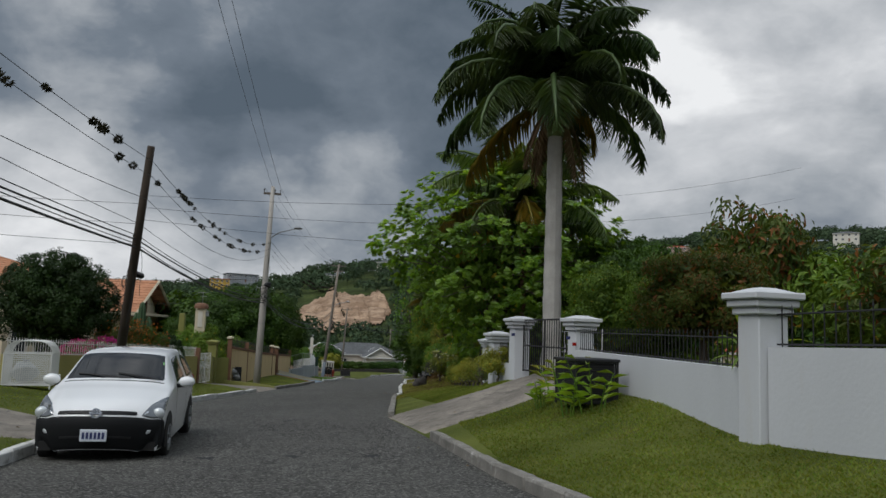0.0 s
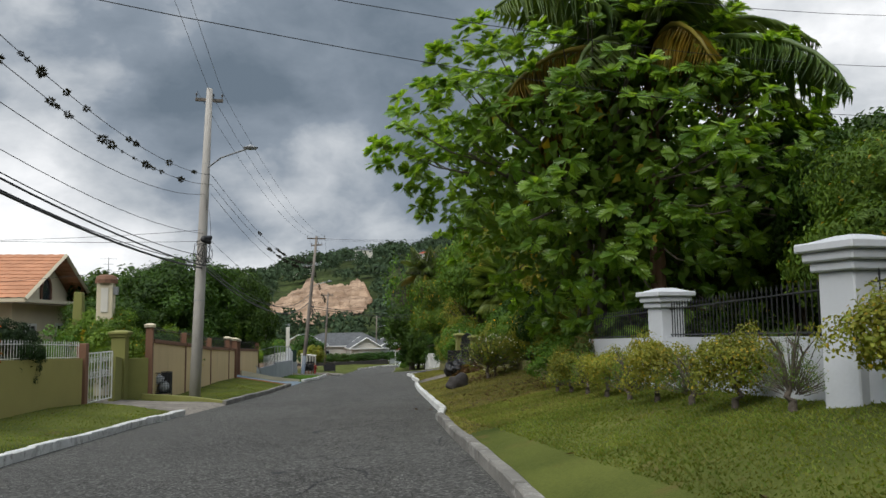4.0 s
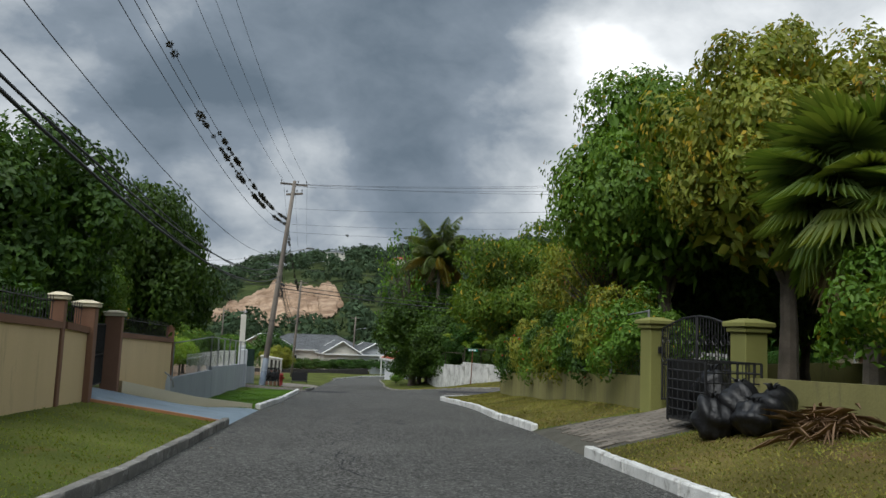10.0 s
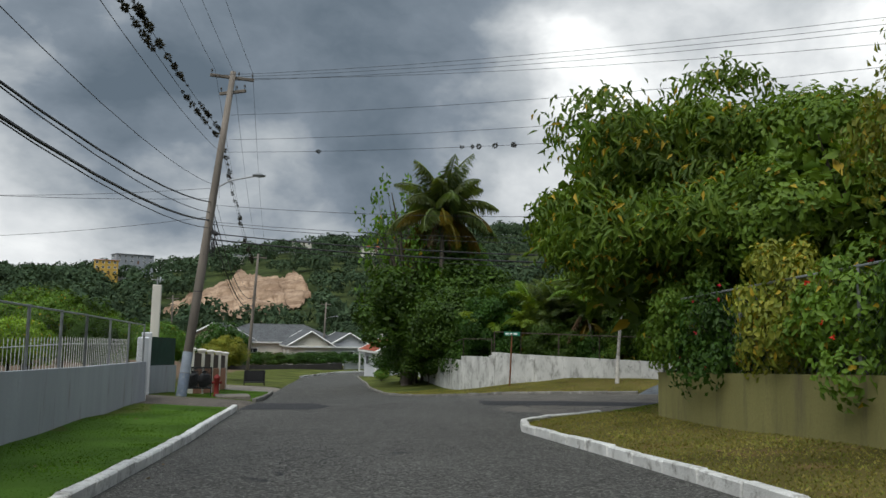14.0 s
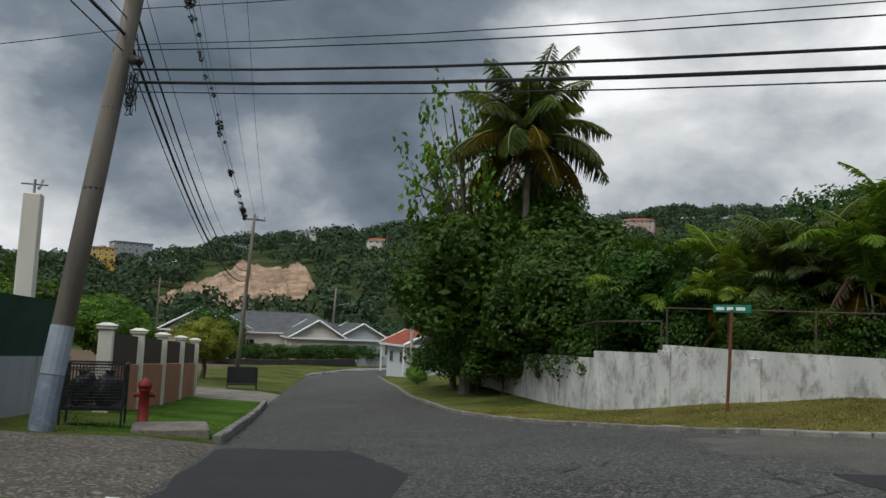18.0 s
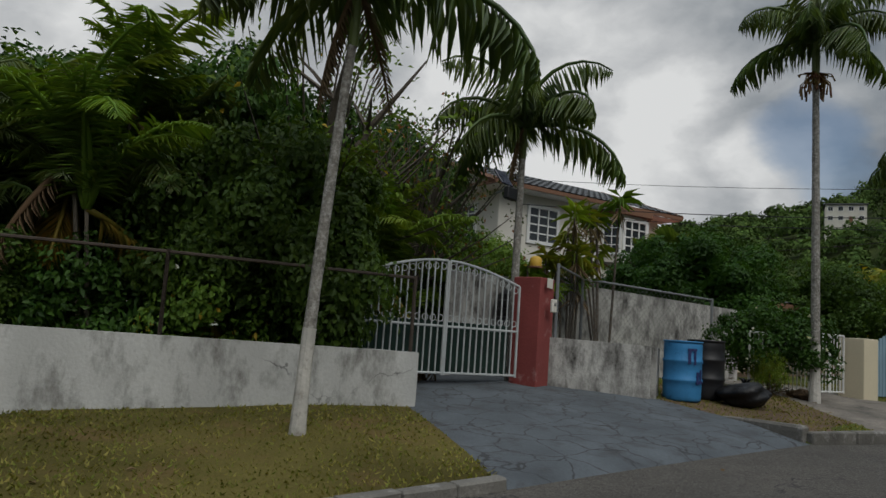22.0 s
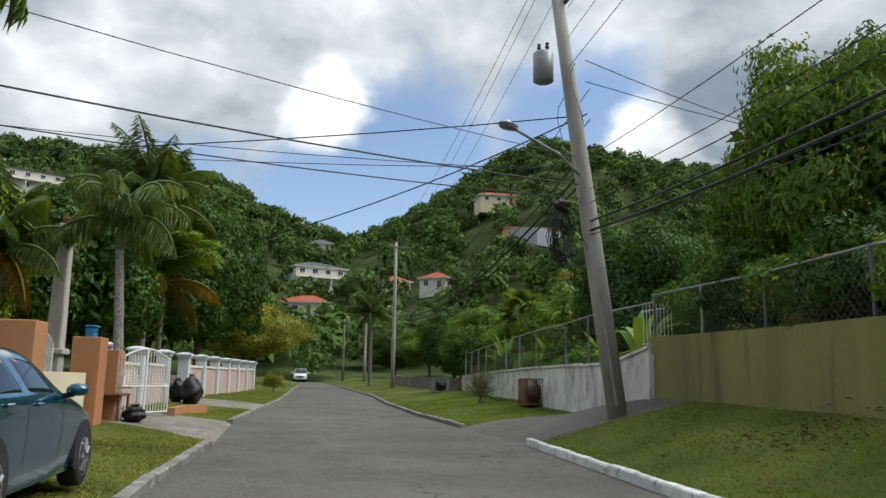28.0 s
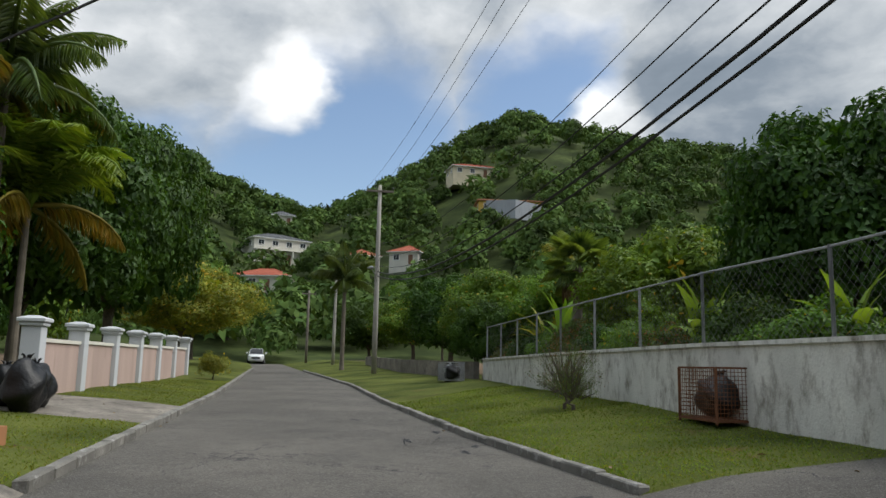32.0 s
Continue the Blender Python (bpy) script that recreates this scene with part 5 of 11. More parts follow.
# ---------------------------------------------------------------- walls, pillars, railings, gates
def wall_run(name, pts, tops, mat, label, thick=0.2, cap=None, cap_h=0.08, sink=0.5, bottoms=None):
    """A boundary wall along pts with a top height at each; cap: material of a coping that stands proud."""
    e, z1 = [], []
    for (a, b), (ta, tb) in zip(zip(pts[:-1], pts[1:]), zip(tops[:-1], tops[1:])):
        n = max(1, int(math.dist(a, b) / 1.2))
        for k in range(n):
            e.append((a[0] + (b[0] - a[0]) * k / n, a[1] + (b[1] - a[1]) * k / n))
            z1.append(ta + (tb - ta) * k / n)
    e.append(pts[-1])
    z1.append(tops[-1])
    z0 = [gz(*p) - sink for p in e]
    ob = thing(name, label, "wall", (e[0][0], e[0][1], z0[0] + sink), kind="structure")
    inv = Vector((e[0][0], e[0][1], z0[0] + sink))

    def local(b):
        b.v = [(v[0] - inv.x, v[1] - inv.y, v[2] - inv.z) for v in b.v]
        return b

    part("wall_body", local(Buf().strip(e, thick, z0, z1)), mat, ob)
    if cap:
        part("coping", local(Buf().strip(e, thick + 0.09, [z + 0.003 for z in z1], [z + cap_h for z in z1])), cap, ob)
    return ob


def pillar(x, y, top, wide, mat, cap=None, label="painted masonry pillar", turn=0.0, base=None, steps=2, group="wall pillars"):
    z = gz(x, y) if base is None else base
    ob = thing("pillar", label, "pillar", (x, y, z), turn, group)
    h = top - z
    ch = 0.09
    part("shaft", Buf().box((0, 0, (h - steps * ch) / 2 - 0.1), (wide, wide, h - steps * ch + 0.2), 0.012), mat, ob)
    if cap:
        for k in range(steps):
            part("cap", Buf().box((0, 0, h - (steps - k) * ch + ch / 2 + 0.002), (wide + 0.10 + 0.09 * k, wide + 0.10 + 0.09 * k, ch - 0.004), 0.015), cap, ob)
        part("cap_top", Buf().box((0, 0, h + 0.03), (wide + 0.16, wide + 0.16, 0.06), 0.0, top=0.35), cap, ob)
    return ob


BARS = {}


def bar_mesh(mat, h, r, point):
    key = (mat.name, round(h, 2), r, point)
    if key not in BARS:
        b = Buf().tube([(0, 0, 0), (0, 0, h)], r, 5)
        if point:
            b.tube([(0, 0, h), (0, 0, h + 0.07)], [r * 1.6, 0.001], 5)
        BARS[key] = b.mesh("bar", mat)
    return BARS[key]


def railing(pts, zs, high, mat, label, gap=0.13, name="railing", r=0.008, point=True, rails=(0.08, 0.9), kind=""):
    """Upright bars between rails, along pts whose foot heights are zs."""
    ob = thing(name, label, "railing", (pts[0][0], pts[0][1], zs[0]), 0, "railings", kind)
    o = Vector((pts[0][0], pts[0][1], zs[0]))
    for (a, b), (za, zb) in zip(zip(pts[:-1], pts[1:]), zip(zs[:-1], zs[1:])):
        va, vb = Vector((*a, za)) - o, Vector((*b, zb)) - o
        for q in rails:
            up = Vector((0, 0, high * q))
            part("rail", Buf().tube([va + up, vb + up], r * 1.5, 5), mat, ob)
        n = max(1, int((vb - va).length / gap))
        for k in range(n):
            m = new("bar", bar_mesh(mat, high, r, point))
            m.parent = ob
            m.location = va.lerp(vb, (k + 0.5) / n)
    return ob


def chain_fence(pts, zs, high, label, posts=2.4, mat=None, name="chain_link_fence", dense=0.11, post_r=0.03, iron=None):
    """Galvanised posts and a top rail, with woven wire between."""
    mat = mat or CHAIN
    o = Vector((pts[0][0], pts[0][1], zs[0]))
    ob = thing(name, label, "fence", tuple(o), 0, "fences")
    v, f = [], []
    for (a, b), (za, zb) in zip(zip(pts[:-1], pts[1:]), zip(zs[:-1], zs[1:])):
        va, vb = Vector((*a, za)) - o, Vector((*b, zb)) - o
        L = (vb - va).length
        way = (vb - va) / L
        n = max(1, int(round(L / posts)))
        for k in range(n + 1):
            p = va.lerp(vb, k / n)
            part("post", Buf().tube([p - Vector((0, 0, 0.25)), p + Vector((0, 0, high + 0.03))], post_r, 7), iron or GALV, ob)
        part("top_rail", Buf().tube([va + Vector((0, 0, high)), vb + Vector((0, 0, high))], 0.02, 6), iron or GALV, ob)
        w = 0.0035
        for s in (-1, 1):
            t = -high if s > 0 else 0.0
            while dense < 50 and t < L + (high if s < 0 else 0):
                x0, z0, x1, z1 = (t, 0, t + high, high) if s > 0 else (t, 0, t - high, high)
                for (xa, zA, xb, zB) in ((x0, z0, x1, z1),):
                    # cut to the panel
                    lo, hi = min(xa, xb), max(xa, xb)
                    c0, c1 = max(lo, 0), min(hi, L)
                    if c1 - c0 > 0.03:
                        za_ = (c0 - xa) * s
                        zb_ = (c1 - xa) * s
                        p, q = va + way * c0 + Vector((0, 0, za_)), va + way * c1 + Vector((0, 0, zb_))
                        i = len(v)
                        u = Vector((0, 0, w))
                        v += [p - u, q - u, q + u, p + u]
                        f.append((i, i + 1, i + 2, i + 3))
                t += dense * 1.414
    if v:
        part("woven_wire", raw_mesh("woven_wire", np.array([tuple(p) for p in v]), np.array(f), mat), None, ob, "grey diamond wire mesh")
    return ob


def gate(a, b, z, high, mat, label, bars=0.12, style="plain", arch=0.0, r=0.011, name="gate"):
    """An iron gate of two leaves between a and b."""
    o = Vector((*a, z))
    d = Vector((b[0] - a[0], b[1] - a[1], 0))
    L = d.length
    ob = thing(name, label, "gate", tuple(o), math.degrees(math.atan2(d.y, d.x)), "gates")

    def top(x):
        return high + arch * math.sin(math.pi * min(max(x / L, 0), 1))

    for lo, hi in ((0.03, L / 2 - 0.02), (L / 2 + 0.02, L - 0.03)):
        leaf = part("gate_leaf", Buf().tube([(lo, 0, 0.05), (lo, 0, top(lo))], 0.022, 6).tube([(hi, 0, 0.05), (hi, 0, top(hi))], 0.022, 6).tube([(lo, 0, 0.08), (hi, 0, 0.08)], 0.018, 6).tube([(lo, 0, high * 0.52), (hi, 0, high * 0.52)], 0.018, 6).tube([(lo + (hi - lo) * k / 8, 0, top(lo + (hi - lo) * k / 8)) for k in range(9)], 0.02, 6), mat, ob)
        n = max(2, int((hi - lo) / bars))
        for k in range(1, n):
            x = lo + (hi - lo) * k / n
            part("bar", Buf().tube([(x, 0, 0.06), (x, 0, top(x))], r, 5), mat, leaf)
        if style == "scroll":
            for k in range(5):
                cx = lo + (hi - lo) * (k + 0.5) / 5
                for cz in (high * 0.6, high * 0.86):
                    part("scroll", Buf().tube([(cx + (0.02 + 0.011 * j) * math.cos(j * 0.9), 0.02, cz + (0.02 + 0.011 * j) * math.sin(j * 0.9)) for j in range(10)], 0.009, 4), mat, leaf)
        if style == "rings":
            for k in range(10):
                cx = lo + (hi - lo) * (k + 0.5) / 10
                for cz in (high * 0.6, top(cx) - 0.09):
                    part("ring", Buf().tube([(cx + 0.05 * math.cos(j * 0.785), 0.015, cz + 0.05 * math.sin(j * 0.785)) for j in range(9)], 0.008, 4), mat, leaf)
        if style == "sun":
            for k in range(9):
                a2 = math.pi * (k + 0.5) / 18 if lo < L / 4 else math.pi - math.pi * (k + 0.5) / 18
                cx = lo if lo < L / 4 else hi
                part("ray", Buf().tube([(cx, 0.015, high * 0.54), (cx + math.cos(a2) * (hi - lo) * 0.8, 0.015, high * 0.54 + math.sin(a2) * high * 0.4)], 0.009, 4), mat, leaf)
    return ob


# white property on the right of the first road
wall_run("boundary_wall", [(6.2, -6), (5.15, 6.5), (4.85, 8.5)], [1.5, 1.38, 1.34], WALL_WHITE, "tall smooth white boundary wall", 0.2)
wall_run("boundary_wall", [(4.82, 8.95), (4.72, 16.0)], [1.06, 1.10], WALL_WHITE, "smooth white boundary wall beside a lawn", 0.2)
railing([(6.2, -6), (5.15, 6.5), (4.85, 8.45)], [1.5, 1.38, 1.34], 0.42, BLACK_IRON, "black iron railing on a white wall", 0.16)
railing([(4.82, 9.0), (4.72, 15.95)], [1.06, 1.10], 0.42, BLACK_IRON, "black iron railing on a white wall", 0.13)
pillar(4.82, 8.72, 1.98, 0.40, WALL_WHITE, WALL_WHITE, "tall white pillar with a stepped cap", 8, steps=3)
pillar(4.84, 16.30, 1.78, 0.42, WALL_WHITE, WALL_WHITE, "white gate pillar with a stepped cap", 8, steps=3)
pillar(4.25, 19.85, 1.80, 0.42, WALL_WHITE, WALL_WHITE, "white gate pillar with a stepped cap", 8, steps=3)
pillar(4.10, 22.10, 1.40, 0.42, WALL_WHITE, WALL_WHITE, "low white pillar with a stepped cap", 8, steps=3)
pillar(4.85, 27.80, 1.16, 0.42, WALL_WHITE, WALL_WHITE, "low white pillar above a hedge", 8, steps=3)
wall_run("boundary_wall", [(4.2, 20.1), (4.1, 22.0)], [0.62, 0.58], WALL_WHITE, "low white wall under a railing", 0.18)
wall_run("boundary_wall", [(4.12, 22.3), (4.85, 27.7), (5.3, 33.2)], [0.55, 0.42, 0.25], WALL_WHITE, "low white wall behind a hedge", 0.18)
railing([(4.2, 20.1), (4.1, 22.0)], [0.62, 0.58], 0.5, BLACK_IRON, "black iron railing on a low white wall")
railing([(4.12, 22.3), (4.85, 27.7), (5.3, 33.0)], [0.55, 0.42, 0.25], 0.5, BLACK_IRON, "black iron railing behind a hedge")
gate((4.66, 16.55), (4.30, 19.6), gz(4.5, 18), 1.35, BLACK_IRON, "closed black iron driveway gate", 0.14)

# olive wall further down on the right, with its gate
wall_run("boundary_wall", [(5.2, 34.5), (5.75, 40), (5.85, 51.1)], [-0.35, -0.62, -0.95], WALL_GREEN, "low olive-green boundary wall", 0.2)
pillar(5.95, 51.45, -0.05, 0.42, OLIVE, OLIVE, "olive-green gate pillar with a cap", 4)
pillar(5.72, 54.45, 0.0, 0.42, OLIVE, OLIVE, "olive-green gate pillar with a bell plate", 4)
gate((5.95, 51.75), (5.75, 54.2), gz(6, 53), 1.45, BLACK_IRON, "tall black iron gate with a scrolled crest", 0.09, "scroll", 0.25)
wall_run("boundary_wall", [(5.75, 54.8), (6.3, 60), (6.95, 70.9), (8.6, 72.6), (13, 71.6), (19.6, 67.4), (22.6, 65.2), (24.8, 63.2), (28.35, 60.6)], [-1.15, -1.36, -2.0, -2.0, -1.6, -1.0, -0.9, -0.84, -0.74], WALL_GREEN, "weathered olive-green garden wall", 0.22)
chain_fence([(5.75, 54.8), (6.3, 60), (6.95, 70.9), (8.6, 72.6)], [-1.15, -1.36, -2.0, -2.0], 1.35, "overgrown chain link fence on an olive wall", 2.6, post_r=0.022)
chain_fence([(19.6, 67.4), (22.6, 65.2), (24.8, 63.2), (28.3, 60.6)], [-1.0, -0.9, -0.84, -0.74], 0.95, "chain link fence on an olive wall", 2.4)

# left of the first road: yellow-olive wall with white railings
wall_run("boundary_wall", [(-9.6, 22.5), (-8.5, 30), (-8.05, 36), (-7.82, 39.2)], [0.35, 0.05, -0.12, -0.25], rough_mat("yellow_olive_wall", (0.33, 0.29, 0.10), 0.9, 0.1, 0.8, 25, 0.15), "yellow-olive garden wall", 0.2)
railing([(-9.6, 22.5), (-8.5, 30), (-8.05, 36), (-7.82, 39.2)], [0.35, 0.05, -0.12, -0.25], 0.42, WHITE_IRON, "white iron railing on a garden wall", 0.14)
wall_run("boundary_wall", [(-12.5, 18.4), (-10.0, 19.2)], [0.9, 0.9], WALL_WHITE, "white wall end beside a drive", 0.25)
pillar(-7.78, 39.38, 0.35, 0.26, BROWN, None, "dark brown gate post")
pillar(-7.65, 42.75, 0.46, 0.45, OLIVE, OLIVE, "olive-green gate pillar with a cap")
gate((-7.68, 39.55), (-7.45, 41.2), gz(-7.6, 40.4), 1.5, WHITE_IRON, "white ornamental iron gate", 0.16, "scroll", r=0.014)
wall_run("boundary_wall", [(-7.5, 41.35), (-7.6, 42.5)], [-0.3, -0.4], OLIVE, "short olive wall by a gate", 0.2)
wall_run("boundary_wall", [(-7.6, 43.0), (-6.95, 43.5)], [-0.45, -0.45], OLIVE, "short olive wall by a gate", 0.2)
# peach wall with brown pillars
PEACH_PILLARS = [(-6.9, 43.6, 0.67), (-6.55, 47.7, 0.42), (-6.2, 51.7, 0.12), (-5.85, 55.0, -0.02), (-5.75, 56.5, -0.12), (-6.05, 60.3, -0.26), (-5.4, 64.8, -0.46)]
for k, (px, py, pt) in enumerate(PEACH_PILLARS):
    capped = k in (0, 3, 4, 5)
    pillar(px, py, pt, 0.24 if k not in (4, 5) else 0.4, BROWN, CREAM if capped else None, "brown wall pillar with a cream cap" if capped else "plain brown wall post", 5, steps=1)
for k, (p, q) in enumerate(zip(PEACH_PILLARS[:-1], PEACH_PILLARS[1:])):
    if k == 4:
        continue
    wall_run("boundary_wall", [(p[0], p[1] + 0.16), (q[0], q[1] - 0.16)], [p[2] - 0.62, q[2] - 0.62], PEACH, "peach rendered wall panel with brown coping", 0.2, BROWN, 0.13)
    railing([(p[0] - 0.03, p[1] + 0.2), (q[0] - 0.03, q[1] - 0.2)], [p[2] - 0.5, q[2] - 0.5], 0.42, BLACK_IRON, "dark iron spikes on a peach wall", 0.12)
gate((-5.95, 56.8), (-6.2, 60.05), gz(-6, 58), 1.5, BLACK_IRON, "dark iron driveway gate", 0.12)
wall_run("drive_edge", [(-5.85, 60.6), (-4.2, 62.2), (-2.75, 63.4)], [gz(-5.9, 60.6) + 0.3, gz(-4.2, 62.2) + 0.26, gz(-2.8, 63.4) + 0.1], CREAM, "cream raised edge of a driveway", 0.16)
wall_run("drive_edge", [(-5.7, 56.6), (-4.2, 57.2), (-3.05, 57.7)], [gz(-5.7, 56.6) + 0.06, gz(-4.2, 57.2) + 0.06, gz(-3.05, 57.7) + 0.05], TERRACOTTA, "low orange edge of a driveway", 0.14)
wall_run("drive_edge", [(-7.0, 43.2), (-5.4, 42.6), (-4.15, 42.1)], [gz(-7, 43.2) + 0.18, gz(-5.4, 42.6) + 0.16, gz(-4.15, 42.1) + 0.12], OLIVE, "olive edge of a grass strip", 0.18)
# grey wall with a fence, white gate slabs
wall_run("boundary_wall", [(-6.4, 65.2), (-5.6, 67), (-4.7, 70.0)], [-2.45, -2.30, -2.18], GREY_WALL, "grey garden wall that steps up the slope", 0.18)
wall_run("boundary_wall", [(-4.7, 70.0), (-4.55, 76.0), (-4.35, 83.1)], [-2.05, -2.3, -2.55], GREY_WALL, "grey garden wall below a fence", 0.18)
chain_fence([(-5.6, 67), (-4.7, 70.0), (-4.55, 76.0), (-4.35, 83.0)], [-2.3, -2.1, -2.3, -2.55], 1.15, "chain link fence with grey posts", 2.2)
railing([(-5.3, 68), (-4.95, 76), (-4.8, 83)], [-2.6, -2.7, -2.9], 1.0, WHITE_IRON, "white iron railing behind a fence", 0.2)
for sx, sy, sh in ((-4.45, 83.6, -1.95), (-4.75, 86.4, -1.84)):
    solid("gate_slab", Buf().box((0, 0, (sh - gz(sx, sy)) / 2), (0.34, 1.0, sh - gz(sx, sy) + 0.3), 0.02), WALL_WHITE, "tall white gate slab", "pillar", (sx, sy, gz(sx, sy)), 8, "gate slabs")
gate((-4.5, 84.15), (-4.7, 85.85), gz(-4.6, 85), 1.35, BLACK_IRON, "black iron gate with white ornaments", 0.12)
wall_run("boundary_wall", [(-4.75, 87.0), (-4.3, 91.2)], [-2.9, -3.1], GREY_WALL, "grey wall below green netting", 0.18)
solid("windbreak", Buf().strip([(0, 0), (0.45, 4.1)], 0.03, [0, -0.2], [1.05, 0.9]), rough_mat("green_netting", (0.012, 0.045, 0.028), 0.9, 0.3, 2.0, 60, 0.3), "dark green netting on a grey wall", "screen", (-4.75, 87.0, -2.9))
for k in range(5):
    py = 92.2 + 3.1 * k
    pillar(-3.75 + 0.2 * k, py, -2.45 - 0.17 * k, 0.3, OFFWHITE, OFFWHITE, "slim cream pillar with a flat cap", 4, steps=1)
    if k < 4:
        wall_run("boundary_wall", [(-3.75 + 0.2 * k, py + 0.17), (-3.55 + 0.2 * k, py + 2.93)], [-3.35 - 0.17 * k, -3.5 - 0.17 * k], BRICK_RED, "orange-brown wall panel between cream pillars", 0.16)
        solid("slatted_panel", Buf().strip([(0, 0), (0.19, 2.7)], 0.04, [0, -0.16], [0.7, 0.55]), rough_mat("brown_slats", (0.07, 0.05, 0.04), 0.8, 0.2, 3, 60, 0.2), "dark slatted panel on an orange wall", "panel", (-3.74 + 0.2 * k, py + 0.2, -3.33 - 0.17 * k), 0, "slatted panels")

# stained white wall of the corner property
wall_run("boundary_wall", [(12.6, 124), (10.8, 113), (9.7, 104), (9.0, 97.2), (8.9, 94.2)], [-4.15, -3.75, -3.2, -2.95, -2.9], WALL_STAINED, "white wall with black stains and a crack", 0.22)
wall_run("boundary_wall", [(8.9, 94.2), (9.75, 91.9)], [-2.68, -2.62], WALL_STAINED, "white wall section with a vertical crack", 0.24)
wall_run("boundary_wall", [(9.75, 91.9), (10.6, 90.4), (13.0, 87.3), (15.15, 85.05)], [-2.40, -2.42, -2.44, -2.46], WALL_STAINED, "stained white wall behind a verge", 0.22)
wall_run("boundary_wall", [(15.2, 85.1), (15.72, 86.1)], [-2.47, -2.47], WALL_STAINED, "white return wall beside a gate", 0.2)
pillar(9.78, 91.85, -2.36, 0.34, WALL_STAINED, None, "plain white pier in the wall", 35)
pillar(11.0, 89.85, -2.41, 0.26, WALL_STAINED, None, "plain white pier in the wall", 35)
chain_fence([(9.8, 91.9), (10.6, 90.4), (13.0, 87.3), (15.1, 85.1)], [-2.40, -2.42, -2.44, -2.46], 0.95, "rusty fence above a white wall", 2.6, RUST, dense=90, iron=OLD_IRON, post_r=0.025)
chain_fence([(9.0, 97.0), (8.9, 94.2), (9.7, 92.0)], [-2.95, -2.7, -2.65], 0.85, "rusty fence above a white wall", 2.4, RUST, dense=90, iron=OLD_IRON, post_r=0.025)
gate((15.75, 86.15), (18.05, 84.45), -2.86, 1.5, PALE_IRON, "closed white iron gate with rings", 0.115, "rings", 0.28, 0.013)
pillar(18.4, 84.32, -0.99, 0.5, RED_PAINT, None, "faded red gate pillar", -14)
wall_run("boundary_wall", [(18.6, 84.1), (18.95, 82.45)], [-2.12, -2.16], WALL_MOULD, "low mouldy white wall", 0.2)
wall_run("boundary_wall", [(18.95, 82.45), (19.5, 82.45)], [-2.16, -2.2], WALL_MOULD, "return of a low mouldy wall", 0.2)
wall_run("boundary_wall", [(19.9, 86.4), (22.2, 84.3), (25.3, 81.1)], [-0.95, -0.95, -1.15], WALL_MOULD, "unpainted render wall behind a fence", 0.2)
chain_fence([(18.75, 84.0), (20.6, 83.9), (23.5, 81.6)], [-2.15, -2.2, -2.3], 1.25, "chain link fence on thin posts", 2.6, dense=0.09)

# drive of the bungalow, pale blue fence, terracotta pillars
gate((23.2, 79.6), (24.15, 78.95), gz(23.7, 79.3), 1.25, WHITE_IRON, "white iron gate beside a cream pillar", 0.12)
gate((21.6, 80.9), (23.1, 79.7), gz(22.4, 80.3), 1.15, WHITE_IRON, "white iron gate leaf", 0.13)
pillar(24.4, 78.65, -1.49, 0.55, CREAM, None, "thick cream gate pillar", -37)
BLUE_FENCE = rough_mat("pale_blue_metal", (0.23, 0.34, 0.42), 0.6, 0.12, 1.5, 30, 0.1)
for k in range(3):
    ax, ay = 24.9 + 2.0 * k, 78.35 - 1.53 * k
    pillar(ax + 1.75, ay - 1.35, -1.55, 0.32, CREAM, None, "cream post of a picket fence", -37, group="fence posts")
    fence = thing("picket_fence", "pale blue metal picket fence between cream posts", "fence", (ax, ay, gz(ax, ay)), -37.4, "picket fences")
    for j in range(12):
        hgt = 1.1 + 0.28 * math.sin(math.pi * (j + 0.5) / 12)
        u = 0.16 + 0.13 * j
        part("slat", Buf().box((u, 0.0, 0.05 + hgt / 2), (0.10, 0.02, hgt), 0.004).box((u + 0.065, 0.012, 0.03 + hgt / 2), (0.05, 0.02, hgt - 0.06)), BLUE_FENCE, fence)
for px, py, pt in ((30.5, 74.05, -0.68), (33.1, 72.1, -0.78), (35.9, 69.95, -0.85), (37.0, 69.1, -1.05)):
    pillar(px, py, pt, 0.55, TERRACOTTA, None, "square terracotta gate pillar", -37)
wall_run("boundary_wall", [(30.9, 73.75), (35.6, 70.2)], [-1.75, -1.75], CREAM, "low cream wall beside gate pillars", 0.2)
gate((37.5, 68.6), (38.5, 66.9), gz(38, 67.8), 1.35, WHITE_IRON, "open white iron gate with a sunray pattern", 0.11, "sun", 0.25)
gate((38.4, 70.4), (39.9, 69.3), gz(39, 69.9), 1.5, WHITE_IRON, "white ornamental iron gate", 0.11, "scroll", 0.3)
wall_run("drive_edge", [(38.9, 66.6), (40.4, 65.5), (41.2, 64.4)], [gz(38.9, 66.6) + 0.2] * 3, TERRACOTTA, "brick-red edge of a driveway", 0.2)
pts = [(41.0 + 2.55 * k, 67.6 - 2.1 * k) for k in range(10)]
for k, (px, py) in enumerate(pts):
    pillar(px, py, -0.93 + 0.03 * k, 0.42, WALL_WHITE, WALL_WHITE, "white wall pillar with a stepped cap", -38)
    if k < 9 and k != 2:
        q = pts[k + 1]
        wall_run("boundary_wall", [(px + 0.17, py - 0.14), (q[0] - 0.17, q[1] + 0.14)], [-1.45 + 0.03 * k] * 2, PINK, "dusty pink wall panel with pale coping", 0.18, OFFWHITE, 0.09)

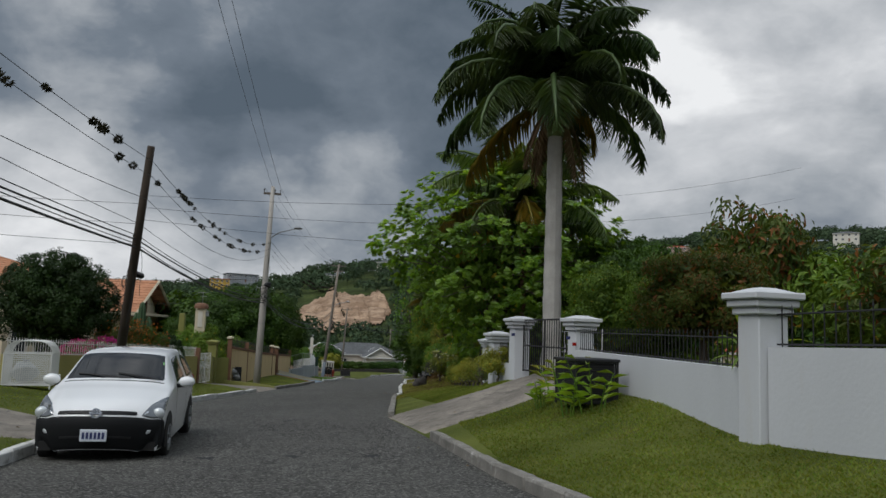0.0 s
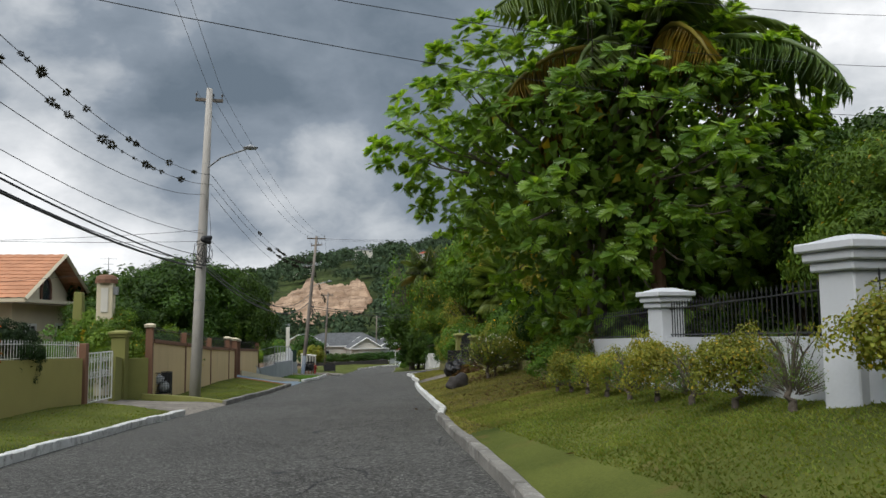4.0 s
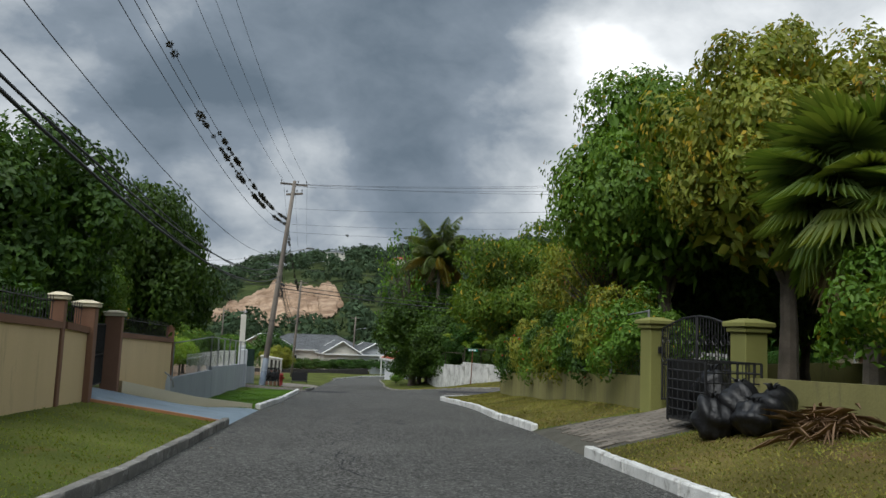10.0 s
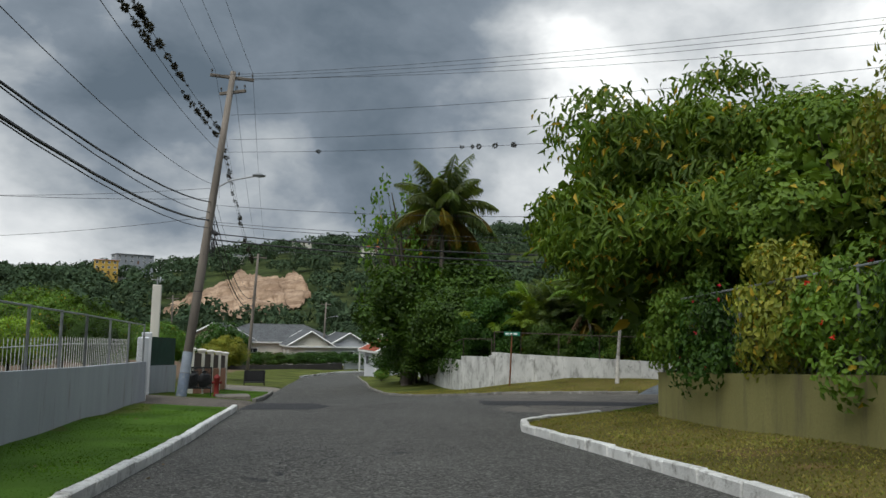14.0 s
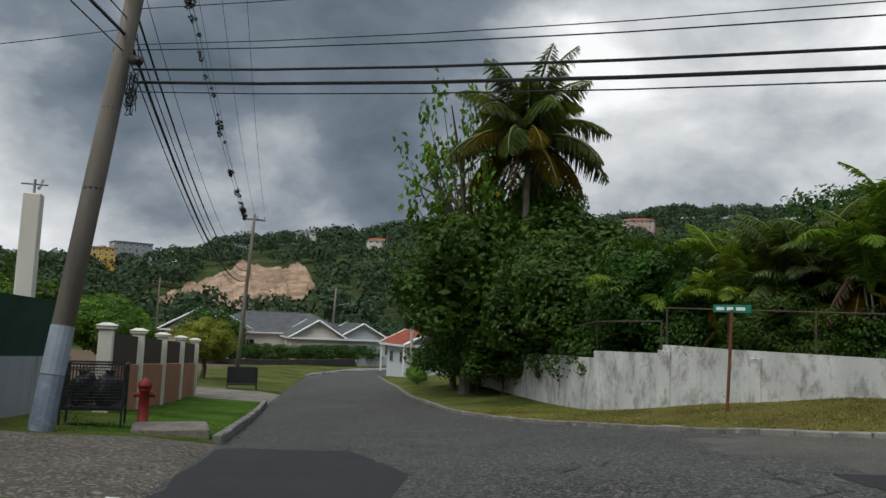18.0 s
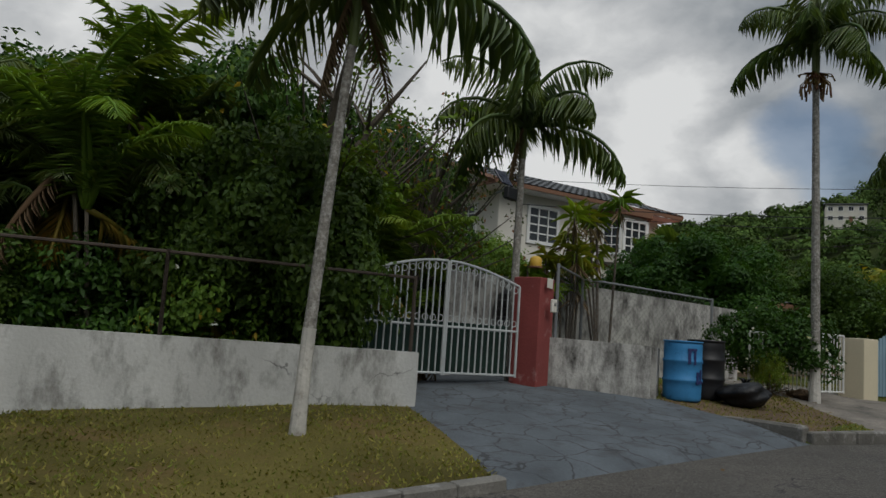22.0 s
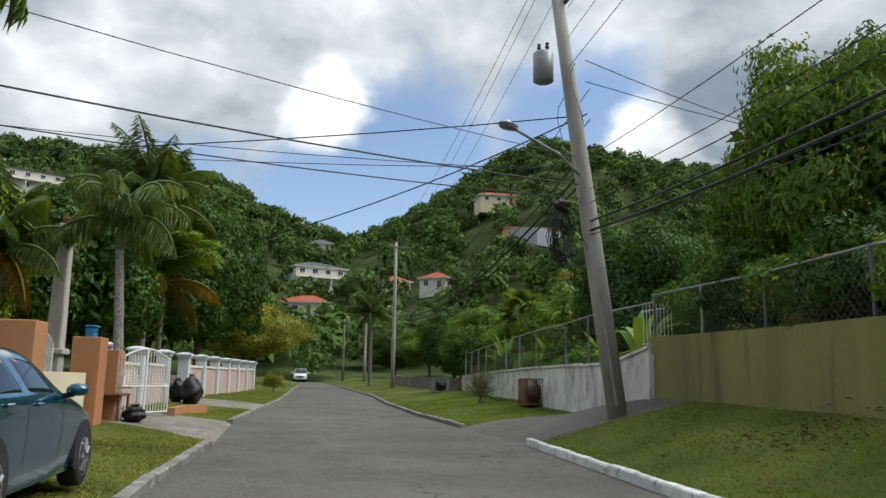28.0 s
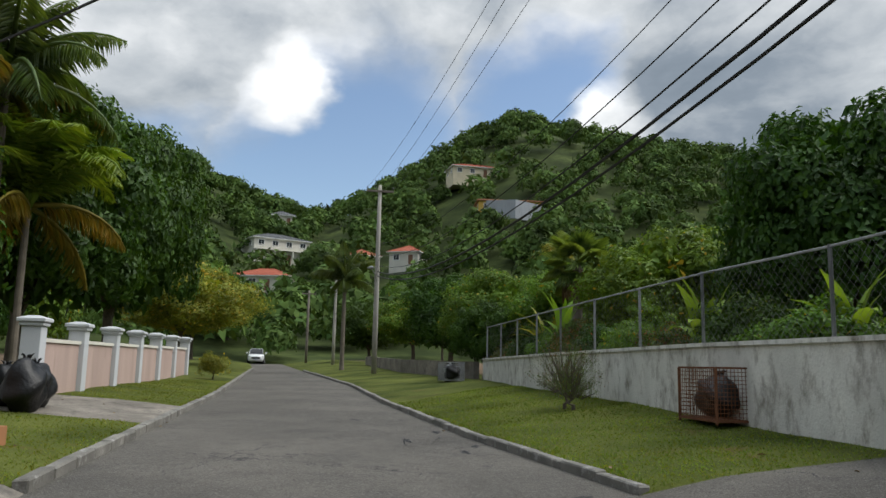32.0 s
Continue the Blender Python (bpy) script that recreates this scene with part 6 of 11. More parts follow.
# right of the second road
wall_run("boundary_wall", [(28.3, 60.75), (29.6, 60.2), (31.2, 59.0), (31.85, 58.3), (33.2, 57.25), (35.8, 55.3), (42, 50.2), (49.4, 44.0)], [-1.0, -1.33, -1.34, -1.3, -1.3, -1.3, -1.35, -1.45], WALL_BLOCK, "curved white block wall with dark streaks", 0.2, WALL_BLOCK, 0.07)
pillar(28.32, 60.68, -0.95, 0.36, WALL_BLOCK, None, "white end pier of a wall", -38)
chain_fence([(28.3, 60.6), (31.2, 58.9), (33.2, 57.1), (35.8, 55.15), (42, 50.05), (49.4, 43.9)], [-1.25, -1.3, -1.3, -1.3, -1.35, -1.45], 1.3, "chain link fence on a curved white wall", 2.3)
railing([(28.0, 60.3), (29.2, 59.6)], [-0.9, -0.9], 0.95, WHITE_IRON, "white iron rail by a wall", 0.14)
wall_run("boundary_wall", [(50.5, 43.2), (61, 37.0), (75, 26.5)], [-1.5, -1.4, -1.1], CONCRETE, "old grey stone wall overhung by plants", 0.25)

# ---------------------------------------------------------------- utility poles and wires
def pole(x, y, top, mat, label, r=(0.16, 0.1), arms=(), light=None, base=None, extras=True):
    """A leaning pole from the ground at x, y to the point top; arms: (height share, half length, direction in degrees)."""
    z = gz(x, y) if base is None else base
    ob = thing("utility_pole", label, "utility pole", (x, y, z), 0, "utility poles")
    t = Vector(top) - Vector((x, y, z))
    part("shaft", Buf().tube([-t * 0.03, t * 0.33, t * 0.66, t], [r[0], r[0] * 0.9 + r[1] * 0.1, (r[0] + r[1]) / 2, r[1]], 12), mat, ob, smooth=True)
    for share, half, az in arms:
        c = t * share
        d = Vector((math.cos(radians(az)), math.sin(radians(az)), 0))
        arm = part("crossarm", Buf().box((0, 0, 0), (2 * half, 0.1, 0.12), 0.01), POLE_WOOD, ob)
        arm.matrix_local = Matrix.Translation(c + Vector((0, 0, 0.0)) + Vector((-d.y, d.x, 0)) * (r[1] + 0.05)) @ Matrix.Rotation(radians(az), 4, "Z")
        for s in (-0.92, 0.92, 0.3):
            ins = part("insulator", Buf().lathe([(0.012, 0), (0.012, 0.09), (0.045, 0.1), (0.03, 0.14), (0.045, 0.15), (0.02, 0.2)], 8), BIN_BLACK, arm)
            ins.location = (s * half, 0, 0.06)
    if light:
        lp = Vector(light) - Vector((x, y, z))
        share = min(0.95, lp.z / t.z)
        c = t * (share - 0.04)
        lamp = part("street_light_arm", Buf().tube([c, c.lerp(lp, 0.35) + Vector((0, 0, 0.18)), lp + Vector((0, 0, 0.08))], 0.03, 7), GALV, ob)
        d = (lp - c).normalized()
        head = part("lamp_head", Buf().lathe([(0.02, 0), (0.10, 0.03), (0.12, 0.10), (0.05, 0.16), (0.03, 0.2)], 10), GALV, lamp, "grey street lamp head")
        head.matrix_local = Matrix.Translation(lp) @ Matrix.Diagonal((2.2 if abs(d.x) > 0.5 else 1.2, 1.2 if abs(d.x) > 0.5 else 2.2, 0.9, 1))
    if extras:
        rng = random.Random(int(x * 10 + y))
        b = Buf()
        for k in range(4):
            c = t * rng.uniform(0.45, 0.75)
            b.tube([c + Vector((0.02 * j * math.cos(k * 2.0), r[0] * 1.0 * math.sin(j), -0.28 * j)) + Vector((math.cos(k * 1.6), math.sin(k * 1.6), 0)) * (r[0] * 0.95) for j in range(6)], 0.008, 4)
        part("drop_wires", b, WIRE, ob)
        for k in range(5):
            bd = part("strap", Buf().lathe([(r[0] * 0.93 + 0.002, 0), (r[0] * 0.93 + 0.004, 0.02), (r[0] * 0.93 + 0.002, 0.04)], 12), GALV if mat is POLE_CONC else WIRE, ob)
            bd.location = t * (0.3 + 0.11 * k)
            bd.scale = (1.02 - 0.065 * k,) * 2 + (1,)
    return ob


def coil(at, label, n=9, size=0.34, seed=1, boxes=1):
    """A hank of slack cable with its splice cases."""
    rng = random.Random(seed)
    ob = thing("cable_coil", label, "cable", at, rng.uniform(0, 360), "cable coils")
    for k in range(n):
        r, dx, dz = size * rng.uniform(0.55, 1.15), rng.uniform(-0.15, 0.15), rng.uniform(-0.25, 0.1)
        sq = rng.uniform(0.35, 0.9)
        part("loop", Buf().tube([(dx + r * sq * math.cos(a * 0.42), rng.uniform(-0.05, 0.05), dz - size + r * math.sin(a * 0.42)) for a in range(16)], 0.009, 4), WIRE, ob)
    for k in range(boxes):
        c = part("splice_case", Buf().lathe([(0.03, -0.22), (0.085, -0.17), (0.09, 0.0), (0.085, 0.17), (0.03, 0.22)], 10), BIN_BLACK, ob)
        c.matrix_local = Matrix.Translation((rng.uniform(-0.45, 0.1), 0.05, 0.05 + 0.1 * k)) @ Matrix.Rotation(1.3 + k * 0.4, 4, "Y")
    return ob


def wire(a, b, sag=0.5, r=0.009, label="", plants=0, seed=0, name="overhead_wire", span=(0, 1), group="overhead wires", big=1.0):
    a, b = Vector(a), Vector(b)
    n = 14
    pts = [a.lerp(b, k / n) - Vector((0, 0, 4 * sag * (k / n) * (1 - k / n))) for k in range(n + 1)]
    ob = thing(name, label or "thin black overhead power wire", "wire", tuple(a), 0, group)
    part("strand", Buf().tube([p - a for p in pts], r, 5), WIRE, ob)
    if plants:
        rng = np.random.default_rng(seed)
        vs, fs, o = [], [], 0
        done = 0
        while done < plants:
            t0 = span[0] + (span[1] - span[0]) * rng.beta(1.0, 1.0)
            for _ in range(rng.integers(1, 5)):
                t = min(0.999, max(0.001, t0 + rng.normal() * 0.014))
                p = a.lerp(b, t) - Vector((0, 0, 4 * sag * t * (1 - t))) - a
                m, rad = 56, big * rng.uniform(0.04, 0.12)
                d = unit(rng.normal(size=(m, 3)))
                at = np.array(p) + d * rad * 0.3
                v, f = leaf_cards(at, d, unit(rng.normal(size=(m, 3))), rad * rng.uniform(0.4, 0.9, m), rad * 0.3, 0.1, 0.1)
                vs.append(v)
                fs.append(f + o)
                o += len(v)
                done += 1
        part("air_plant_tuft", raw_mesh("air_plant_tuft", np.concatenate(vs), np.concatenate(fs), L_MOSS), None, ob, "dark tufts of air plants along the wire")
    return ob


# pole tops and feet, first road's left side
T0 = (-6.6, -14.0, 8.2)
T1 = (-5.95, 21.8, 6.25)
T2 = (-5.2, 44.6, 9.4)
T3 = (-2.35, 88.1, 8.65)
T4 = (-1.7, 128.0, 4.8)
T5 = (29.05, 63.35, 7.6)
T6 = (62.0, 38.1, 8.6)
T7 = (80.5, 25.3, 6.6)
pole(-7.3, 24.8, T1, POLE_DARK, "dark leaning wooden pole with cables", (0.14, 0.10), extras=True)
pole(-5.3, 43.2, T2, POLE_CONC, "tall pale concrete pole with a street light", (0.19, 0.11), ((0.965, 0.5, 8),), (-3.5, 42.9, 6.75))
corner_pole = pole(-3.5, 86.6, T3, POLE_WOOD, "grey leaning wooden pole with two crossarms", (0.17, 0.11), ((0.985, 0.85, 8), (0.935, 0.62, -35)), (-1.15, 87.2, 4.3))
lean = Vector(T3) - Vector((-3.5, 86.6, gz(-3.5, 86.6)))
part("painted_sheath", Buf().tube([-lean * 0.01, lean * 0.065], [0.185, 0.183], 14), rough_mat("blue_grey_paint", (0.16, 0.20, 0.26), 0.8, 0.25, 3.0, 30, 0.3, stain=((0.3, 0.31, 0.32), 0.4)), corner_pole, "flaking blue-grey paint")
part("painted_sheath", Buf().tube([lean * 0.066, lean * 0.125], [0.182, 0.178], 14), rough_mat("pale_sheath", (0.27, 0.31, 0.36), 0.7, 0.2, 3.0, 30, 0.3), corner_pole, "pale blue-grey metal sheath")
pole(-2.2, 128.0, T4, POLE_WOOD, "grey wooden pole beside a hedge", (0.15, 0.1), ((0.97, 0.8, 10),))
pole(7.2, 168, (7.4, 168, 1.6), POLE_WOOD, "distant wooden pole with a street light", (0.15, 0.1), ((0.97, 0.7, 10),), (9.0, 168, -0.4))
pole(-16, 190, (-16, 190, 2.6), POLE_WOOD, "distant dark wooden utility pole", (0.15, 0.1), ((0.95, 1.0, 10), (0.85, 0.7, 10)))
pole(28.35, 62.15, T5, POLE_CONC, "thick leaning concrete pole with a transformer", (0.21, 0.12), ((0.975, 0.42, 60), (0.9, 0.3, 150)), (28.6, 65.4, 2.95))
pole(62.0, 38.1, T6, POLE_CONC, "pale pole with a crossarm and street light", (0.15, 0.1), ((0.965, 0.8, 52),), (60.6, 39.9, 3.4))
pole(80.5, 25.3, T7, POLE_CONC, "pale pole beside the far road", (0.14, 0.1), (), (79, 27, 4.4))
pole(92, 19, (92, 19, 5.6), POLE_WOOD, "far grey wooden utility pole", (0.14, 0.1), ((0.95, 0.7, 52),))
pole(9.8, 128, (9.7, 128, -1.6), POLE_CONC, "short grey pole beside a small house", (0.12, 0.1), extras=False)
tr = thing("transformer", "grey pole transformer with black bushings", "transformer", (29.05, 63.68, 4.55), 20)
part("tank", Buf().lathe([(0.19, 0), (0.22, 0.02), (0.22, 0.62), (0.20, 0.66), (0.12, 0.69)], 14), GALV, tr, smooth=True)
for k in (-0.09, 0.09):
    ins = part("bushing", Buf().lathe([(0.03, 0), (0.05, 0.04), (0.03, 0.07), (0.05, 0.11), (0.03, 0.14), (0.045, 0.18), (0.01, 0.22)], 8), BIN_BLACK, tr)
    ins.location = (k, 0, 0.68)
pipe = solid("conduit", Buf().box((0, 0, 0), (0.06, 0.05, 2.4), 0.01), GALV, "grey cable duct against a leaning pole", "duct")
pipe.matrix_world = Matrix.Translation((28.32, 62.50, -1.05)) @ Matrix.Rotation(radians(-7), 4, "X") @ Matrix.Rotation(radians(4), 4, "Y")
coil((29.1, 63.0, 1.85), "tangled hank of black cable on a pole", 20, 0.52, 3, 2)
coil((-5.15, 43.5, 3.55), "hank of black cable on a concrete pole", 10, 0.36, 5, 2)
coil((-2.75, 87.3, 2.0), "hank of black cable on a wooden pole", 9, 0.36, 7, 1)
coil((-6.9, 23.6, 2.7), "slack cable on a dark pole", 4, 0.25, 9, 1)

# wires of the first road: high ones with air plants, telephone cables below
for k, (o0, o1, o2) in enumerate(((0.05, 0.0, -0.15), (0.35, -0.35, -0.55))):
    wire((T0[0] + o0 + 0.1, T0[1], T0[2] - 0.9 + o1), (T1[0] + 0.1, T1[1], T1[2] - 0.45 + o1 * 1.2), 0.7, 0.008, "overhead wire hung with air plants", 16, k, span=(0.55, 1.0), big=1.2)
    wire((T1[0] + 0.1, T1[1], T1[2] - 0.45 + o1 * 1.2), (T2[0] + 0.12, T2[1], 6.15 + o1), 0.9, 0.008, "overhead wire hung with air plants", 26, 20 + k, span=(0.0, 0.9), big=1.1)
    wire((T2[0] + 0.12, T2[1], 6.15 + o1), (T3[0] - 0.35, T3[1] - 0.2, 6.2 + o1), 1.1, 0.008, "overhead wire hung with air plants", 70, 40 + k, span=(0.25, 1.0), big=1.15)
    wire((T3[0] - 0.35, T3[1] - 0.2, 6.2 + o1), (T4[0], T4[1], T4[2] - 1.3 + o1), 0.8, 0.008, "overhead wire hung with air plants", 44, 60 + k, span=(0.0, 0.8), big=1.1)
wire((T2[0] + 0.12, T2[1], 5.45), (T3[0] - 0.3, T3[1] - 0.2, 5.3), 1.2, 0.008)
wire((T1[0], T1[1], T1[2] - 1.5), (T2[0], T2[1], 5.45), 0.9, 0.008)
wire((-6.6, -14, 5.4), (T1[0], T1[1], T1[2] - 1.5), 0.7, 0.008)
for k, (z1, z2, z3, r0) in enumerate(((3.72, 2.75, 3.3, 0.022), (3.5, 2.66, 2.6, 0.03), (3.85, 3.1, 2.9, 0.012), (3.6, 2.9, 2.3, 0.012), (4.2, 3.9, 4.0, 0.008))):
    wire((-7.2 + 0.1 * k, -14, z1 + 1.5), (-6.45, 23.0, z1), 0.45, r0, "slack black telephone cable between poles")
    wire((-6.45, 23.0, z1), (-5.2, 43.9, z2), 0.3 + 0.06 * k, r0, "slack black telephone cable between poles")
    wire((-5.2, 43.9, z2), (-2.9, 87.6, z3), 1.35, r0, "slack black telephone cable between poles")
    wire((-2.9, 87.6, z3), (-2.0, 128, z3 - 2.4), 1.3, r0, "slack black telephone cable between poles")
for k in range(3):
    h = (-0.7, 0.0, 0.75)[k]
    wire((-2.2 + 0.2 * k, -14, 11.2), (T2[0] + 0.45 * (k - 1), T2[1], T2[2] - 0.1), 0.8, 0.007) if k else None
    wire((T2[0] + 0.45 * (k - 1), T2[1], T2[2] - 0.1), (T3[0] + h, T3[1] + 0.1, T3[2] + 0.05), 1.0, 0.007)
    wire((T3[0] + h, T3[1] + 0.1, T3[2] + 0.05), (T4[0] + h * 0.9, T4[1], T4[2] + 0.05), 0.9, 0.007)
# wires that leave the poles sideways: to houses, and over the second road
for k, (z, r0, far) in enumerate(((2.1, 0.022, 1.6), (1.87, 0.028, 1.4), (2.45, 0.01, 2.0), (2.55, 0.008, 2.3), (1.7, 0.01, 1.3), (3.2, 0.008, 3.0))):
    wire((-2.8, 87.7, z), (28.6, 62.7, far), 1.05, r0, "cable crossing above the road junction", group="crossing cables")
for k, z in enumerate((5.4, 5.9, 6.9, 8.3)):
    wire((T3[0], T3[1], z), (28.8, 63.1, 5.0 + 0.7 * k), 0.7, 0.007, "thin wire crossing above the junction", plants=8 if k == 0 else 0, seed=k, span=(0.05, 0.35), group="crossing cables")
for k, z in enumerate((3.4, 4.0, 4.6)):
    wire((T1[0] - 0.4, T1[1] + 1.2, z + 0.2), (-30, 18 + 5 * k, z + 1.4 + 0.3 * k), 0.3, 0.007, "thin black house service wire", group="service wires")
    wire((-6.4, 22.7, 4.3 + 0.35 * k), (22, 37 - 0.5 * k, 7.3 + 1.5 * k), 0.9, 0.006, "thin wire crossing above the road", group="crossing cables")
for k, z in enumerate((3.6, 4.0, 2.9)):
    wire((-5.3, 43.7, z), (-26, 36 + 8 * k, z + 0.6 - 0.4 * k), 0.5, 0.008, "thin black house service wire", group="service wires")
    wire((-2.95, 87.4, z - 0.2), (-24, 78 + 8 * k, z - 0.9), 0.6, 0.008, "thin black house service wire", group="service wires")
# second road
for k, (z, r0) in enumerate(((7.45, 0.007), (7.4, 0.007), (6.7, 0.007))):
    wire((T5[0] + 0.4 * (k - 1), T5[1] + 0.3 * (k - 1), z), (T6[0] + 0.5 * (k - 1), T6[1] + 0.6 * (k - 1), T6[2] - 0.2), 0.8, r0)
    wire((T5[0] + 0.4 * (k - 1), T5[1] + 0.3 * (k - 1), z), (T3[0] + 0.7 * (k - 1), T3[1], T3[2] - 0.2), 0.7, r0)
for k, (z, r0) in enumerate(((2.95, 0.03), (2.7, 0.026), (3.3, 0.016), (3.9, 0.012), (4.6, 0.009))):
    wire((28.6, 62.6, z), (62.0, 38.1, z + 0.6), 1.5, r0, "thick bundle of telephone cable", group="telephone cables")
for k, (z, dz) in enumerate(((3.95, -0.5), (2.8, 1.2), (2.7, 1.4), (2.1, 1.7), (2.4, 1.2), (3.0, 1.0))):
    wire((28.7, 62.8, z), (52 - 4 * k, 84 + 2 * k, z + dz), 0.7, (0.014, 0.008, 0.008, 0.012, 0.016, 0.008)[k], "service wire over the second road", group="crossing cables")
for k, z in enumerate((4.8, 5.3)):
    wire((28.7, 62.6, z), (21 + 3 * k, 44, z + 0.5), 0.6, 0.01, "thin black house service wire", group="service wires")
wire((28.6, 62.7, 4.0), (44, 66.5, 1.6), 0.6, 0.016, "slack black service cable", group="service wires")

# ---------------------------------------------------------------- planting
def lobed_leaves(at, way, face, size):
    """Breadfruit leaves: deep lobes either side of the midrib."""
    n = len(at)
    way = unit(way)
    side = unit(np.cross(face, way))
    up = np.cross(way, side)
    # lobes of one half: where each starts along the midrib, and how far its tip reaches out
    lobes = [(0.08, 0.24), (0.24, 0.38), (0.40, 0.43), (0.56, 0.38), (0.72, 0.25)]

    def spot(u, w, s):
        return at + way * u * size[:, None] + side * s * w * size[:, None] - up * (0.4 * w * w + 0.28 * u * u) * size[:, None]

    vs = [spot(0, 0, 1), spot(1.0, 0, 1)] + [spot(u + 0.08, 0.0, 1) + up * 0.015 * size[:, None] for u, _ in lobes]
    tri = []
    for s in (-1, 1):
        o = len(vs)
        for u, w in lobes:
            vs += [spot(u, 0.09, s), spot(u + 0.15, w * 0.80, s), spot(u + 0.29, w, s), spot(u + 0.23, w * 0.52, s)]
        vs.append(spot(0.88, 0.06, s))
        for j in range(5):
            q, m = o + 4 * j, 2 + j
            tri += [(q, q + 1, m), (q + 1, q + 2, q + 3), (q + 1, q + 3, m), (q + 3, q + 4, m)]
            if j < 4:
                tri.append((q + 4, m + 1, m))
        tri += [(0, o, 2), (o + 20, 1, 6)]
    v = np.stack(vs, 1)
    k = v.shape[1]
    f = (np.array(tri)[None] + (np.arange(n) * k)[:, None, None]).reshape(-1, 3)
    return v.reshape(-1, 3), f


def breadfruit(x, y, high, wide, label):
    rng = np.random.default_rng(77)
    base = gz(x, y)
    ob = thing("breadfruit_tree", label, "tree", (x, y, base), 0, "roadside trees")
    rr = random.Random(4)
    part("trunk", limbs(rr, 2.6, 0.30, wide * 0.36, high * 0.5, 8), BARK, ob)
    tips = 880
    d = unit(rng.normal(size=(tips * 3, 3)))
    c = d * rng.uniform(0.76, 1.02, tips * 3)[:, None] * (wide / 2, wide / 2, high * 0.48) + (0, 0, high * 0.52)
    # the side over the road is bare below, the garden side hangs to the ground
    ok = c[:, 2] > 0.7 + np.clip(-c[:, 0] - 0.6, 0, 9) * 1.0
    d, c = d[ok][:tips], c[ok][:tips]
    own = np.repeat(np.arange(tips), 10)
    spin = rng.uniform(0, 6.28, len(own))
    out = d[own]
    way = unit(np.stack([np.cos(spin), np.sin(spin), rng.uniform(-0.6, 0.6, len(own))], 1) + 0.55 * out + (0, 0, 0.1))
    at = c[own] + way * 0.05
    v, f = lobed_leaves(at, way, unit(np.array([0, 0, 0.7]) + 0.7 * out + rng.normal(size=at.shape) * 0.3), rng.uniform(0.20, 0.38, len(own)))
    part("crown", raw_mesh("crown", v, f, L_BREAD), None, ob, "large deeply lobed glossy leaves")
    inner = unit(rng.normal(size=(7000, 3))) * (rng.random(7000) ** 0.5)[:, None] * (wide * 0.345, wide * 0.345, high * 0.345) + (0.3, 0, high * 0.53)
    inner = inner[inner[:, 2] > 1.0 + np.clip(-inner[:, 0] - 0.8, 0, 9) * 1.0]
    v, f = leaf_cards(inner, unit(rng.normal(size=inner.shape)), unit(rng.normal(size=inner.shape)), 0.34, 0.2)
    part("inner_leaves", raw_mesh("inner_leaves", v, f, L_GENERIC), None, ob)
    b = Buf()
    for k in range(tips):
        if k % 9 == 0:
            p = Vector(c[k])
            q = p * 0.55 + Vector((0, 0, high * 0.2))
            b.tube([q, q.lerp(p, 0.6) + Vector((0, 0, -0.15)), p], [0.03, 0.02, 0.01], 5)
    part("twig_frame", b, BARK, ob)
    for k in range(14):
        q = part("fruit", Buf().lathe([(0.01, -0.09), (0.06, -0.06), (0.08, 0.0), (0.06, 0.06), (0.01, 0.09)], 8), FRUIT_GREEN, ob, "round green fruit", smooth=True)
        q.location = Vector(c[k * 17]) + Vector((0, 0, -0.1))
    return ob


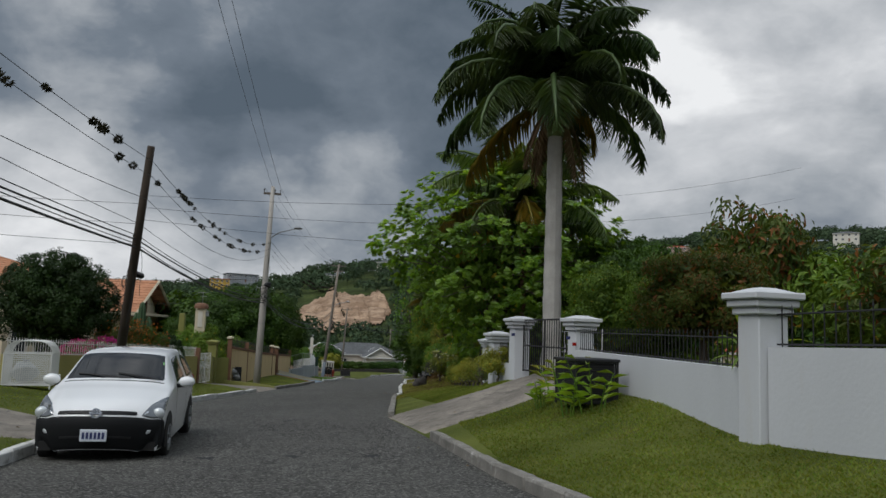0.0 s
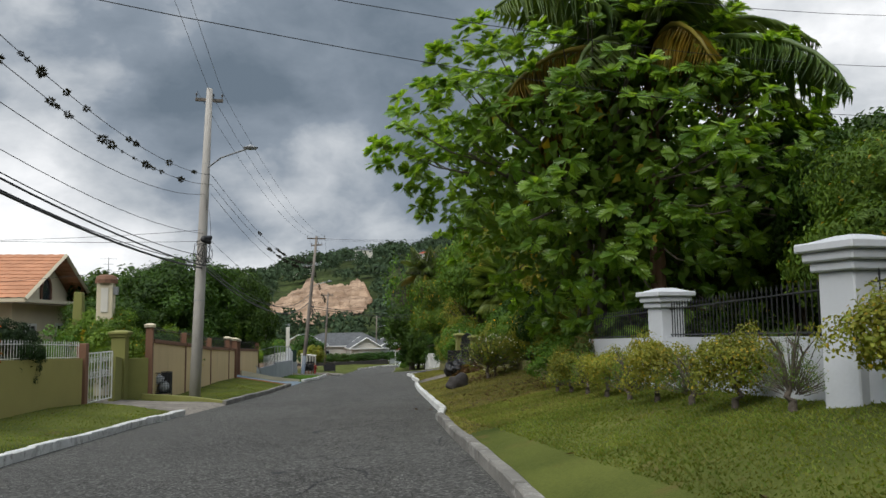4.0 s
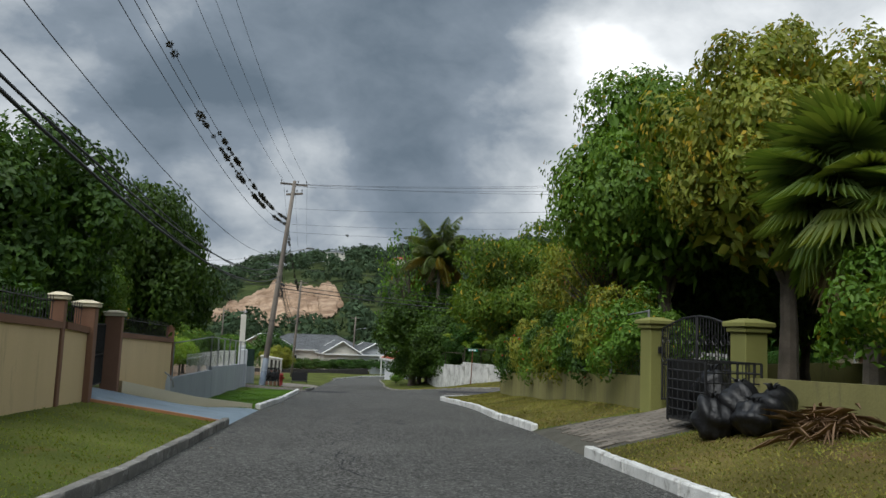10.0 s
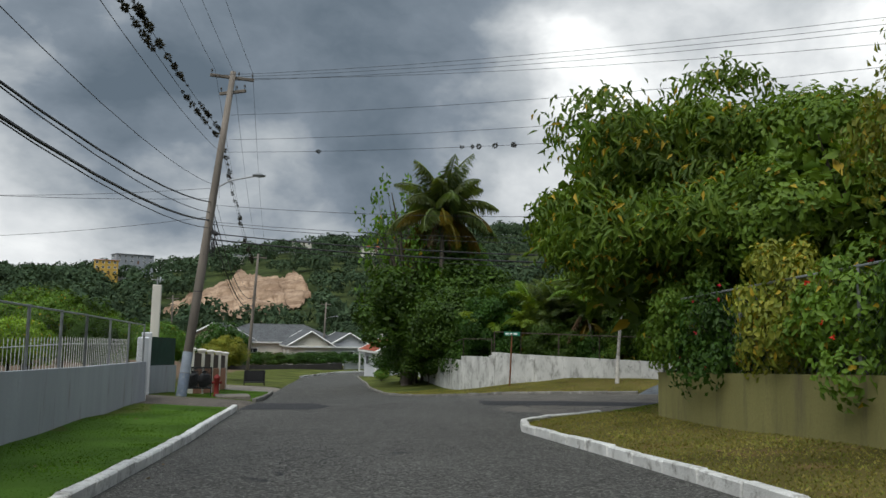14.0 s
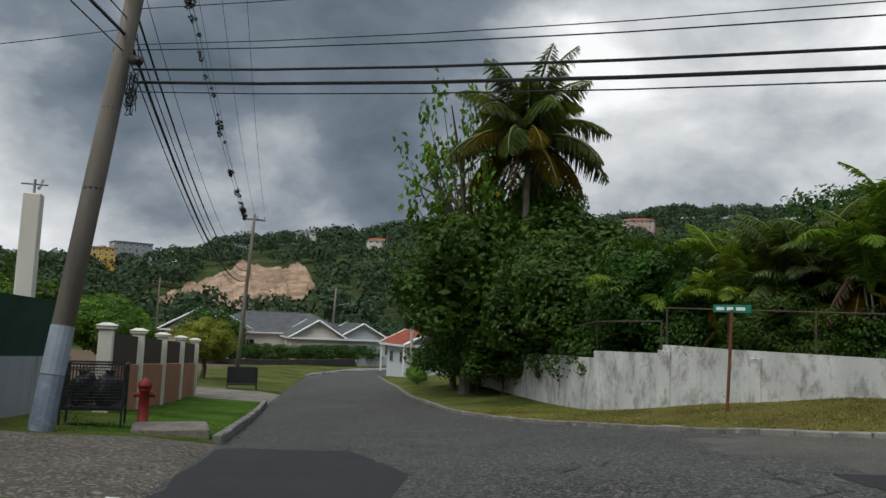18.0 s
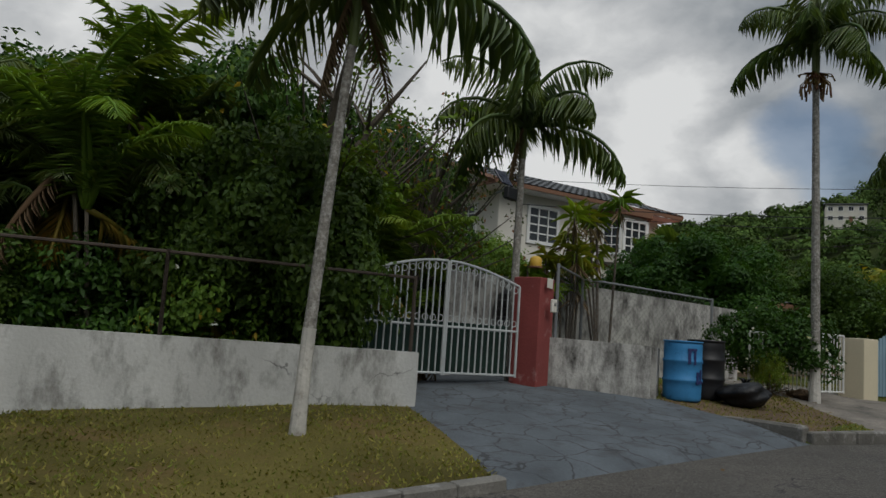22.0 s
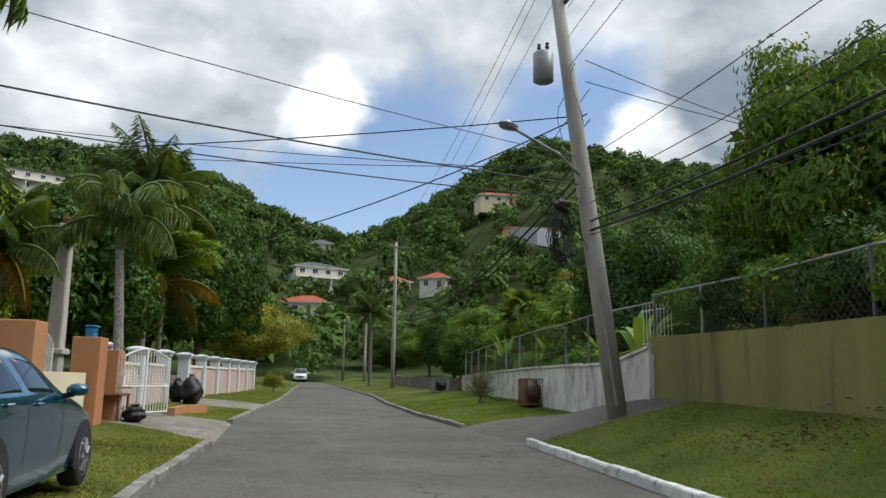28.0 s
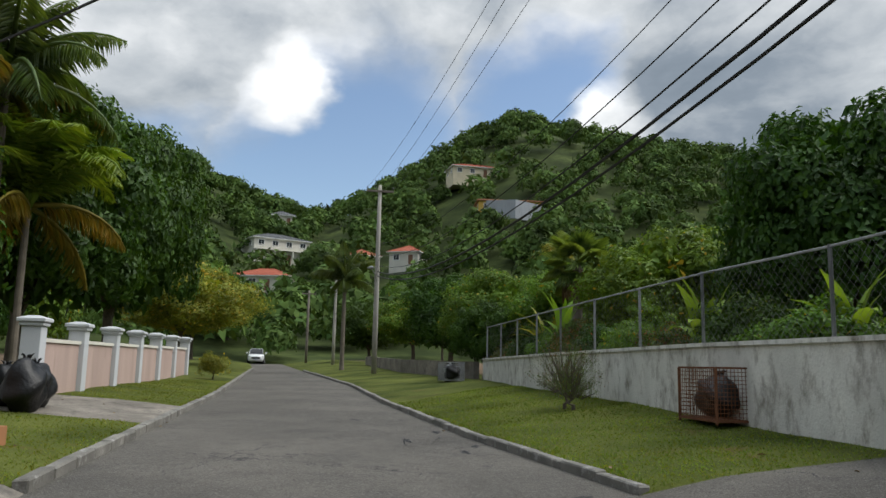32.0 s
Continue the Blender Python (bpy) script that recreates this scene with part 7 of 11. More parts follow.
breadfruit(6.3, 35.2, 9.8, 12.2, "spreading breadfruit tree with glossy lobed leaves")
palm(5.25, 20.45, 6.5, "tall royal palm with a smooth grey trunk", "royal", 34, 4.4, (0.26, 0.2), PALM_TRUNK, yellow=2, dead=5, shaft=1.3)
palm(7.2, 33.4, 7.6, "coconut palm rising through a breadfruit tree", "coco", 22, 5.2, (0.2, 0.15), rough_mat("red_palm_bark", (0.15, 0.085, 0.055), 0.95, 0.3, 3, 30, 0.6), yellow=5)
for kind, x, y, h, w, lab in [
    ("bronze", 11.0, 23.5, 4.8, 4.6, "mango tree with bronze new leaves"), ("bronze", 15.2, 27.8, 7.8, 5.0, "tall mango tree with bronze leaves"), ("mango", 9.6, 27.5, 4.6, 4.4, "mango tree behind a white wall"),
    ("bronze", 15.5, 19, 4.6, 5.0, "mango tree with reddish leaves"), ("mango", 18, 25, 6.0, 6.0, "mango tree in a back garden"), ("green", 20, 14, 3.6, 5.0, "garden tree behind a railing"), ("dark", 12.5, 36, 8.5, 7.0, "dark tree behind a breadfruit"),
    ("dark", 11, 30, 6.0, 5.0, "dark leafy garden tree"), ("green", 10.5, 42, 6.0, 5.5, "garden tree behind an olive wall"), ("yellow", 9.4, 46.5, 5.9, 5.4, "yellow-green tree over an olive wall"), ("yellow", 9.8, 56, 9.6, 6.8, "tall yellow-green tree with blossoms"),
    ("green", 8.8, 50.2, 4.6, 3.6, "shrubby tree behind a fan palm"), ("sparse", 11.5, 52, 9.0, 6.0, "thin tree with bare branches"), ("yellow", 13.5, 47, 7.0, 7.0, "feathery yellow-green tree behind a wall"), ("sparse", 15, 44, 7.5, 5.0, "thin tree with few leaves"),
    ("green", 8.4, 59.5, 9.8, 6.2, "tree hung with flowering vines"), ("yellow", 8.6, 64.2, 6.6, 5.0, "yellow-green tree over a fence"), ("green", 9.3, 68.5, 6.2, 5.2, "tree above an olive wall"), ("sparse", 7.9, 61.8, 8.6, 4.0, "thin shrub tree with small leaves"),
    ("lit", 9.0, 73.0, 8.0, 8.6, "mango tree with drooping leaves on the street corner"), ("dark", 12, 62, 8.8, 7.0, "dark tree in a walled garden"), ("dark", 13, 68, 7.0, 6.5, "dark tree in a walled garden"), ("green", 14.5, 57, 8.0, 7.0, "leafy green garden tree"), ("mango", 16, 64, 7.5, 7.0, "mango tree in a walled garden"),
    ("dark", 10.6, 98.6, 6.6, 8.0, "dark spreading tree over a white wall"), ("dark", 11.3, 95.2, 5.4, 5.6, "low dark tree over a white wall"), ("dark", 11.0, 102.2, 7.0, 7.4, "dark tree beside a coconut palm"), ("green", 10.4, 108.5, 7.0, 6.0, "tree behind a stained wall"), ("dark", 10.6, 104.6, 9.0, 12.0, "broad leafy tree spreading over the road"), ("green", 11.2, 106.0, 10.8, 6.0, "leafy tree behind a coconut palm"), ("airy", 8.3, 106.4, 16.4, 8.4, "tall thin-crowned tree above the others"),
    ("dark", 10.6, 112.6, 7.6, 6.6, "dark leafy tree overhanging a small house"), ("green", 9.4, 109.6, 8.6, 5.0, "leafy tree beside a coconut palm"), ("dark", 13.5, 112, 6.5, 6.0, "dark tree by a small house"), ("dark", 14.4, 93.8, 4.6, 4.4, "dark shrubs behind a wall"), ("green", 17.5, 91.5, 6.2, 6.0, "leafy tree behind a garden wall"), ("dark", 16.4, 89.0, 6.4, 4.6, "dark leafy tree by a gate"), ("dark", 15.2, 87.7, 4.2, 4.0, "dark shrub tree behind a wall"),
    ("dark", 17.6, 88.6, 3.8, 4.0, "dark shrubs behind a gate"), ("dark", 12.4, 90.6, 3.0, 3.4, "dark hedge plants behind a wall"), ("green", 22.6, 86.6, 3.4, 3.4, "garden tree before a cream house"),
    ("dark", 16.4, 92.6, 6.6, 6.0, "dark leafy tree behind a wall"), ("green", 19.8, 92.4, 6.6, 6.4, "leafy garden tree behind a gate"),
    ("dark", 24.0, 90.2, 5.2, 5.0, "dark leafy tree behind a gate"), ("dark", 28.6, 93.0, 6.2, 6.0, "dark leafy tree beside a cream house"), ("dark", 22.4, 89.2, 6.6, 4.4, "dark leafy tree behind a gate"), ("dark", 20.4, 88.8, 5.8, 4.2, "dark leafy tree behind a gate"), ("sparse", 17.0, 87.9, 7.6, 6.6, "thin tree with bare twigs over a gate"), ("sparse", 19.8, 87.2, 6.6, 4.6, "thin tree with bare twigs by a gate"), ("dark", 27.8, 82.2, 4.3, 5.4, "round dark tree behind a chain link fence"), ("green", 27.2, 88.6, 3.8, 4.2, "round garden tree before a house"),
    ("lime", 43.8, 71.8, 7.6, 6.4, "bright green mango tree in sunlight"), ("lime", 41.0, 73.8, 5.4, 5.0, "bright green mango tree"), ("dark", 35.6, 78.4, 4.4, 5.0, "dark tree behind palms"), ("dark", 52, 65.5, 9.5, 9.0, "large dark mango tree"), ("dark", 60.5, 57.5, 12.4, 10.5, "very large dark mango tree"),
    ("dark", 66, 51.6, 14.0, 9.6, "tall dark mango tree beside the road"), ("yellow", 77, 41.5, 7.4, 10.0, "weeping bright green tree beside the road"), ("yellow", 90, 33, 7.5, 9.0, "weeping bright green tree"),
    ("mango", 24.6, 59.6, 8.2, 5.8, "leafy mango tree hanging over an olive wall"), ("mango", 24.0, 52.6, 8.8, 7.2, "large mango tree above an olive wall"), ("dark", 21.5, 58.5, 7.0, 6.5, "dark tree behind an olive wall"), ("dark", 34.6, 50.0, 7.6, 6.4, "dark round tree behind a fence"), ("green", 40.5, 45.5, 5.6, 6.0, "tree on the slope above a wall"), ("green", 47.5, 40, 5.4, 6.0, "tree on the slope above a wall"),
    ("green", 55, 36.0, 6.0, 6.0, "tree overhanging the road"), ("dark", 62, 31.5, 7.0, 7.0, "dark leafy tree on the slope"), ("dark", 50.8, 42.2, 3.6, 3.2, "dark bush hanging over a wall"), ("green", 72, 24.5, 6.0, 7.0, "green tree on the slope"), ("dark", 84, 18, 6.5, 8.0, "dark leafy tree on the slope"),
    ("clipped", -12.0, 32.2, 5.5, 5.1, "clipped round dark tree in a front garden"), ("dark", -8.8, 58.8, 7.0, 6.8, "large round mango tree"), ("green", -7.9, 62.6, 4.6, 3.4, "leafy young tree behind a peach wall"), ("dark", -7.2, 66.6, 8.0, 5.8, "mango tree beside a grey wall"), ("dark", -10.5, 51.5, 4.6, 4.6, "dark tree behind a peach wall"),
    ("green", -9.2, 46.2, 3.6, 3.2, "garden tree behind a gate"), ("dark", -13.5, 64, 7.0, 7.0, "dark leafy garden tree"), ("green", -11, 74, 3.6, 4.0, "garden tree behind a fence"), ("green", -9.5, 90, 4.2, 4.6, "flowering garden tree behind a wall"), ("green", -8.5, 97.5, 4.0, 4.2, "garden tree behind an orange wall"), ("dark", -12, 105, 5.5, 6.0, "dark leafy garden tree"),
    ("green", -7.5, 112, 4.4, 5.0, "garden tree beside a drive"), ("yellow", -3.6, 117.5, 3.6, 3.4, "yellow-flowering bush beside a drive"), ("dark", -13, 122, 5.5, 7.0, "dark tree before a house"), ("dark", -5.5, 150, 5.5, 6.5, "dark tree before a house"),
]:
    tree(kind, x, y, h, w, lab, 0.16 + h * 0.03, h * (0.10 if kind in ("dark", "mango", "lime", "lit") else 0.2))
for k in range(4):
    tree("limeball", -7.2 - 0.4 * (k % 2), 74.5 + 2.6 * k, 2.5, 1.9, "clipped round lime-green shrub", 0.09, 0.9, category="shrub", group="clipped shrubs")
tree("topiary", -8.2, 71.6, 3.0, 1.7, "tall clipped dark shrub", 0.1, 0.5, category="shrub")
tree("topiary", -6.9, 88.3, 2.9, 1.8, "clipped round green shrub behind a gate", 0.1, 0.8, category="shrub")
# hedges and shrubs
for k in range(9):
    bush("yellow" if k % 2 else "sparse", 3.75 + 0.05 * k, 22.6 + 1.15 * k, 1.02 - 0.06 * (k % 3), 0.95, "untidy yellow-green hedge bush")
bush("bronze", 5.1, 32.6, 1.2, 1.3, "low brownish bush at a wall's end")
bush("yellow", 3.95, 21.2, 1.1, 1.3, "hedge bush beside a gate pillar")
for k in range(2):
    bush("green", 4.75 + 0.5 * k, 33.6 + 0.9 * k, 1.2, 1.4, "low leafy bush under a tree")
bush("yellow", 4.9, 41.9, 1.5, 2.0, "straggly bush with white flowers", (90, F_WHITE))
tree("sparse", 4.6, 41.6, 2.0, 3.0, "straggly many-stemmed bush beside a rock", 0.12, 0.25, category="bush", group="garden shrubs")
for k in range(8):
    bush(("yellow", "green", "dark")[k % 3], 6.6 + 0.15 * (k % 2), 38.2 + 1.5 * k, 2.2 + 0.3 * (k % 3), 2.4, "tangled shrub over an olive wall", (30, F_YELLOW) if k in (2, 3, 5) else None)
for k in range(10):
    bush(("green", "yellow", "dark")[k % 3], 6.35 + 0.13 * k, 56.2 + 1.6 * k, 2.6 + 0.5 * (k % 2), 2.3, "vine-covered shrub along a fence", (26, F_RED) if k in (2, 6, 8) else None)
for k in range(7):
    bush(("dark", "green")[k % 2], 11.0 + 0.70 * k, 93.8 - 1.2 * k, 1.5 + 0.2 * k - 0.3 * (k % 2), 1.7 + 0.08 * k, "dark shrub behind a white wall", (16, F_WHITE) if k == 5 else None)
for k in range(7):
    bush("dark", 10.0 + 0.25 * k, 96 + 3.2 * k, 2.8, 3.2, "dark shrub hanging over a white wall")
bush("dark", 22.25, 80.45, 1.9, 2.2, "dark leafy shrub with small white flowers", (20, F_WHITE))
bush("lime", 21.55, 80.55, 0.9, 0.7, "bright yellow-green variegated shrub")
for k in range(6):
    bush(("dark", "green")[k % 2], 20.3 + 1.35 * k, 65.7 - 1.12 * k, 2.2 - 0.3 * (k % 2), 2.3, "shrub with orange flowers over an olive wall", (8, F_ORANGE), z=-1.2 + 0.06 * k)
bush("bronze", 23.6, 63.0, 1.9, 2.0, "dry grey-brown bush over a wall")
for k in range(9):
    bush(("green", "dark", "bronze")[k % 3], 34.0 + 1.75 * k, 54.9 - 1.45 * k, 2.0 + 0.3 * (k % 2), 2.3, "overgrown shrub behind a chain link fence", (10, F_RED) if k == 4 else None)
bush("sparse", 39.3, 54.1, 2.0, 1.7, "small bare-stemmed verge shrub")
bush("sparse", 38.9, 54.4, 1.5, 1.2, "small bare-stemmed shrub on the verge")
for x, y, h, w in ((-9.75, 29.0, 1.7, 1.7), (-9.45, 30.6, 1.9, 1.6)):
    bush("bronze", x, y, h, w, "bougainvillea with pink bracts", (1100, F_PINK))
bush("bronze", -9.35, 32.2, 2.8, 2.3, "tall bougainvillea with faded orange bracts", (260, F_ORANGE))
bush("bronze", -9.0, 34.0, 2.9, 2.2, "tall bougainvillea with faded orange bracts", (160, F_ORANGE))
bush("dark", -9.1, 37.4, 1.9, 2.0, "garden shrub behind a white railing")
tree("clipped", -8.75, 36.2, 2.35, 2.2, "clipped round bush behind a white railing", 0.1, 0.4, category="bush", group="garden shrubs")
bush("green", -9.0, 40.2, 2.2, 2.2, "garden shrub behind a white railing")
cactus = thing("cactus", "tall columnar green cactus in a front garden", "cactus", (-10.2, 38.0, gz(-10.2, 38.0)), 0, "garden shrubs")
CACTUS = rough_mat("cactus_skin", (0.05, 0.10, 0.045), 0.6, 0.25, 2.0, 20, 0.3)
for cx, cy, ch, ck in ((0, 0, 3.7, 0.17), (0.32, 0.1, 3.0, 0.14), (-0.28, 0.12, 3.2, 0.14), (0.1, -0.3, 2.5, 0.13), (0.55, -0.1, 2.3, 0.12)):
    b = Buf().lathe([(ck * 0.8, -0.1), (ck, ch * 0.2), (ck * 1.05, ch * 0.7), (ck * 0.9, ch * 0.92), (ck * 0.5, ch * 0.985), (0.01, ch)], 16)
    b.v = [(cx + vx * (0.84 if m % 2 else 1.1), cy + vy * (0.84 if m % 2 else 1.1), vz) for m, (vx, vy, vz) in enumerate(b.v)]
    part("stem", b, CACTUS, cactus)
for k in range(6):
    bush(("green", "bronze", "dark")[k % 3], -8.4 + 0.2 * k, 44.6 + 2.1 * k, 2.5, 2.6, "garden shrub above a peach wall")
for k in range(8):
    bush("dark", -5.0 + 2.1 * k, 145.2 + 1.7 * k, 2.1, 4.2, "clipped dark hedge above a low wall")
for k in range(5):
    bush("green", 8.2 + 0.4 * k, 117 + 2.5 * k, 1.0, 1.2, "small bush by a little house")
for x, y, h in ((9.3, 104.4, 3.4), (9.0, 107.2, 3.8), (8.9, 110.2, 3.6), (9.3, 113.2, 3.2)):
    bush("dark", x, y, h, 4.2, "dense dark shrub hanging over a stained wall")
bush("yellow", 61.2, 48.8, 1.3, 1.5, "yellow-flowering bush before a pink wall", (20, F_YELLOW))


def ginger(x, y, canes, high, label, mat, seed):
    """Upright canes with broad leaves to both sides."""
    rng = np.random.default_rng(seed)
    ob = thing("ginger_plant", label, "plant", (x, y, gz(x, y)), 0, "garden plants")
    for k in range(canes):
        a, h_ = rng.uniform(0, 6.28), high * rng.uniform(0.6, 1.1)
        foot = np.array([math.cos(a), math.sin(a), 0]) * rng.uniform(0.03, 0.22)
        tip = foot * 2.4 + (0, 0, h_)
        part("cane", Buf().tube([tuple(foot - (0, 0, 0.05)), tuple(foot * 1.5 + (0, 0, h_ * 0.5)), tuple(tip)], [0.014, 0.012, 0.006], 6), L_GENERIC, ob)
        side = np.array([-math.sin(a * 1.7), math.cos(a * 1.7), 0.0])
        for j in range(6):
            t = 0.35 + 0.13 * j
            at = foot + (tip - foot) * t
            way = side * (1 if j % 2 else -1) + np.array([0, 0, 0.75 - 0.1 * j]) + rng.normal(size=3) * 0.15
            v, f = leaf_cards(np.array([at]), np.array([way]), np.array([[0, 0, 1.0]]) - way * 0.3, rng.uniform(0.24, 0.36), 0.09, 0.2, 0.3)
            part("leaf", raw_mesh("leaf", v, f, mat), None, ob)
    return ob


ginger(3.36, 13.66, 4, 0.45, "ginger plant with broad green leaves", L_BREAD, 1)
ginger(3.5, 12.25, 5, 0.7, "leggy ginger plant before a black bin", L_BREAD, 2)
ginger(3.85, 12.1, 4, 0.85, "ginger plant against a white wall", L_LIME, 3)
ginger(3.92, 14.45, 7, 0.75, "yellow-leaved croton beside a gate pillar", L_YELLOW, 4)

strap_plant(5.2, 9.6, 0.9, "leafy sprig beside a wall", L_BREAD, 7, 0.1, z=1.0)
for x, y, h, m in ((29.6, 58.9, 1.7, L_PALM_LIME), (20.9, 62.8, 1.6, L_PALM_LIME), (36.5, 53.3, 1.6, L_LIME), (43.5, 47.5, 2.0, L_LIME), (46, 44.6, 1.9, L_YELLOW), (50.2, 41.9, 2.2, L_LIME), (33.6, 54.6, 1.5, L_LIME)):
    strap_plant(x, y, h, "banana-like plant with broad upright leaves", m, 11, 0.26, z=gz(x, y) + 1.0, name="banana_plant", tilt=(50, 86))


def dracaena(x, y, heads, high, label, seed):
    """Thin bare stems, each with a tuft of strap leaves."""
    rng = np.random.default_rng(seed)
    ob = thing("dracaena", label, "plant", (x, y, gz(x, y)), 0, "garden plants")
    for k in range(heads):
        a = rng.uniform(0, 6.28)
        foot, reach = np.array([math.cos(a), math.sin(a), 0]) * rng.uniform(0.05, 0.2), rng.uniform(0.15, 0.65)
        top = np.array([math.cos(a) * reach, math.sin(a) * reach, high * rng.uniform(0.55, 1.0)])
        part("stem", Buf().tube([tuple(foot - (0, 0, 0.1)), tuple(foot * 0.4 + top * 0.6), tuple(top)], [0.03, 0.022, 0.018], 6), BARK, ob)
        n = 26
        way = unit(np.column_stack([rng.normal(size=(n, 2)), rng.uniform(-0.8, 1.2, n)]))
        at = np.tile(top, (n, 1)) - np.column_stack([np.zeros((n, 2)), rng.uniform(0, 0.25, n)])
        v, f = leaf_cards(at, way, np.tile((0, 0, 1.0), (n, 1)) + rng.normal(size=(n, 3)) * 0.1, rng.uniform(0.28, 0.5, n), 0.045, 0.2, 0.45)
        part("leaf_tuft", raw_mesh("leaf_tuft", v, f, (L_LIME, L_YELLOW, L_GENERIC)[k % 3]), None, ob)
        dry = unit(np.column_stack([rng.normal(size=(14, 2)) * 0.5, -np.ones(14)]))
        v, f = leaf_cards(np.tile(top - (0, 0, 0.3), (14, 1)), dry, rng.normal(size=(14, 3)), rng.uniform(0.3, 0.55, 14), 0.04, 0.2, 0.1)
        part("dry_tuft", raw_mesh("dry_tuft", v, f, L_DEAD), None, ob)
    return ob


for bx, by in ((17.6, 88.0), (19.3, 88.6), (21.0, 88.2), (18.4, 90.0), (15.9, 88.2)):
    bush("dark", bx, by, 2.3, 2.6, "dark garden shrub behind a gate")
dracaena(20.9, 84.15, 6, 3.4, "tall yellow-green dracaena behind a fence", 1)
dracaena(21.6, 83.6, 6, 4.1, "tall dracaena with dry hanging leaves", 2)
dracaena(20.3, 84.7, 5, 2.6, "young dracaena behind a fence", 3)

# palms
palm(9.8, 103.6, 10.5, "coconut palm with yellowing lower fronds", "coco", 22, 4.2, (0.17, 0.13), yellow=12, dead=4)
palm(8.9, 111.5, 6.6, "coconut palm with hanging yellow fronds", "coco", 14, 3.0, (0.16, 0.12), yellow=8)
palm(12.87, 85.35, 4.25, "christmas palm with a whitewashed foot", "xmas", 12, 2.5, (0.07, 0.05), XMAS_TRUNK, shaft=0.75, whitewash=0.9, lean=(0.25, -0.12), dead=2)
palm(18.75, 84.75, 4.0, "young christmas palm beside a gate", "xmas", 12, 2.2, (0.08, 0.06), XMAS_TRUNK, shaft=0.6, lean=(0.2, 0.05), dead=2)
palm(21.65, 79.75, 6.3, "slender christmas palm with a fruit bunch", "xmas", 13, 2.0, (0.085, 0.06), XMAS_TRUNK, shaft=0.75, fruit=True, whitewash=0.8, lean=(0.12, 0.05))
palm(27.45, 76.0, 4.9, "slender christmas palm with dark drooping fronds", "xmas", 16, 2.5, (0.07, 0.05), XMAS_TRUNK, shaft=0.6, fruit=True, lean=(0.25, 0.1))
palm(36.75, 68.95, 3.9, "slender palm beside an ornate white gate", "xmas", 13, 2.1, (0.12, 0.09), XMAS_TRUNK, shaft=0.7, lean=(0.35, 0.1))
palm(54.6, 59.6, 5.2, "young coconut palm with orange-yellow lower fronds", "areca", 26, 4.0, (0.12, 0.1), yellow=7)
palm(53.8, 60.8, 8.6, "coconut palm behind white pillars", "coco", 20, 4.2, (0.16, 0.12), yellow=6)
palm(41.8, 70.2, 4.0, "coconut palm with yellowing fronds", "coco", 14, 2.8, (0.14, 0.11), yellow=8)
palm(-10.6, 15.2, 4.2, "palm in a front garden", "coco", 15, 2.2, (0.13, 0.1))
palm(70, 33.5, 6.0, "coconut palm on the slope", "coco", 15, 3.0, (0.15, 0.12))
fan_palm(7.4, 50.3, 3.2, "fan palm with pleated drooping leaves", 44, 2.1)
fan_palm(7.9, 48.6, 2.6, "fan palm with pleated drooping leaves", 26, 1.8)
fan_palm(30.2, 82.6, 3.0, "fan palm behind a bungalow", 24, 1.7)
fan_palm(44.5, 45.0, 4.2, "small fan palm on the slope", 22, 1.5)
clump(10.9, 94.6, "bright green areca palm behind a wall", "areca", 6, 2.9, 2.6, 0.6, n=7)
clump(17.4, 86.6, "areca palm behind a gate", "areca", 5, 1.2, 1.3, 0.6)
clump(39.4, 72.6, "areca palm in a garden", "areca", 6, 1.5, 1.4, 0.6)
clump(34.5, 75.4, "areca palm in a garden", "areca", 6, 1.6, 1.5, 0.6)


for k, (ax, ay, hh) in enumerate(((11.9, 92.4, 3.0), (12.5, 91.3, 3.5), (13.5, 90.4, 3.3), (13.9, 88.9, 3.8), (14.9, 88.6, 3.2), (13.2, 92.6, 3.4), (16.6, 87.3, 2.2))):
    clump(ax, ay, "arching areca palm with bare stems behind a wall", ("areca", "areca_dark", "areca_dark")[k % 3], 6, hh * 1.05, 2.2, 0.7, n=8)


# trees of the gardens further off, and the woods on the hills
def outlying_trees():
    rng = random.Random(21)
    done = []
    kinds = ["dark", "green", "mango", "green", "yellow", "dark"]
    while len(done) < 110:
        az, r = radians(rng.choice([rng.uniform(-22, 45), rng.uniform(85, 172)])), rng.uniform(30, 190)
        x, y = HUB[0] + r * math.sin(az), HUB[1] + r * math.cos(az)
        if edge_distance(np.array([x]), np.array([y]))[0] < 13 or any(math.dist(q, (x, y)) < 6 for q in done):
            continue
        if -22 < x < 14 and 125 < y < 200:
            continue
        if 18 < x < 60 and 78 < y < 100:
            continue
        done.append((x, y))
        h = rng.uniform(5, 9) if not -16 < math.degrees(az) < 8 else rng.uniform(3.0, 4.5)
        if -16 < math.degrees(az) < 8 and r < 100:
            continue
        tree(rng.choice(kinds), x, y, h, h * rng.uniform(0.8, 1.15), "leafy garden tree between distant houses", 0.3, h * 0.1, level="far", group="garden trees")


outlying_trees()


CLEARINGS = [(168, -31, 15), (148, -16, 13), (157, -47, 7), (143, -48, 7), (166, -97, 10), (136, -77, 11), (210, -64, 7), (228, -10, 14), (252, 24, 11), (244, 8, 17), (262, 48, 11), (247.6, 366.6, 20), (314, 463, 15), (-105, 560, 34),
             (-78, 520, 22), (-20, 560, 14), (20, 590, 16), (70, 540, 18), (205, 480, 20)]


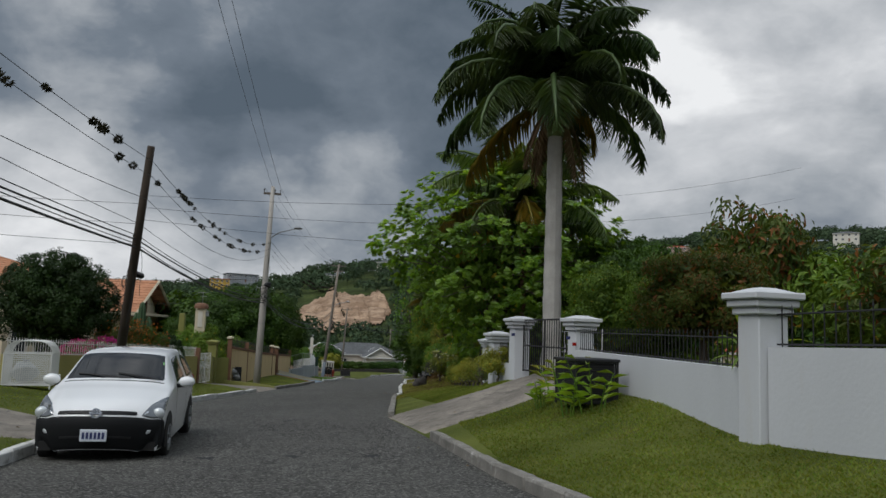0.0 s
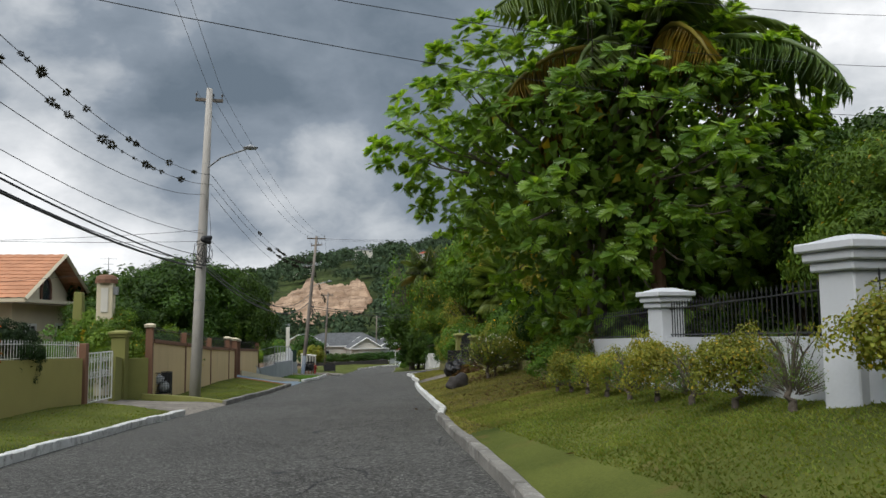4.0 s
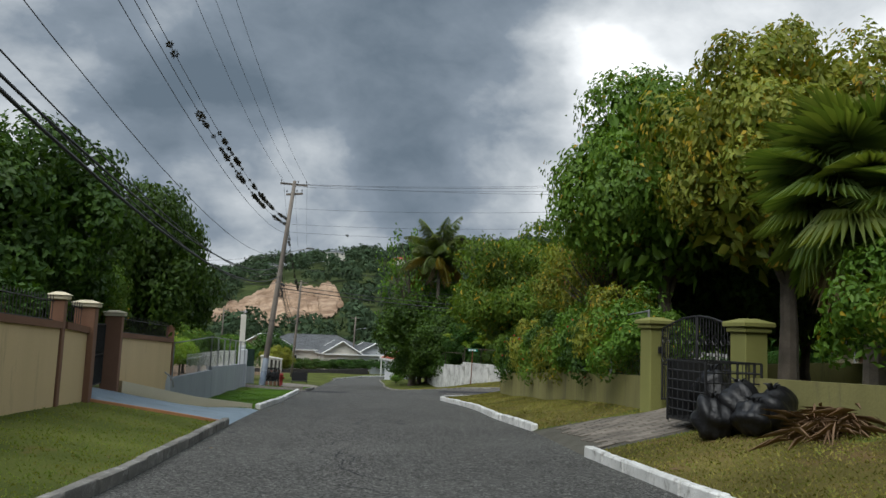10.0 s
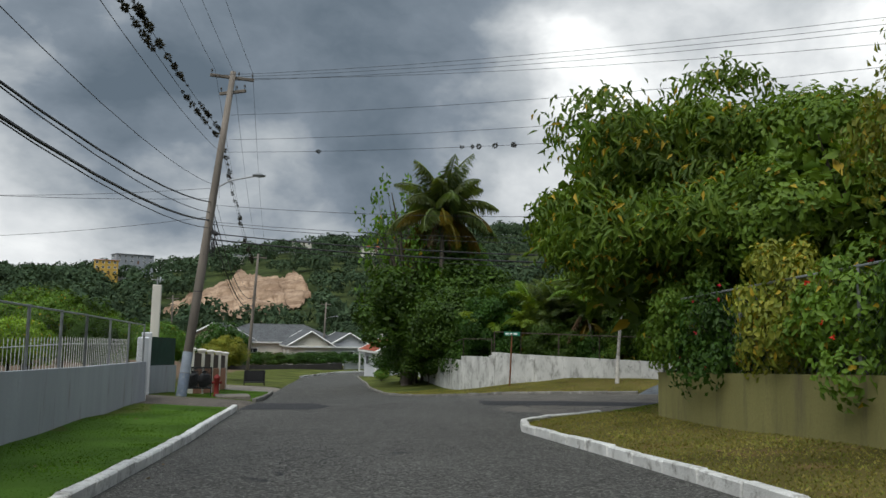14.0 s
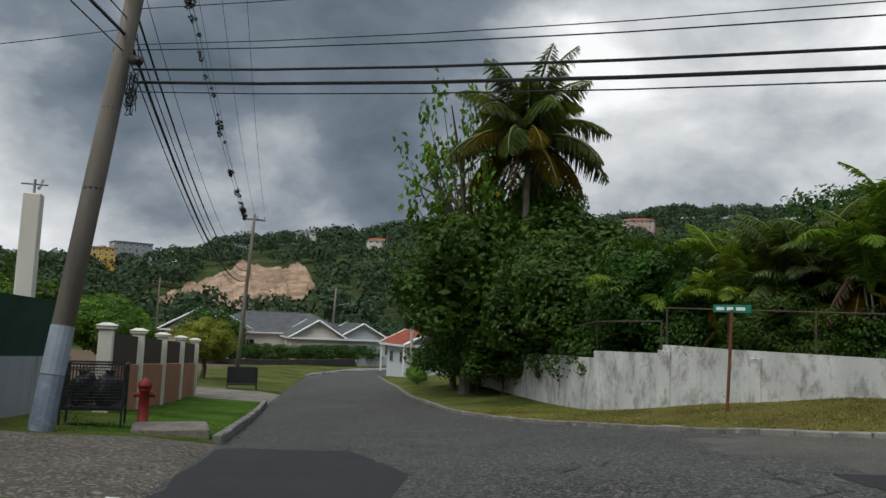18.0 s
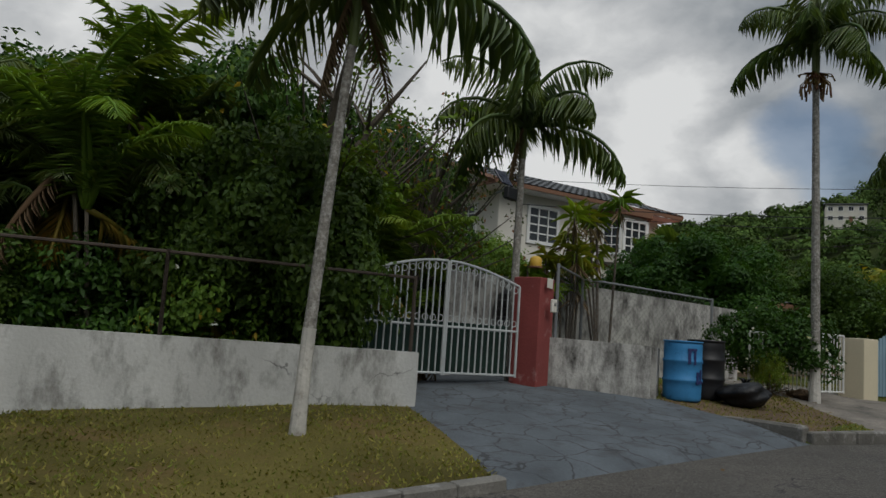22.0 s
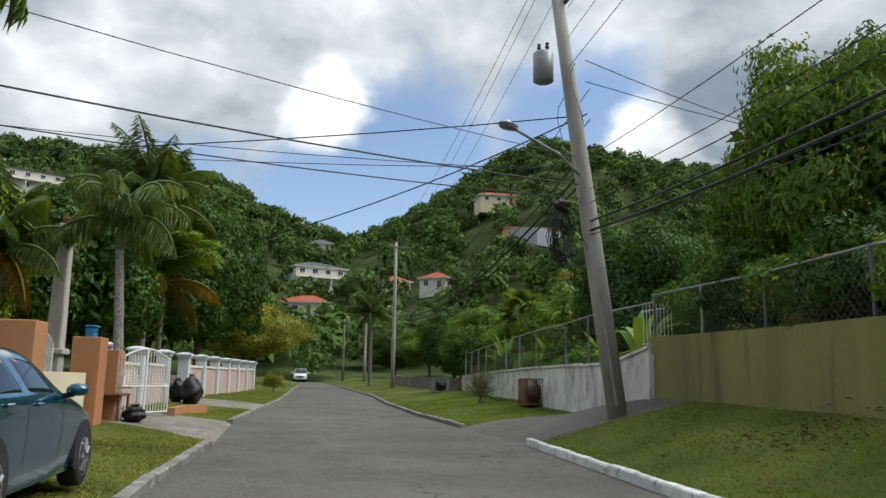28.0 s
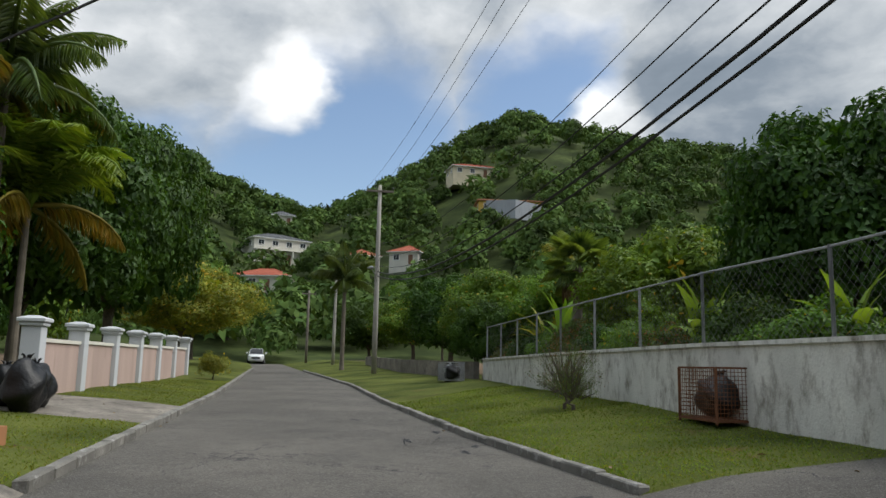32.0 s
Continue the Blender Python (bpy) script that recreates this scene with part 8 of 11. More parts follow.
def sprays(at, way, face, length, width):
    """One leafy spray each, a single triangle."""
    side = unit(np.cross(face, way))
    v = np.stack([at - side * width[:, None] / 2, at + side * width[:, None] / 2, at + way * length[:, None]], 1).reshape(-1, 3)
    return v, np.arange(len(v)).reshape(-1, 3)


def woods(name, mat, count, az_range, r_range, seed, size=(5, 9), cards=90, label="dense green woods on the hillside"):
    """Far tree crowns, each a ragged ball of leaf sprays, as one mesh."""
    rng = np.random.default_rng(seed)
    az = np.radians(rng.uniform(*az_range, count))
    u = rng.random(count)
    r = r_range[0] + (r_range[1] - r_range[0]) * u ** 0.8
    x, y = HUB[0] + r * np.sin(az), HUB[1] + r * np.cos(az)
    s = rng.uniform(*size, count)
    # no trees on the quarry, on the houses or close in front of them
    open_air = (az > radians(-9.6)) & (az < radians(2.0)) & (r > 262) & (r < np.interp(np.degrees(az), [-9.2, -7.5, -5.5, -4.2, -3.2, -2.2, -1.2, 0.6, 1.2, 1.6], [310, 345, 395, 425, 440, 420, 398, 396, 380, 330]) + 5)
    for hx, hy, wide in CLEARINGS:
        hr, haz = math.hypot(hx - HUB[0], hy - HUB[1]), math.atan2(hx - HUB[0], hy - HUB[1])
        off, along = np.abs(az - haz) * hr, hr - r
        open_air |= (np.hypot(x - hx, y - hy) < wide * 0.42 + s * 0.35) | ((off < wide * 0.42 + s * 0.22) & (along > -wide * 0.3) & (along < 10))
    x, y, s, az, r = x[~open_air], y[~open_air], s[~open_air], az[~open_air], r[~open_air]
    count = len(x)
    z = ground_height(x, y)
    own = np.repeat(np.arange(count), int(cards * 2.3))
    d = unit(rng.normal(size=(len(own), 3)))
    d[:, 2] = np.abs(d[:, 2]) - 0.25
    lump = 1 + 0.28 * np.sin(5 * d[:, 0] + own) * np.cos(4 * d[:, 1] + own * 1.7)
    p = d * (lump * rng.uniform(0.75, 1.05, len(own)))[:, None] * s[own][:, None] * (0.5, 0.5, 0.52)
    p += np.stack([x, y, z + s * 0.42], 1)[own]
    way = unit(np.cross(d, rng.normal(size=d.shape)) + 0.3 * d + (0, 0, -0.25))
    v, f = sprays(p, way, unit(d + rng.normal(size=d.shape) * 0.35), s[own] * rng.uniform(0.10, 0.19, len(own)), s[own] * 0.13)
    ob = new(name, raw_mesh(name, v, f, mat))
    return tagged(ob, label, "woods", kind="stuff")


woods("woods", L_FAR, 1400, (84, 172), (108, 330), 1, (4, 9), 80)
woods("woods", L_FAR, 420, (84, 172), (300, 335), 2, (5, 11), 80, "trees along the hill's crest")
# northern woods, with the bluish haze of distance in their leaf colour
woods("woods", L_FAR_HAZE, 1300, (-30, 48), (230, 600), 3, (7, 13), 60, "dark woods on the far hill")
woods("woods", L_FAR_HAZE, 220, (-30, 14), (128, 262), 6, (3.5, 6.5), 90, "garden trees below the far hill")
woods("woods", L_FAR_HAZE, 350, (-30, 48), (560, 610), 4, (8, 15), 50, "trees along the far hill's crest")
woods("woods", L_FAR_HAZE, 300, (48, 84), (150, 450), 5, (6, 11), 60, "woods between the hills")

# ---------------------------------------------------------------- houses
def tile_slope(buf, a, b, c, d, across, courses, lift=0.03):
    """A roof slope from the eave a-b up to the ridge d-c, of ribbed courses that step over one another."""
    a, b, c, d = (Vector(p) for p in (a, b, c, d))
    up = (b - a).cross(d - a).normalized()
    if up.z < 0:
        up = -up
    nu = across * 2
    verts, faces = [], []
    for k in range(courses):
        for v, rise in ((k / courses, lift), ((k + 1) / courses, 0.0)):
            for i in range(nu + 1):
                u = i / nu
                p = (a + (b - a) * u) * (1 - v) + (d + (c - d) * u) * v
                verts.append(tuple(p + up * (rise + (lift if i % 2 else 0.0))))
        o = k * 2 * (nu + 1)
        faces += [(o + i, o + i + 1, o + nu + 2 + i, o + nu + 1 + i) for i in range(nu)]
        if k:
            faces += [(o - nu - 1 + i, o - nu + i, o + 1 + i, o + i) for i in range(nu)]
    buf.add(verts, faces)
    return buf


def window_part(parent, c, w, h, out, bars=(2, 2), frame=None, shade=False):
    """A framed window on a wall; out is the way that it faces."""
    ox, oy = out
    sx, sy = -oy, ox
    turn = math.atan2(sy, sx)

    def bar(buf, u, v, bw, bh, deep, off=0.0):
        buf.box((c[0] + sx * u + ox * off, c[1] + sy * u + oy * off, c[2] + v), (bw, deep, bh), 0.0, turn)

    e = min(0.09, 0.09 * w)
    ring = []
    for hw, hh, off in ((w / 2 + e, h / 2 + e, -0.03), (w / 2 + e, h / 2 + e, 0.08), (w / 2 - e / 2, h / 2 - e / 2, 0.08), (w / 2 - e / 2, h / 2 - e / 2, -0.03)):
        ring.append([(c[0] + sx * u * hw + ox * off, c[1] + sy * u * hw + oy * off, c[2] + v * hh) for u, v in ((-1, -1), (1, -1), (1, 1), (-1, 1))])
    buf = Buf().add([p for r in ring for p in r], [(4 * j + i, 4 * j + (i + 1) % 4, 4 * ((j + 1) % 4) + (i + 1) % 4, 4 * ((j + 1) % 4) + i) for j in range(4) for i in range(4)])
    win = part("window", buf, frame or WHITE_PAINT, parent)
    for k in range(1, bars[0]):
        buf = Buf()
        bar(buf, -w / 2 + w * k / bars[0], 0, e * 0.6, h - e, 0.08, 0.03)
        part("glazing_bar", buf, frame or WHITE_PAINT, win)
    for k in range(1, bars[1]):
        buf = Buf()
        bar(buf, 0, -h / 2 + h * k / bars[1], w - e, e * 0.6, 0.06, 0.03)
        part("glazing_bar", buf, frame or WHITE_PAINT, win)
    pane = Buf()
    bar(pane, 0, 0, w - e, h - e, 0.03, 0.012)
    part("pane", pane, WINDOW, win)
    if shade:
        hood = Buf()
        bar(hood, 0, h / 2 + 0.2, w + 0.3, 0.1, 0.5, 0.25)
        part("hood", hood, OFFWHITE, win)
    return win


def house(x, y, z, turn, w, d, floors, wall, roof, label, kind="hip", rise=1.6, front=3, side=2, eave=0.5, high=2.8, foot=3.0, balcony=False, name="house", across=14, courses=6, ridge="x", win=(1.3, 1.25), frame=None, group="houses", door=True, fascia=None, bars=(2, 2)):
    """A house whose front looks along -y before it is turned."""
    root = thing(name, label, "house", (x, y, z), turn, group)
    top = floors * high
    buf = Buf().box((0, 0, (top - foot) / 2), (w, d, top + foot), 0.02)
    if kind == "gable":
        if ridge == "x":
            for s in (-1, 1):
                buf.add([(s * (w / 2 - 0.1), -d / 2, top), (s * (w / 2 - 0.1), d / 2, top), (s * (w / 2 - 0.1), 0, top + rise * 0.96)], [(0, 1, 2)])
        else:
            for s in (-1, 1):
                buf.add([(-w / 2, s * (d / 2 - 0.1), top), (w / 2, s * (d / 2 - 0.1), top), (0, s * (d / 2 - 0.1), top + rise * 0.96)], [(0, 1, 2)])
    part("wall", buf, wall, root)
    W, D = w / 2 + eave, d / 2 + eave
    rb, drop = Buf(), top - 0.05
    if kind == "flat":
        rb.box((0, 0, top + 0.12), (2 * W, 2 * D, 0.22), 0.02)
        rb.box((0, 0, top + 0.32), (w - 0.3, d - 0.3, 0.2), 0.02)
    elif kind == "gable":
        if ridge == "x":
            tile_slope(rb, (-W, -D, drop), (W, -D, drop), (W, 0, top + rise), (-W, 0, top + rise), across, courses)
            part("roof", tile_slope(Buf(), (W, D, drop), (-W, D, drop), (-W, 0, top + rise), (W, 0, top + rise), across, courses), roof, root)
            ends = [((sx * W, sy * D, drop), (sx * W, 0, top + rise)) for sx in (-1, 1) for sy in (-1, 1)]
        else:
            tile_slope(rb, (-W, D, drop), (-W, -D, drop), (0, -D, top + rise), (0, D, top + rise), across, courses)
            part("roof", tile_slope(Buf(), (W, -D, drop), (W, D, drop), (0, D, top + rise), (0, -D, top + rise), across, courses), roof, root)
            ends = [((sx * W, sy * D, drop), (0, sy * D, top + rise)) for sx in (-1, 1) for sy in (-1, 1)]
        for p, q in ends:
            edge = Buf().tube([(p[0], p[1], p[2] - 0.05), (q[0], q[1], q[2] - 0.05)], 0.11, 4)
            part("bargeboard", edge, fascia or WHITE_PAINT, root)
    else:
        if w >= d:
            h0, h1 = (-(W - D), 0, top + rise), (W - D, 0, top + rise)
        else:
            h0, h1 = (0, -(D - W), top + rise), (0, D - W, top + rise)
        cs = [(-W, -D, drop), (W, -D, drop), (W, D, drop), (-W, D, drop)]
        if w >= d:
            sides = [(cs[0], cs[1], h1, h0), (cs[1], cs[2], h1, h1), (cs[2], cs[3], h0, h1), (cs[3], cs[0], h0, h0)]
        else:
            sides = [(cs[0], cs[1], h0, h0), (cs[1], cs[2], h1, h0), (cs[2], cs[3], h1, h1), (cs[3], cs[0], h0, h1)]
        for q in sides[1:]:
            part("roof", tile_slope(Buf(), *q, across, courses), roof, root)
        tile_slope(rb, *sides[0], across, courses)
        part("ridge_cap", Buf().tube([h0, h1], 0.1, 6), roof, root)
        for c0, hh in zip(cs, (h0, h1, h1, h0) if w >= d else (h0, h0, h1, h1)):
            part("hip_cap", Buf().tube([c0, hh], 0.08, 5), roof, root)
    part("roof", rb, roof, root)
    if kind != "flat":
        for (ax, ay), (bx, by) in [((-W, -D), (W, -D)), ((W, -D), (W, D)), ((W, D), (-W, D)), ((-W, D), (-W, -D))]:
            part("fascia", Buf().strip([(ax, ay), (bx, by)], 0.06, drop - 0.17, drop - 0.01), fascia or WHITE_PAINT, root)
        part("soffit", Buf().box((0, 0, drop - 0.19), (2 * W - 0.06, 2 * D - 0.06, 0.03)), WHITE_PAINT, root)
    for f in range(floors):
        zc = f * high + high * 0.56
        for k in range(front):
            u = -w / 2 + w * (k + 0.5) / front
            if door and f == 0 and k == front // 2:
                db = Buf().box((u, -d / 2 - 0.02, 1.02), (1.0, 0.1, 2.04), 0.01)
                part("door", db, BROWN, root, "brown front door")
            else:
                window_part(root, (u, -d / 2, zc), *win, (0, -1), bars, frame)
        for k in range(side):
            v = -d / 2 + d * (k + 0.5) / side
            window_part(root, (-w / 2, v, zc), *win, (-1, 0), bars, frame)
            window_part(root, (w / 2, v, zc), *win, (1, 0), bars, frame)
        if balcony and f > 0:
            part("balcony", Buf().box((0, -d / 2 - 0.7, f * high), (w, 1.5, 0.18), 0.02), OFFWHITE, root)
            rail = Buf().box((0, -d / 2 - 1.4, f * high + 0.95), (w, 0.08, 0.08))
            for k in range(int(w / 0.5) + 1):
                rail.box((-w / 2 + 0.04 + (w - 0.08) * k / int(w / 0.5), -d / 2 - 1.4, f * high + 0.5), (0.07, 0.07, 0.84))
            part("balustrade", rail, OFFWHITE, root)
            for k in range(4):
                part("column", Buf().box((-w / 2 + 0.2 + (w - 0.4) * k / 3, -d / 2 - 1.3, (f - 1) * high + high / 2 - 0.05), (0.28, 0.28, high - 0.1), 0.02), OFFWHITE, root)
    return root


def arch_opening(parent, x, y, z0, w, h, out, mat):
    """A dark arched recess behind a raised surround."""
    pts = [(-w / 2, 0)] + [(-w / 2 * math.cos(a), h - w / 2 + w / 2 * math.sin(a)) for a in np.linspace(0, math.pi, 13)] + [(w / 2, 0)]
    ox, oy = out
    sx, sy = -oy, ox
    glass = Buf().add([(x + sx * u + ox * 0.02, y + sy * u + oy * 0.02, z0 + v) for u, v in pts], [tuple(range(len(pts)))])
    win = part("window", Buf().tube([(x + sx * u + ox * 0.05, y + sy * u + oy * 0.05, z0 + v) for u, v in pts], 0.07, 6), mat, parent, "arched window surround")
    part("pane", glass, WINDOW, win)


# cream houses under clay tiles on the slope beside the road
base = gz(-20, 44)
h = house(-22.4, 46.0, -1.7, -8, 11, 9, 1, CREAM, ROOF_TERRA, "cream rendered house with a clay tile hip roof", "hip", 1.7, 3, 2, 0.6, 5.0, 3, across=24, courses=10, win=(1.6, 1.5), fascia=BROWN)
for k in range(3):
    arch_opening(h, 5.5, -3.2 + 2.2 * k, 0.6, 1.5, 2.6, (1, 0), OFFWHITE)
    arch_opening(h, 4.4 - 2.4 * k, -4.5, 0.6, 1.5, 2.6, (0, -1), OFFWHITE)
h = house(-20.4, 58.6, -2.4, 0, 9.6, 8.6, 1, CREAM, ROOF_TERRA, "cream house with a gabled clay tile roof", "gable", 2.4, 2, 2, 0.9, 4.4, 3, across=22, courses=12, ridge="x", fascia=CREAM)
arch_opening(h, 4.72, 0, 4.3, 1.3, 1.3, (1, 0), BROWN)
chim = thing("chimney", "cream masonry chimney with an antenna", "chimney", (-9.0, 45.8, gz(-9, 45.8)), 5)
top = 2.35 - gz(-9, 45.8)
part("shaft", Buf().box((0, 0, top / 2 - 0.2), (0.56, 0.56, top + 0.4), 0.02), CREAM, chim)
part("cap", Buf().lathe([(0.40, top - 0.12), (0.40, top + 0.02), (0.34, top + 0.14), (0.2, top + 0.2), (0.02, top + 0.21)], 12), BROWN, chim, "brown domed cap")
part("recess", Buf().box((0, -0.285, top - 0.75), (0.26, 0.04, 0.9), 0.01), OFFWHITE, chim)
part("antenna", Buf().tube([(0.05, 0, top + 0.1), (0.05, 0, top + 0.85)], 0.012, 5).tube([(-0.25, 0, top + 0.8), (0.35, 0, top + 0.8)], 0.008, 4).tube([(-0.15, 0.1, top + 0.6), (0.25, -0.1, top + 0.6)], 0.008, 4), GALV, chim)
part("meter_box", Buf().box((0.36, -0.1, top - 0.4), (0.16, 0.24, 0.3), 0.01), GALV, chim)
solid("garden_post", Buf().box((0, 0, 1.9), (0.5, 0.5, 3.9), 0.03, 0, 0.6), OLIVE, "olive tapered concrete post above a hedge", "post", (-10.2, 46.6, gz(-10.2, 46.6)))

# bungalows at the bend beyond the hedge
house(0.6, 171.5, -7.6, 4, 17, 9, 1, OFFWHITE, ROOF_GREY, "white bungalow with a grey shingle roof", "hip", 2.3, 5, 2, 0.6, 3.6, 3, across=26, courses=12)
house(4.6, 163.6, -7.4, 6, 5.4, 8, 1, OFFWHITE, ROOF_GREY, "white gabled wing with a grey shingle roof", "gable", 1.9, 1, 2, 0.5, 3.1, 3, across=14, courses=10, ridge="y", door=False)
house(9.8, 167.0, -7.4, 8, 5.6, 8, 1, WALL_WHITE, ROOF_GREY, "white house end with a grey gable roof", "gable", 1.8, 1, 2, 0.5, 3.0, 3, across=14, courses=10, ridge="y", door=False)
house(-6.6, 160.0, -7.2, -6, 7, 9, 1, CREAM, ROOF_GREY, "cream gabled bungalow with a grey shingle roof", "gable", 2.2, 2, 2, 0.6, 3.4, 3, across=18, courses=10, ridge="y", door=False)
wall_run("boundary_wall", [(-9, 143.0), (-2.5, 144.8), (4.0, 149.5), (8.5, 154.0)], [-6.0, -6.1, -6.2, -6.2], ROCK, "low rubble stone wall under a hedge", 0.4)
wall_run("boundary_wall", [(9.0, 154.8), (14.0, 160.0), (30, 168)], [-6.0, -5.9, -5.6], WALL_WHITE, "low white wall along the bend", 0.2)

# guard house by the roadside
g = house(10.9, 131.6, gz(10, 129) + 0.05, 10, 3.3, 4.6, 1, WALL_WHITE, ROOF_RED, "small white guardhouse with a red tile roof", "gable", 1.0, 2, 2, 0.5, 2.3, 1.5, across=16, courses=8, ridge="y", win=(0.55, 0.7), frame=GALV, name="guardhouse", door=False)
part("porch_post", Buf().box((-2.05, -2.6, 1.1), (0.12, 0.12, 2.2), 0.01), WHITE_PAINT, g)
part("porch_post", Buf().box((-2.05, 2.6, 1.1), (0.12, 0.12, 2.2), 0.01), WHITE_PAINT, g)

# two-storey house behind the red pillar
h = house(40.6, 90.6, -2.5, -37, 9, 9, 2, OFFWHITE, ROOF_GREY, "cream two-storey house with a grey shingle roof", "gable", 1.7, 2, 2, 0.75, 3.2, 2, across=30, courses=14, ridge="x", win=(1.5, 1.4), fascia=BROWN, bars=(3, 4))
bay = Buf().prism([(-1.25, 0), (-0.75, -0.7), (0.75, -0.7), (1.25, 0)], 3.9, 5.95)
bay.v = [(2.3 + x, -4.5 + z, y) for x, y, z in bay.v]
bay_box = part("bay_window", bay, OFFWHITE, h, "white bay window under a small brown hood")
for c, w_, out in [((2.3, -5.2, 5.0), 1.3, (0, -1)), ((1.3, -4.86, 5.0), 0.7, (-0.81, -0.58)), ((3.3, -4.86, 5.0), 0.7, (0.81, -0.58))]:
    window_part(h, c, w_, 1.45, out, (3, 4) if w_ > 1 else (2, 4))
hood = Buf().prism([(-1.5, 0), (-0.85, -0.95), (0.85, -0.95), (1.5, 0)], 5.95, 6.15)
hood.v = [(2.3 + x, -4.5 + z, y) for x, y, z in hood.v]
part("hood", hood, BROWN, h, "brown wooden hood")
# low house and the roof behind it
house(34.2, 83.4, -2.5, -37, 8.0, 6, 1, CREAM, ROOF_GREY, "low cream house with a brown roof edge", "hip", 0.7, 3, 2, 0.7, 2.15, 2, across=18, courses=6, win=(1.2, 1.0), fascia=BROWN)
house(44.0, 82.6, -2.0, -37, 9, 7, 1, CREAM, ROOF_RED, "cream house with a red tile gable roof", "gable", 1.6, 3, 2, 0.6, 2.3, 2, across=20, courses=9, ridge="x")
house(25.0, 102.0, -4.6, -30, 8, 7, 1, OFFWHITE, ROOF_GREY, "white house with a grey roof behind palms", "hip", 2.0, 3, 2, 0.6, 4.2, 2, across=20, courses=9)

# unfinished concrete columns in a garden
for cx, cy, ct, lab in [(31.4, 75.35, 1.9, "tall weathered concrete column with a bracket"), (41.4, 68.75, 2.3, "tall weathered concrete column in a garden")]:
    b0 = gz(cx, cy)
    c = thing("concrete_column", lab, "column", (cx, cy, b0), -37, "concrete columns")
    hh = ct - b0
    part("shaft", Buf().box((0, 0, hh / 2 - 0.15), (0.46, 0.46, hh + 0.3), 0.04, 0, 0.7), POLE_CONC, c)
    part("plinth", Buf().box((0, 0, hh * 0.28), (0.62, 0.62, 0.16), 0.03), POLE_CONC, c)
    part("bracket", Buf().box((0.0, 0, hh + 0.04), (0.3, 0.2, 0.22), 0.02).box((0.12, 0.1, hh + 0.16), (0.08, 0.08, 0.2), 0.01), RUST, c, "rusty bracket on top")
c = thing("concrete_column", "white square concrete post with wires", "column", (-5.1, 90.8, gz(-5.1, 90.8)), 4, "concrete columns")
hh = 0.2 - gz(-5.1, 90.8)
part("shaft", Buf().box((0, 0, hh / 2 - 0.1), (0.34, 0.34, hh + 0.2), 0.02), OFFWHITE, c)
part("bracket", Buf().tube([(0, 0, hh), (0, 0, hh + 0.3)], 0.03, 6).tube([(-0.25, 0, hh + 0.2), (0.25, 0, hh + 0.2)], 0.02, 5).tube([(0.1, -0.1, hh + 0.1), (0.1, 0.2, hh + 0.32)], 0.03, 6), GALV, c)

# houses on the wooded hills
def hill_house(x, y, turn, w, d, floors, wall, roof, label, kind="hip", lift=1.0, **kw):
    turn = math.degrees(math.atan2(18 - x, y - 68)) + turn
    house(x, y, gz(x, y) + lift, turn, w, d, floors, wall, roof, label, kind, kw.pop("rise", 1.6), kw.pop("front", 4), 2, 0.5, 2.8, lift + 2.5, across=12, courses=5, group="hill houses", bars=(2, 1), **kw)


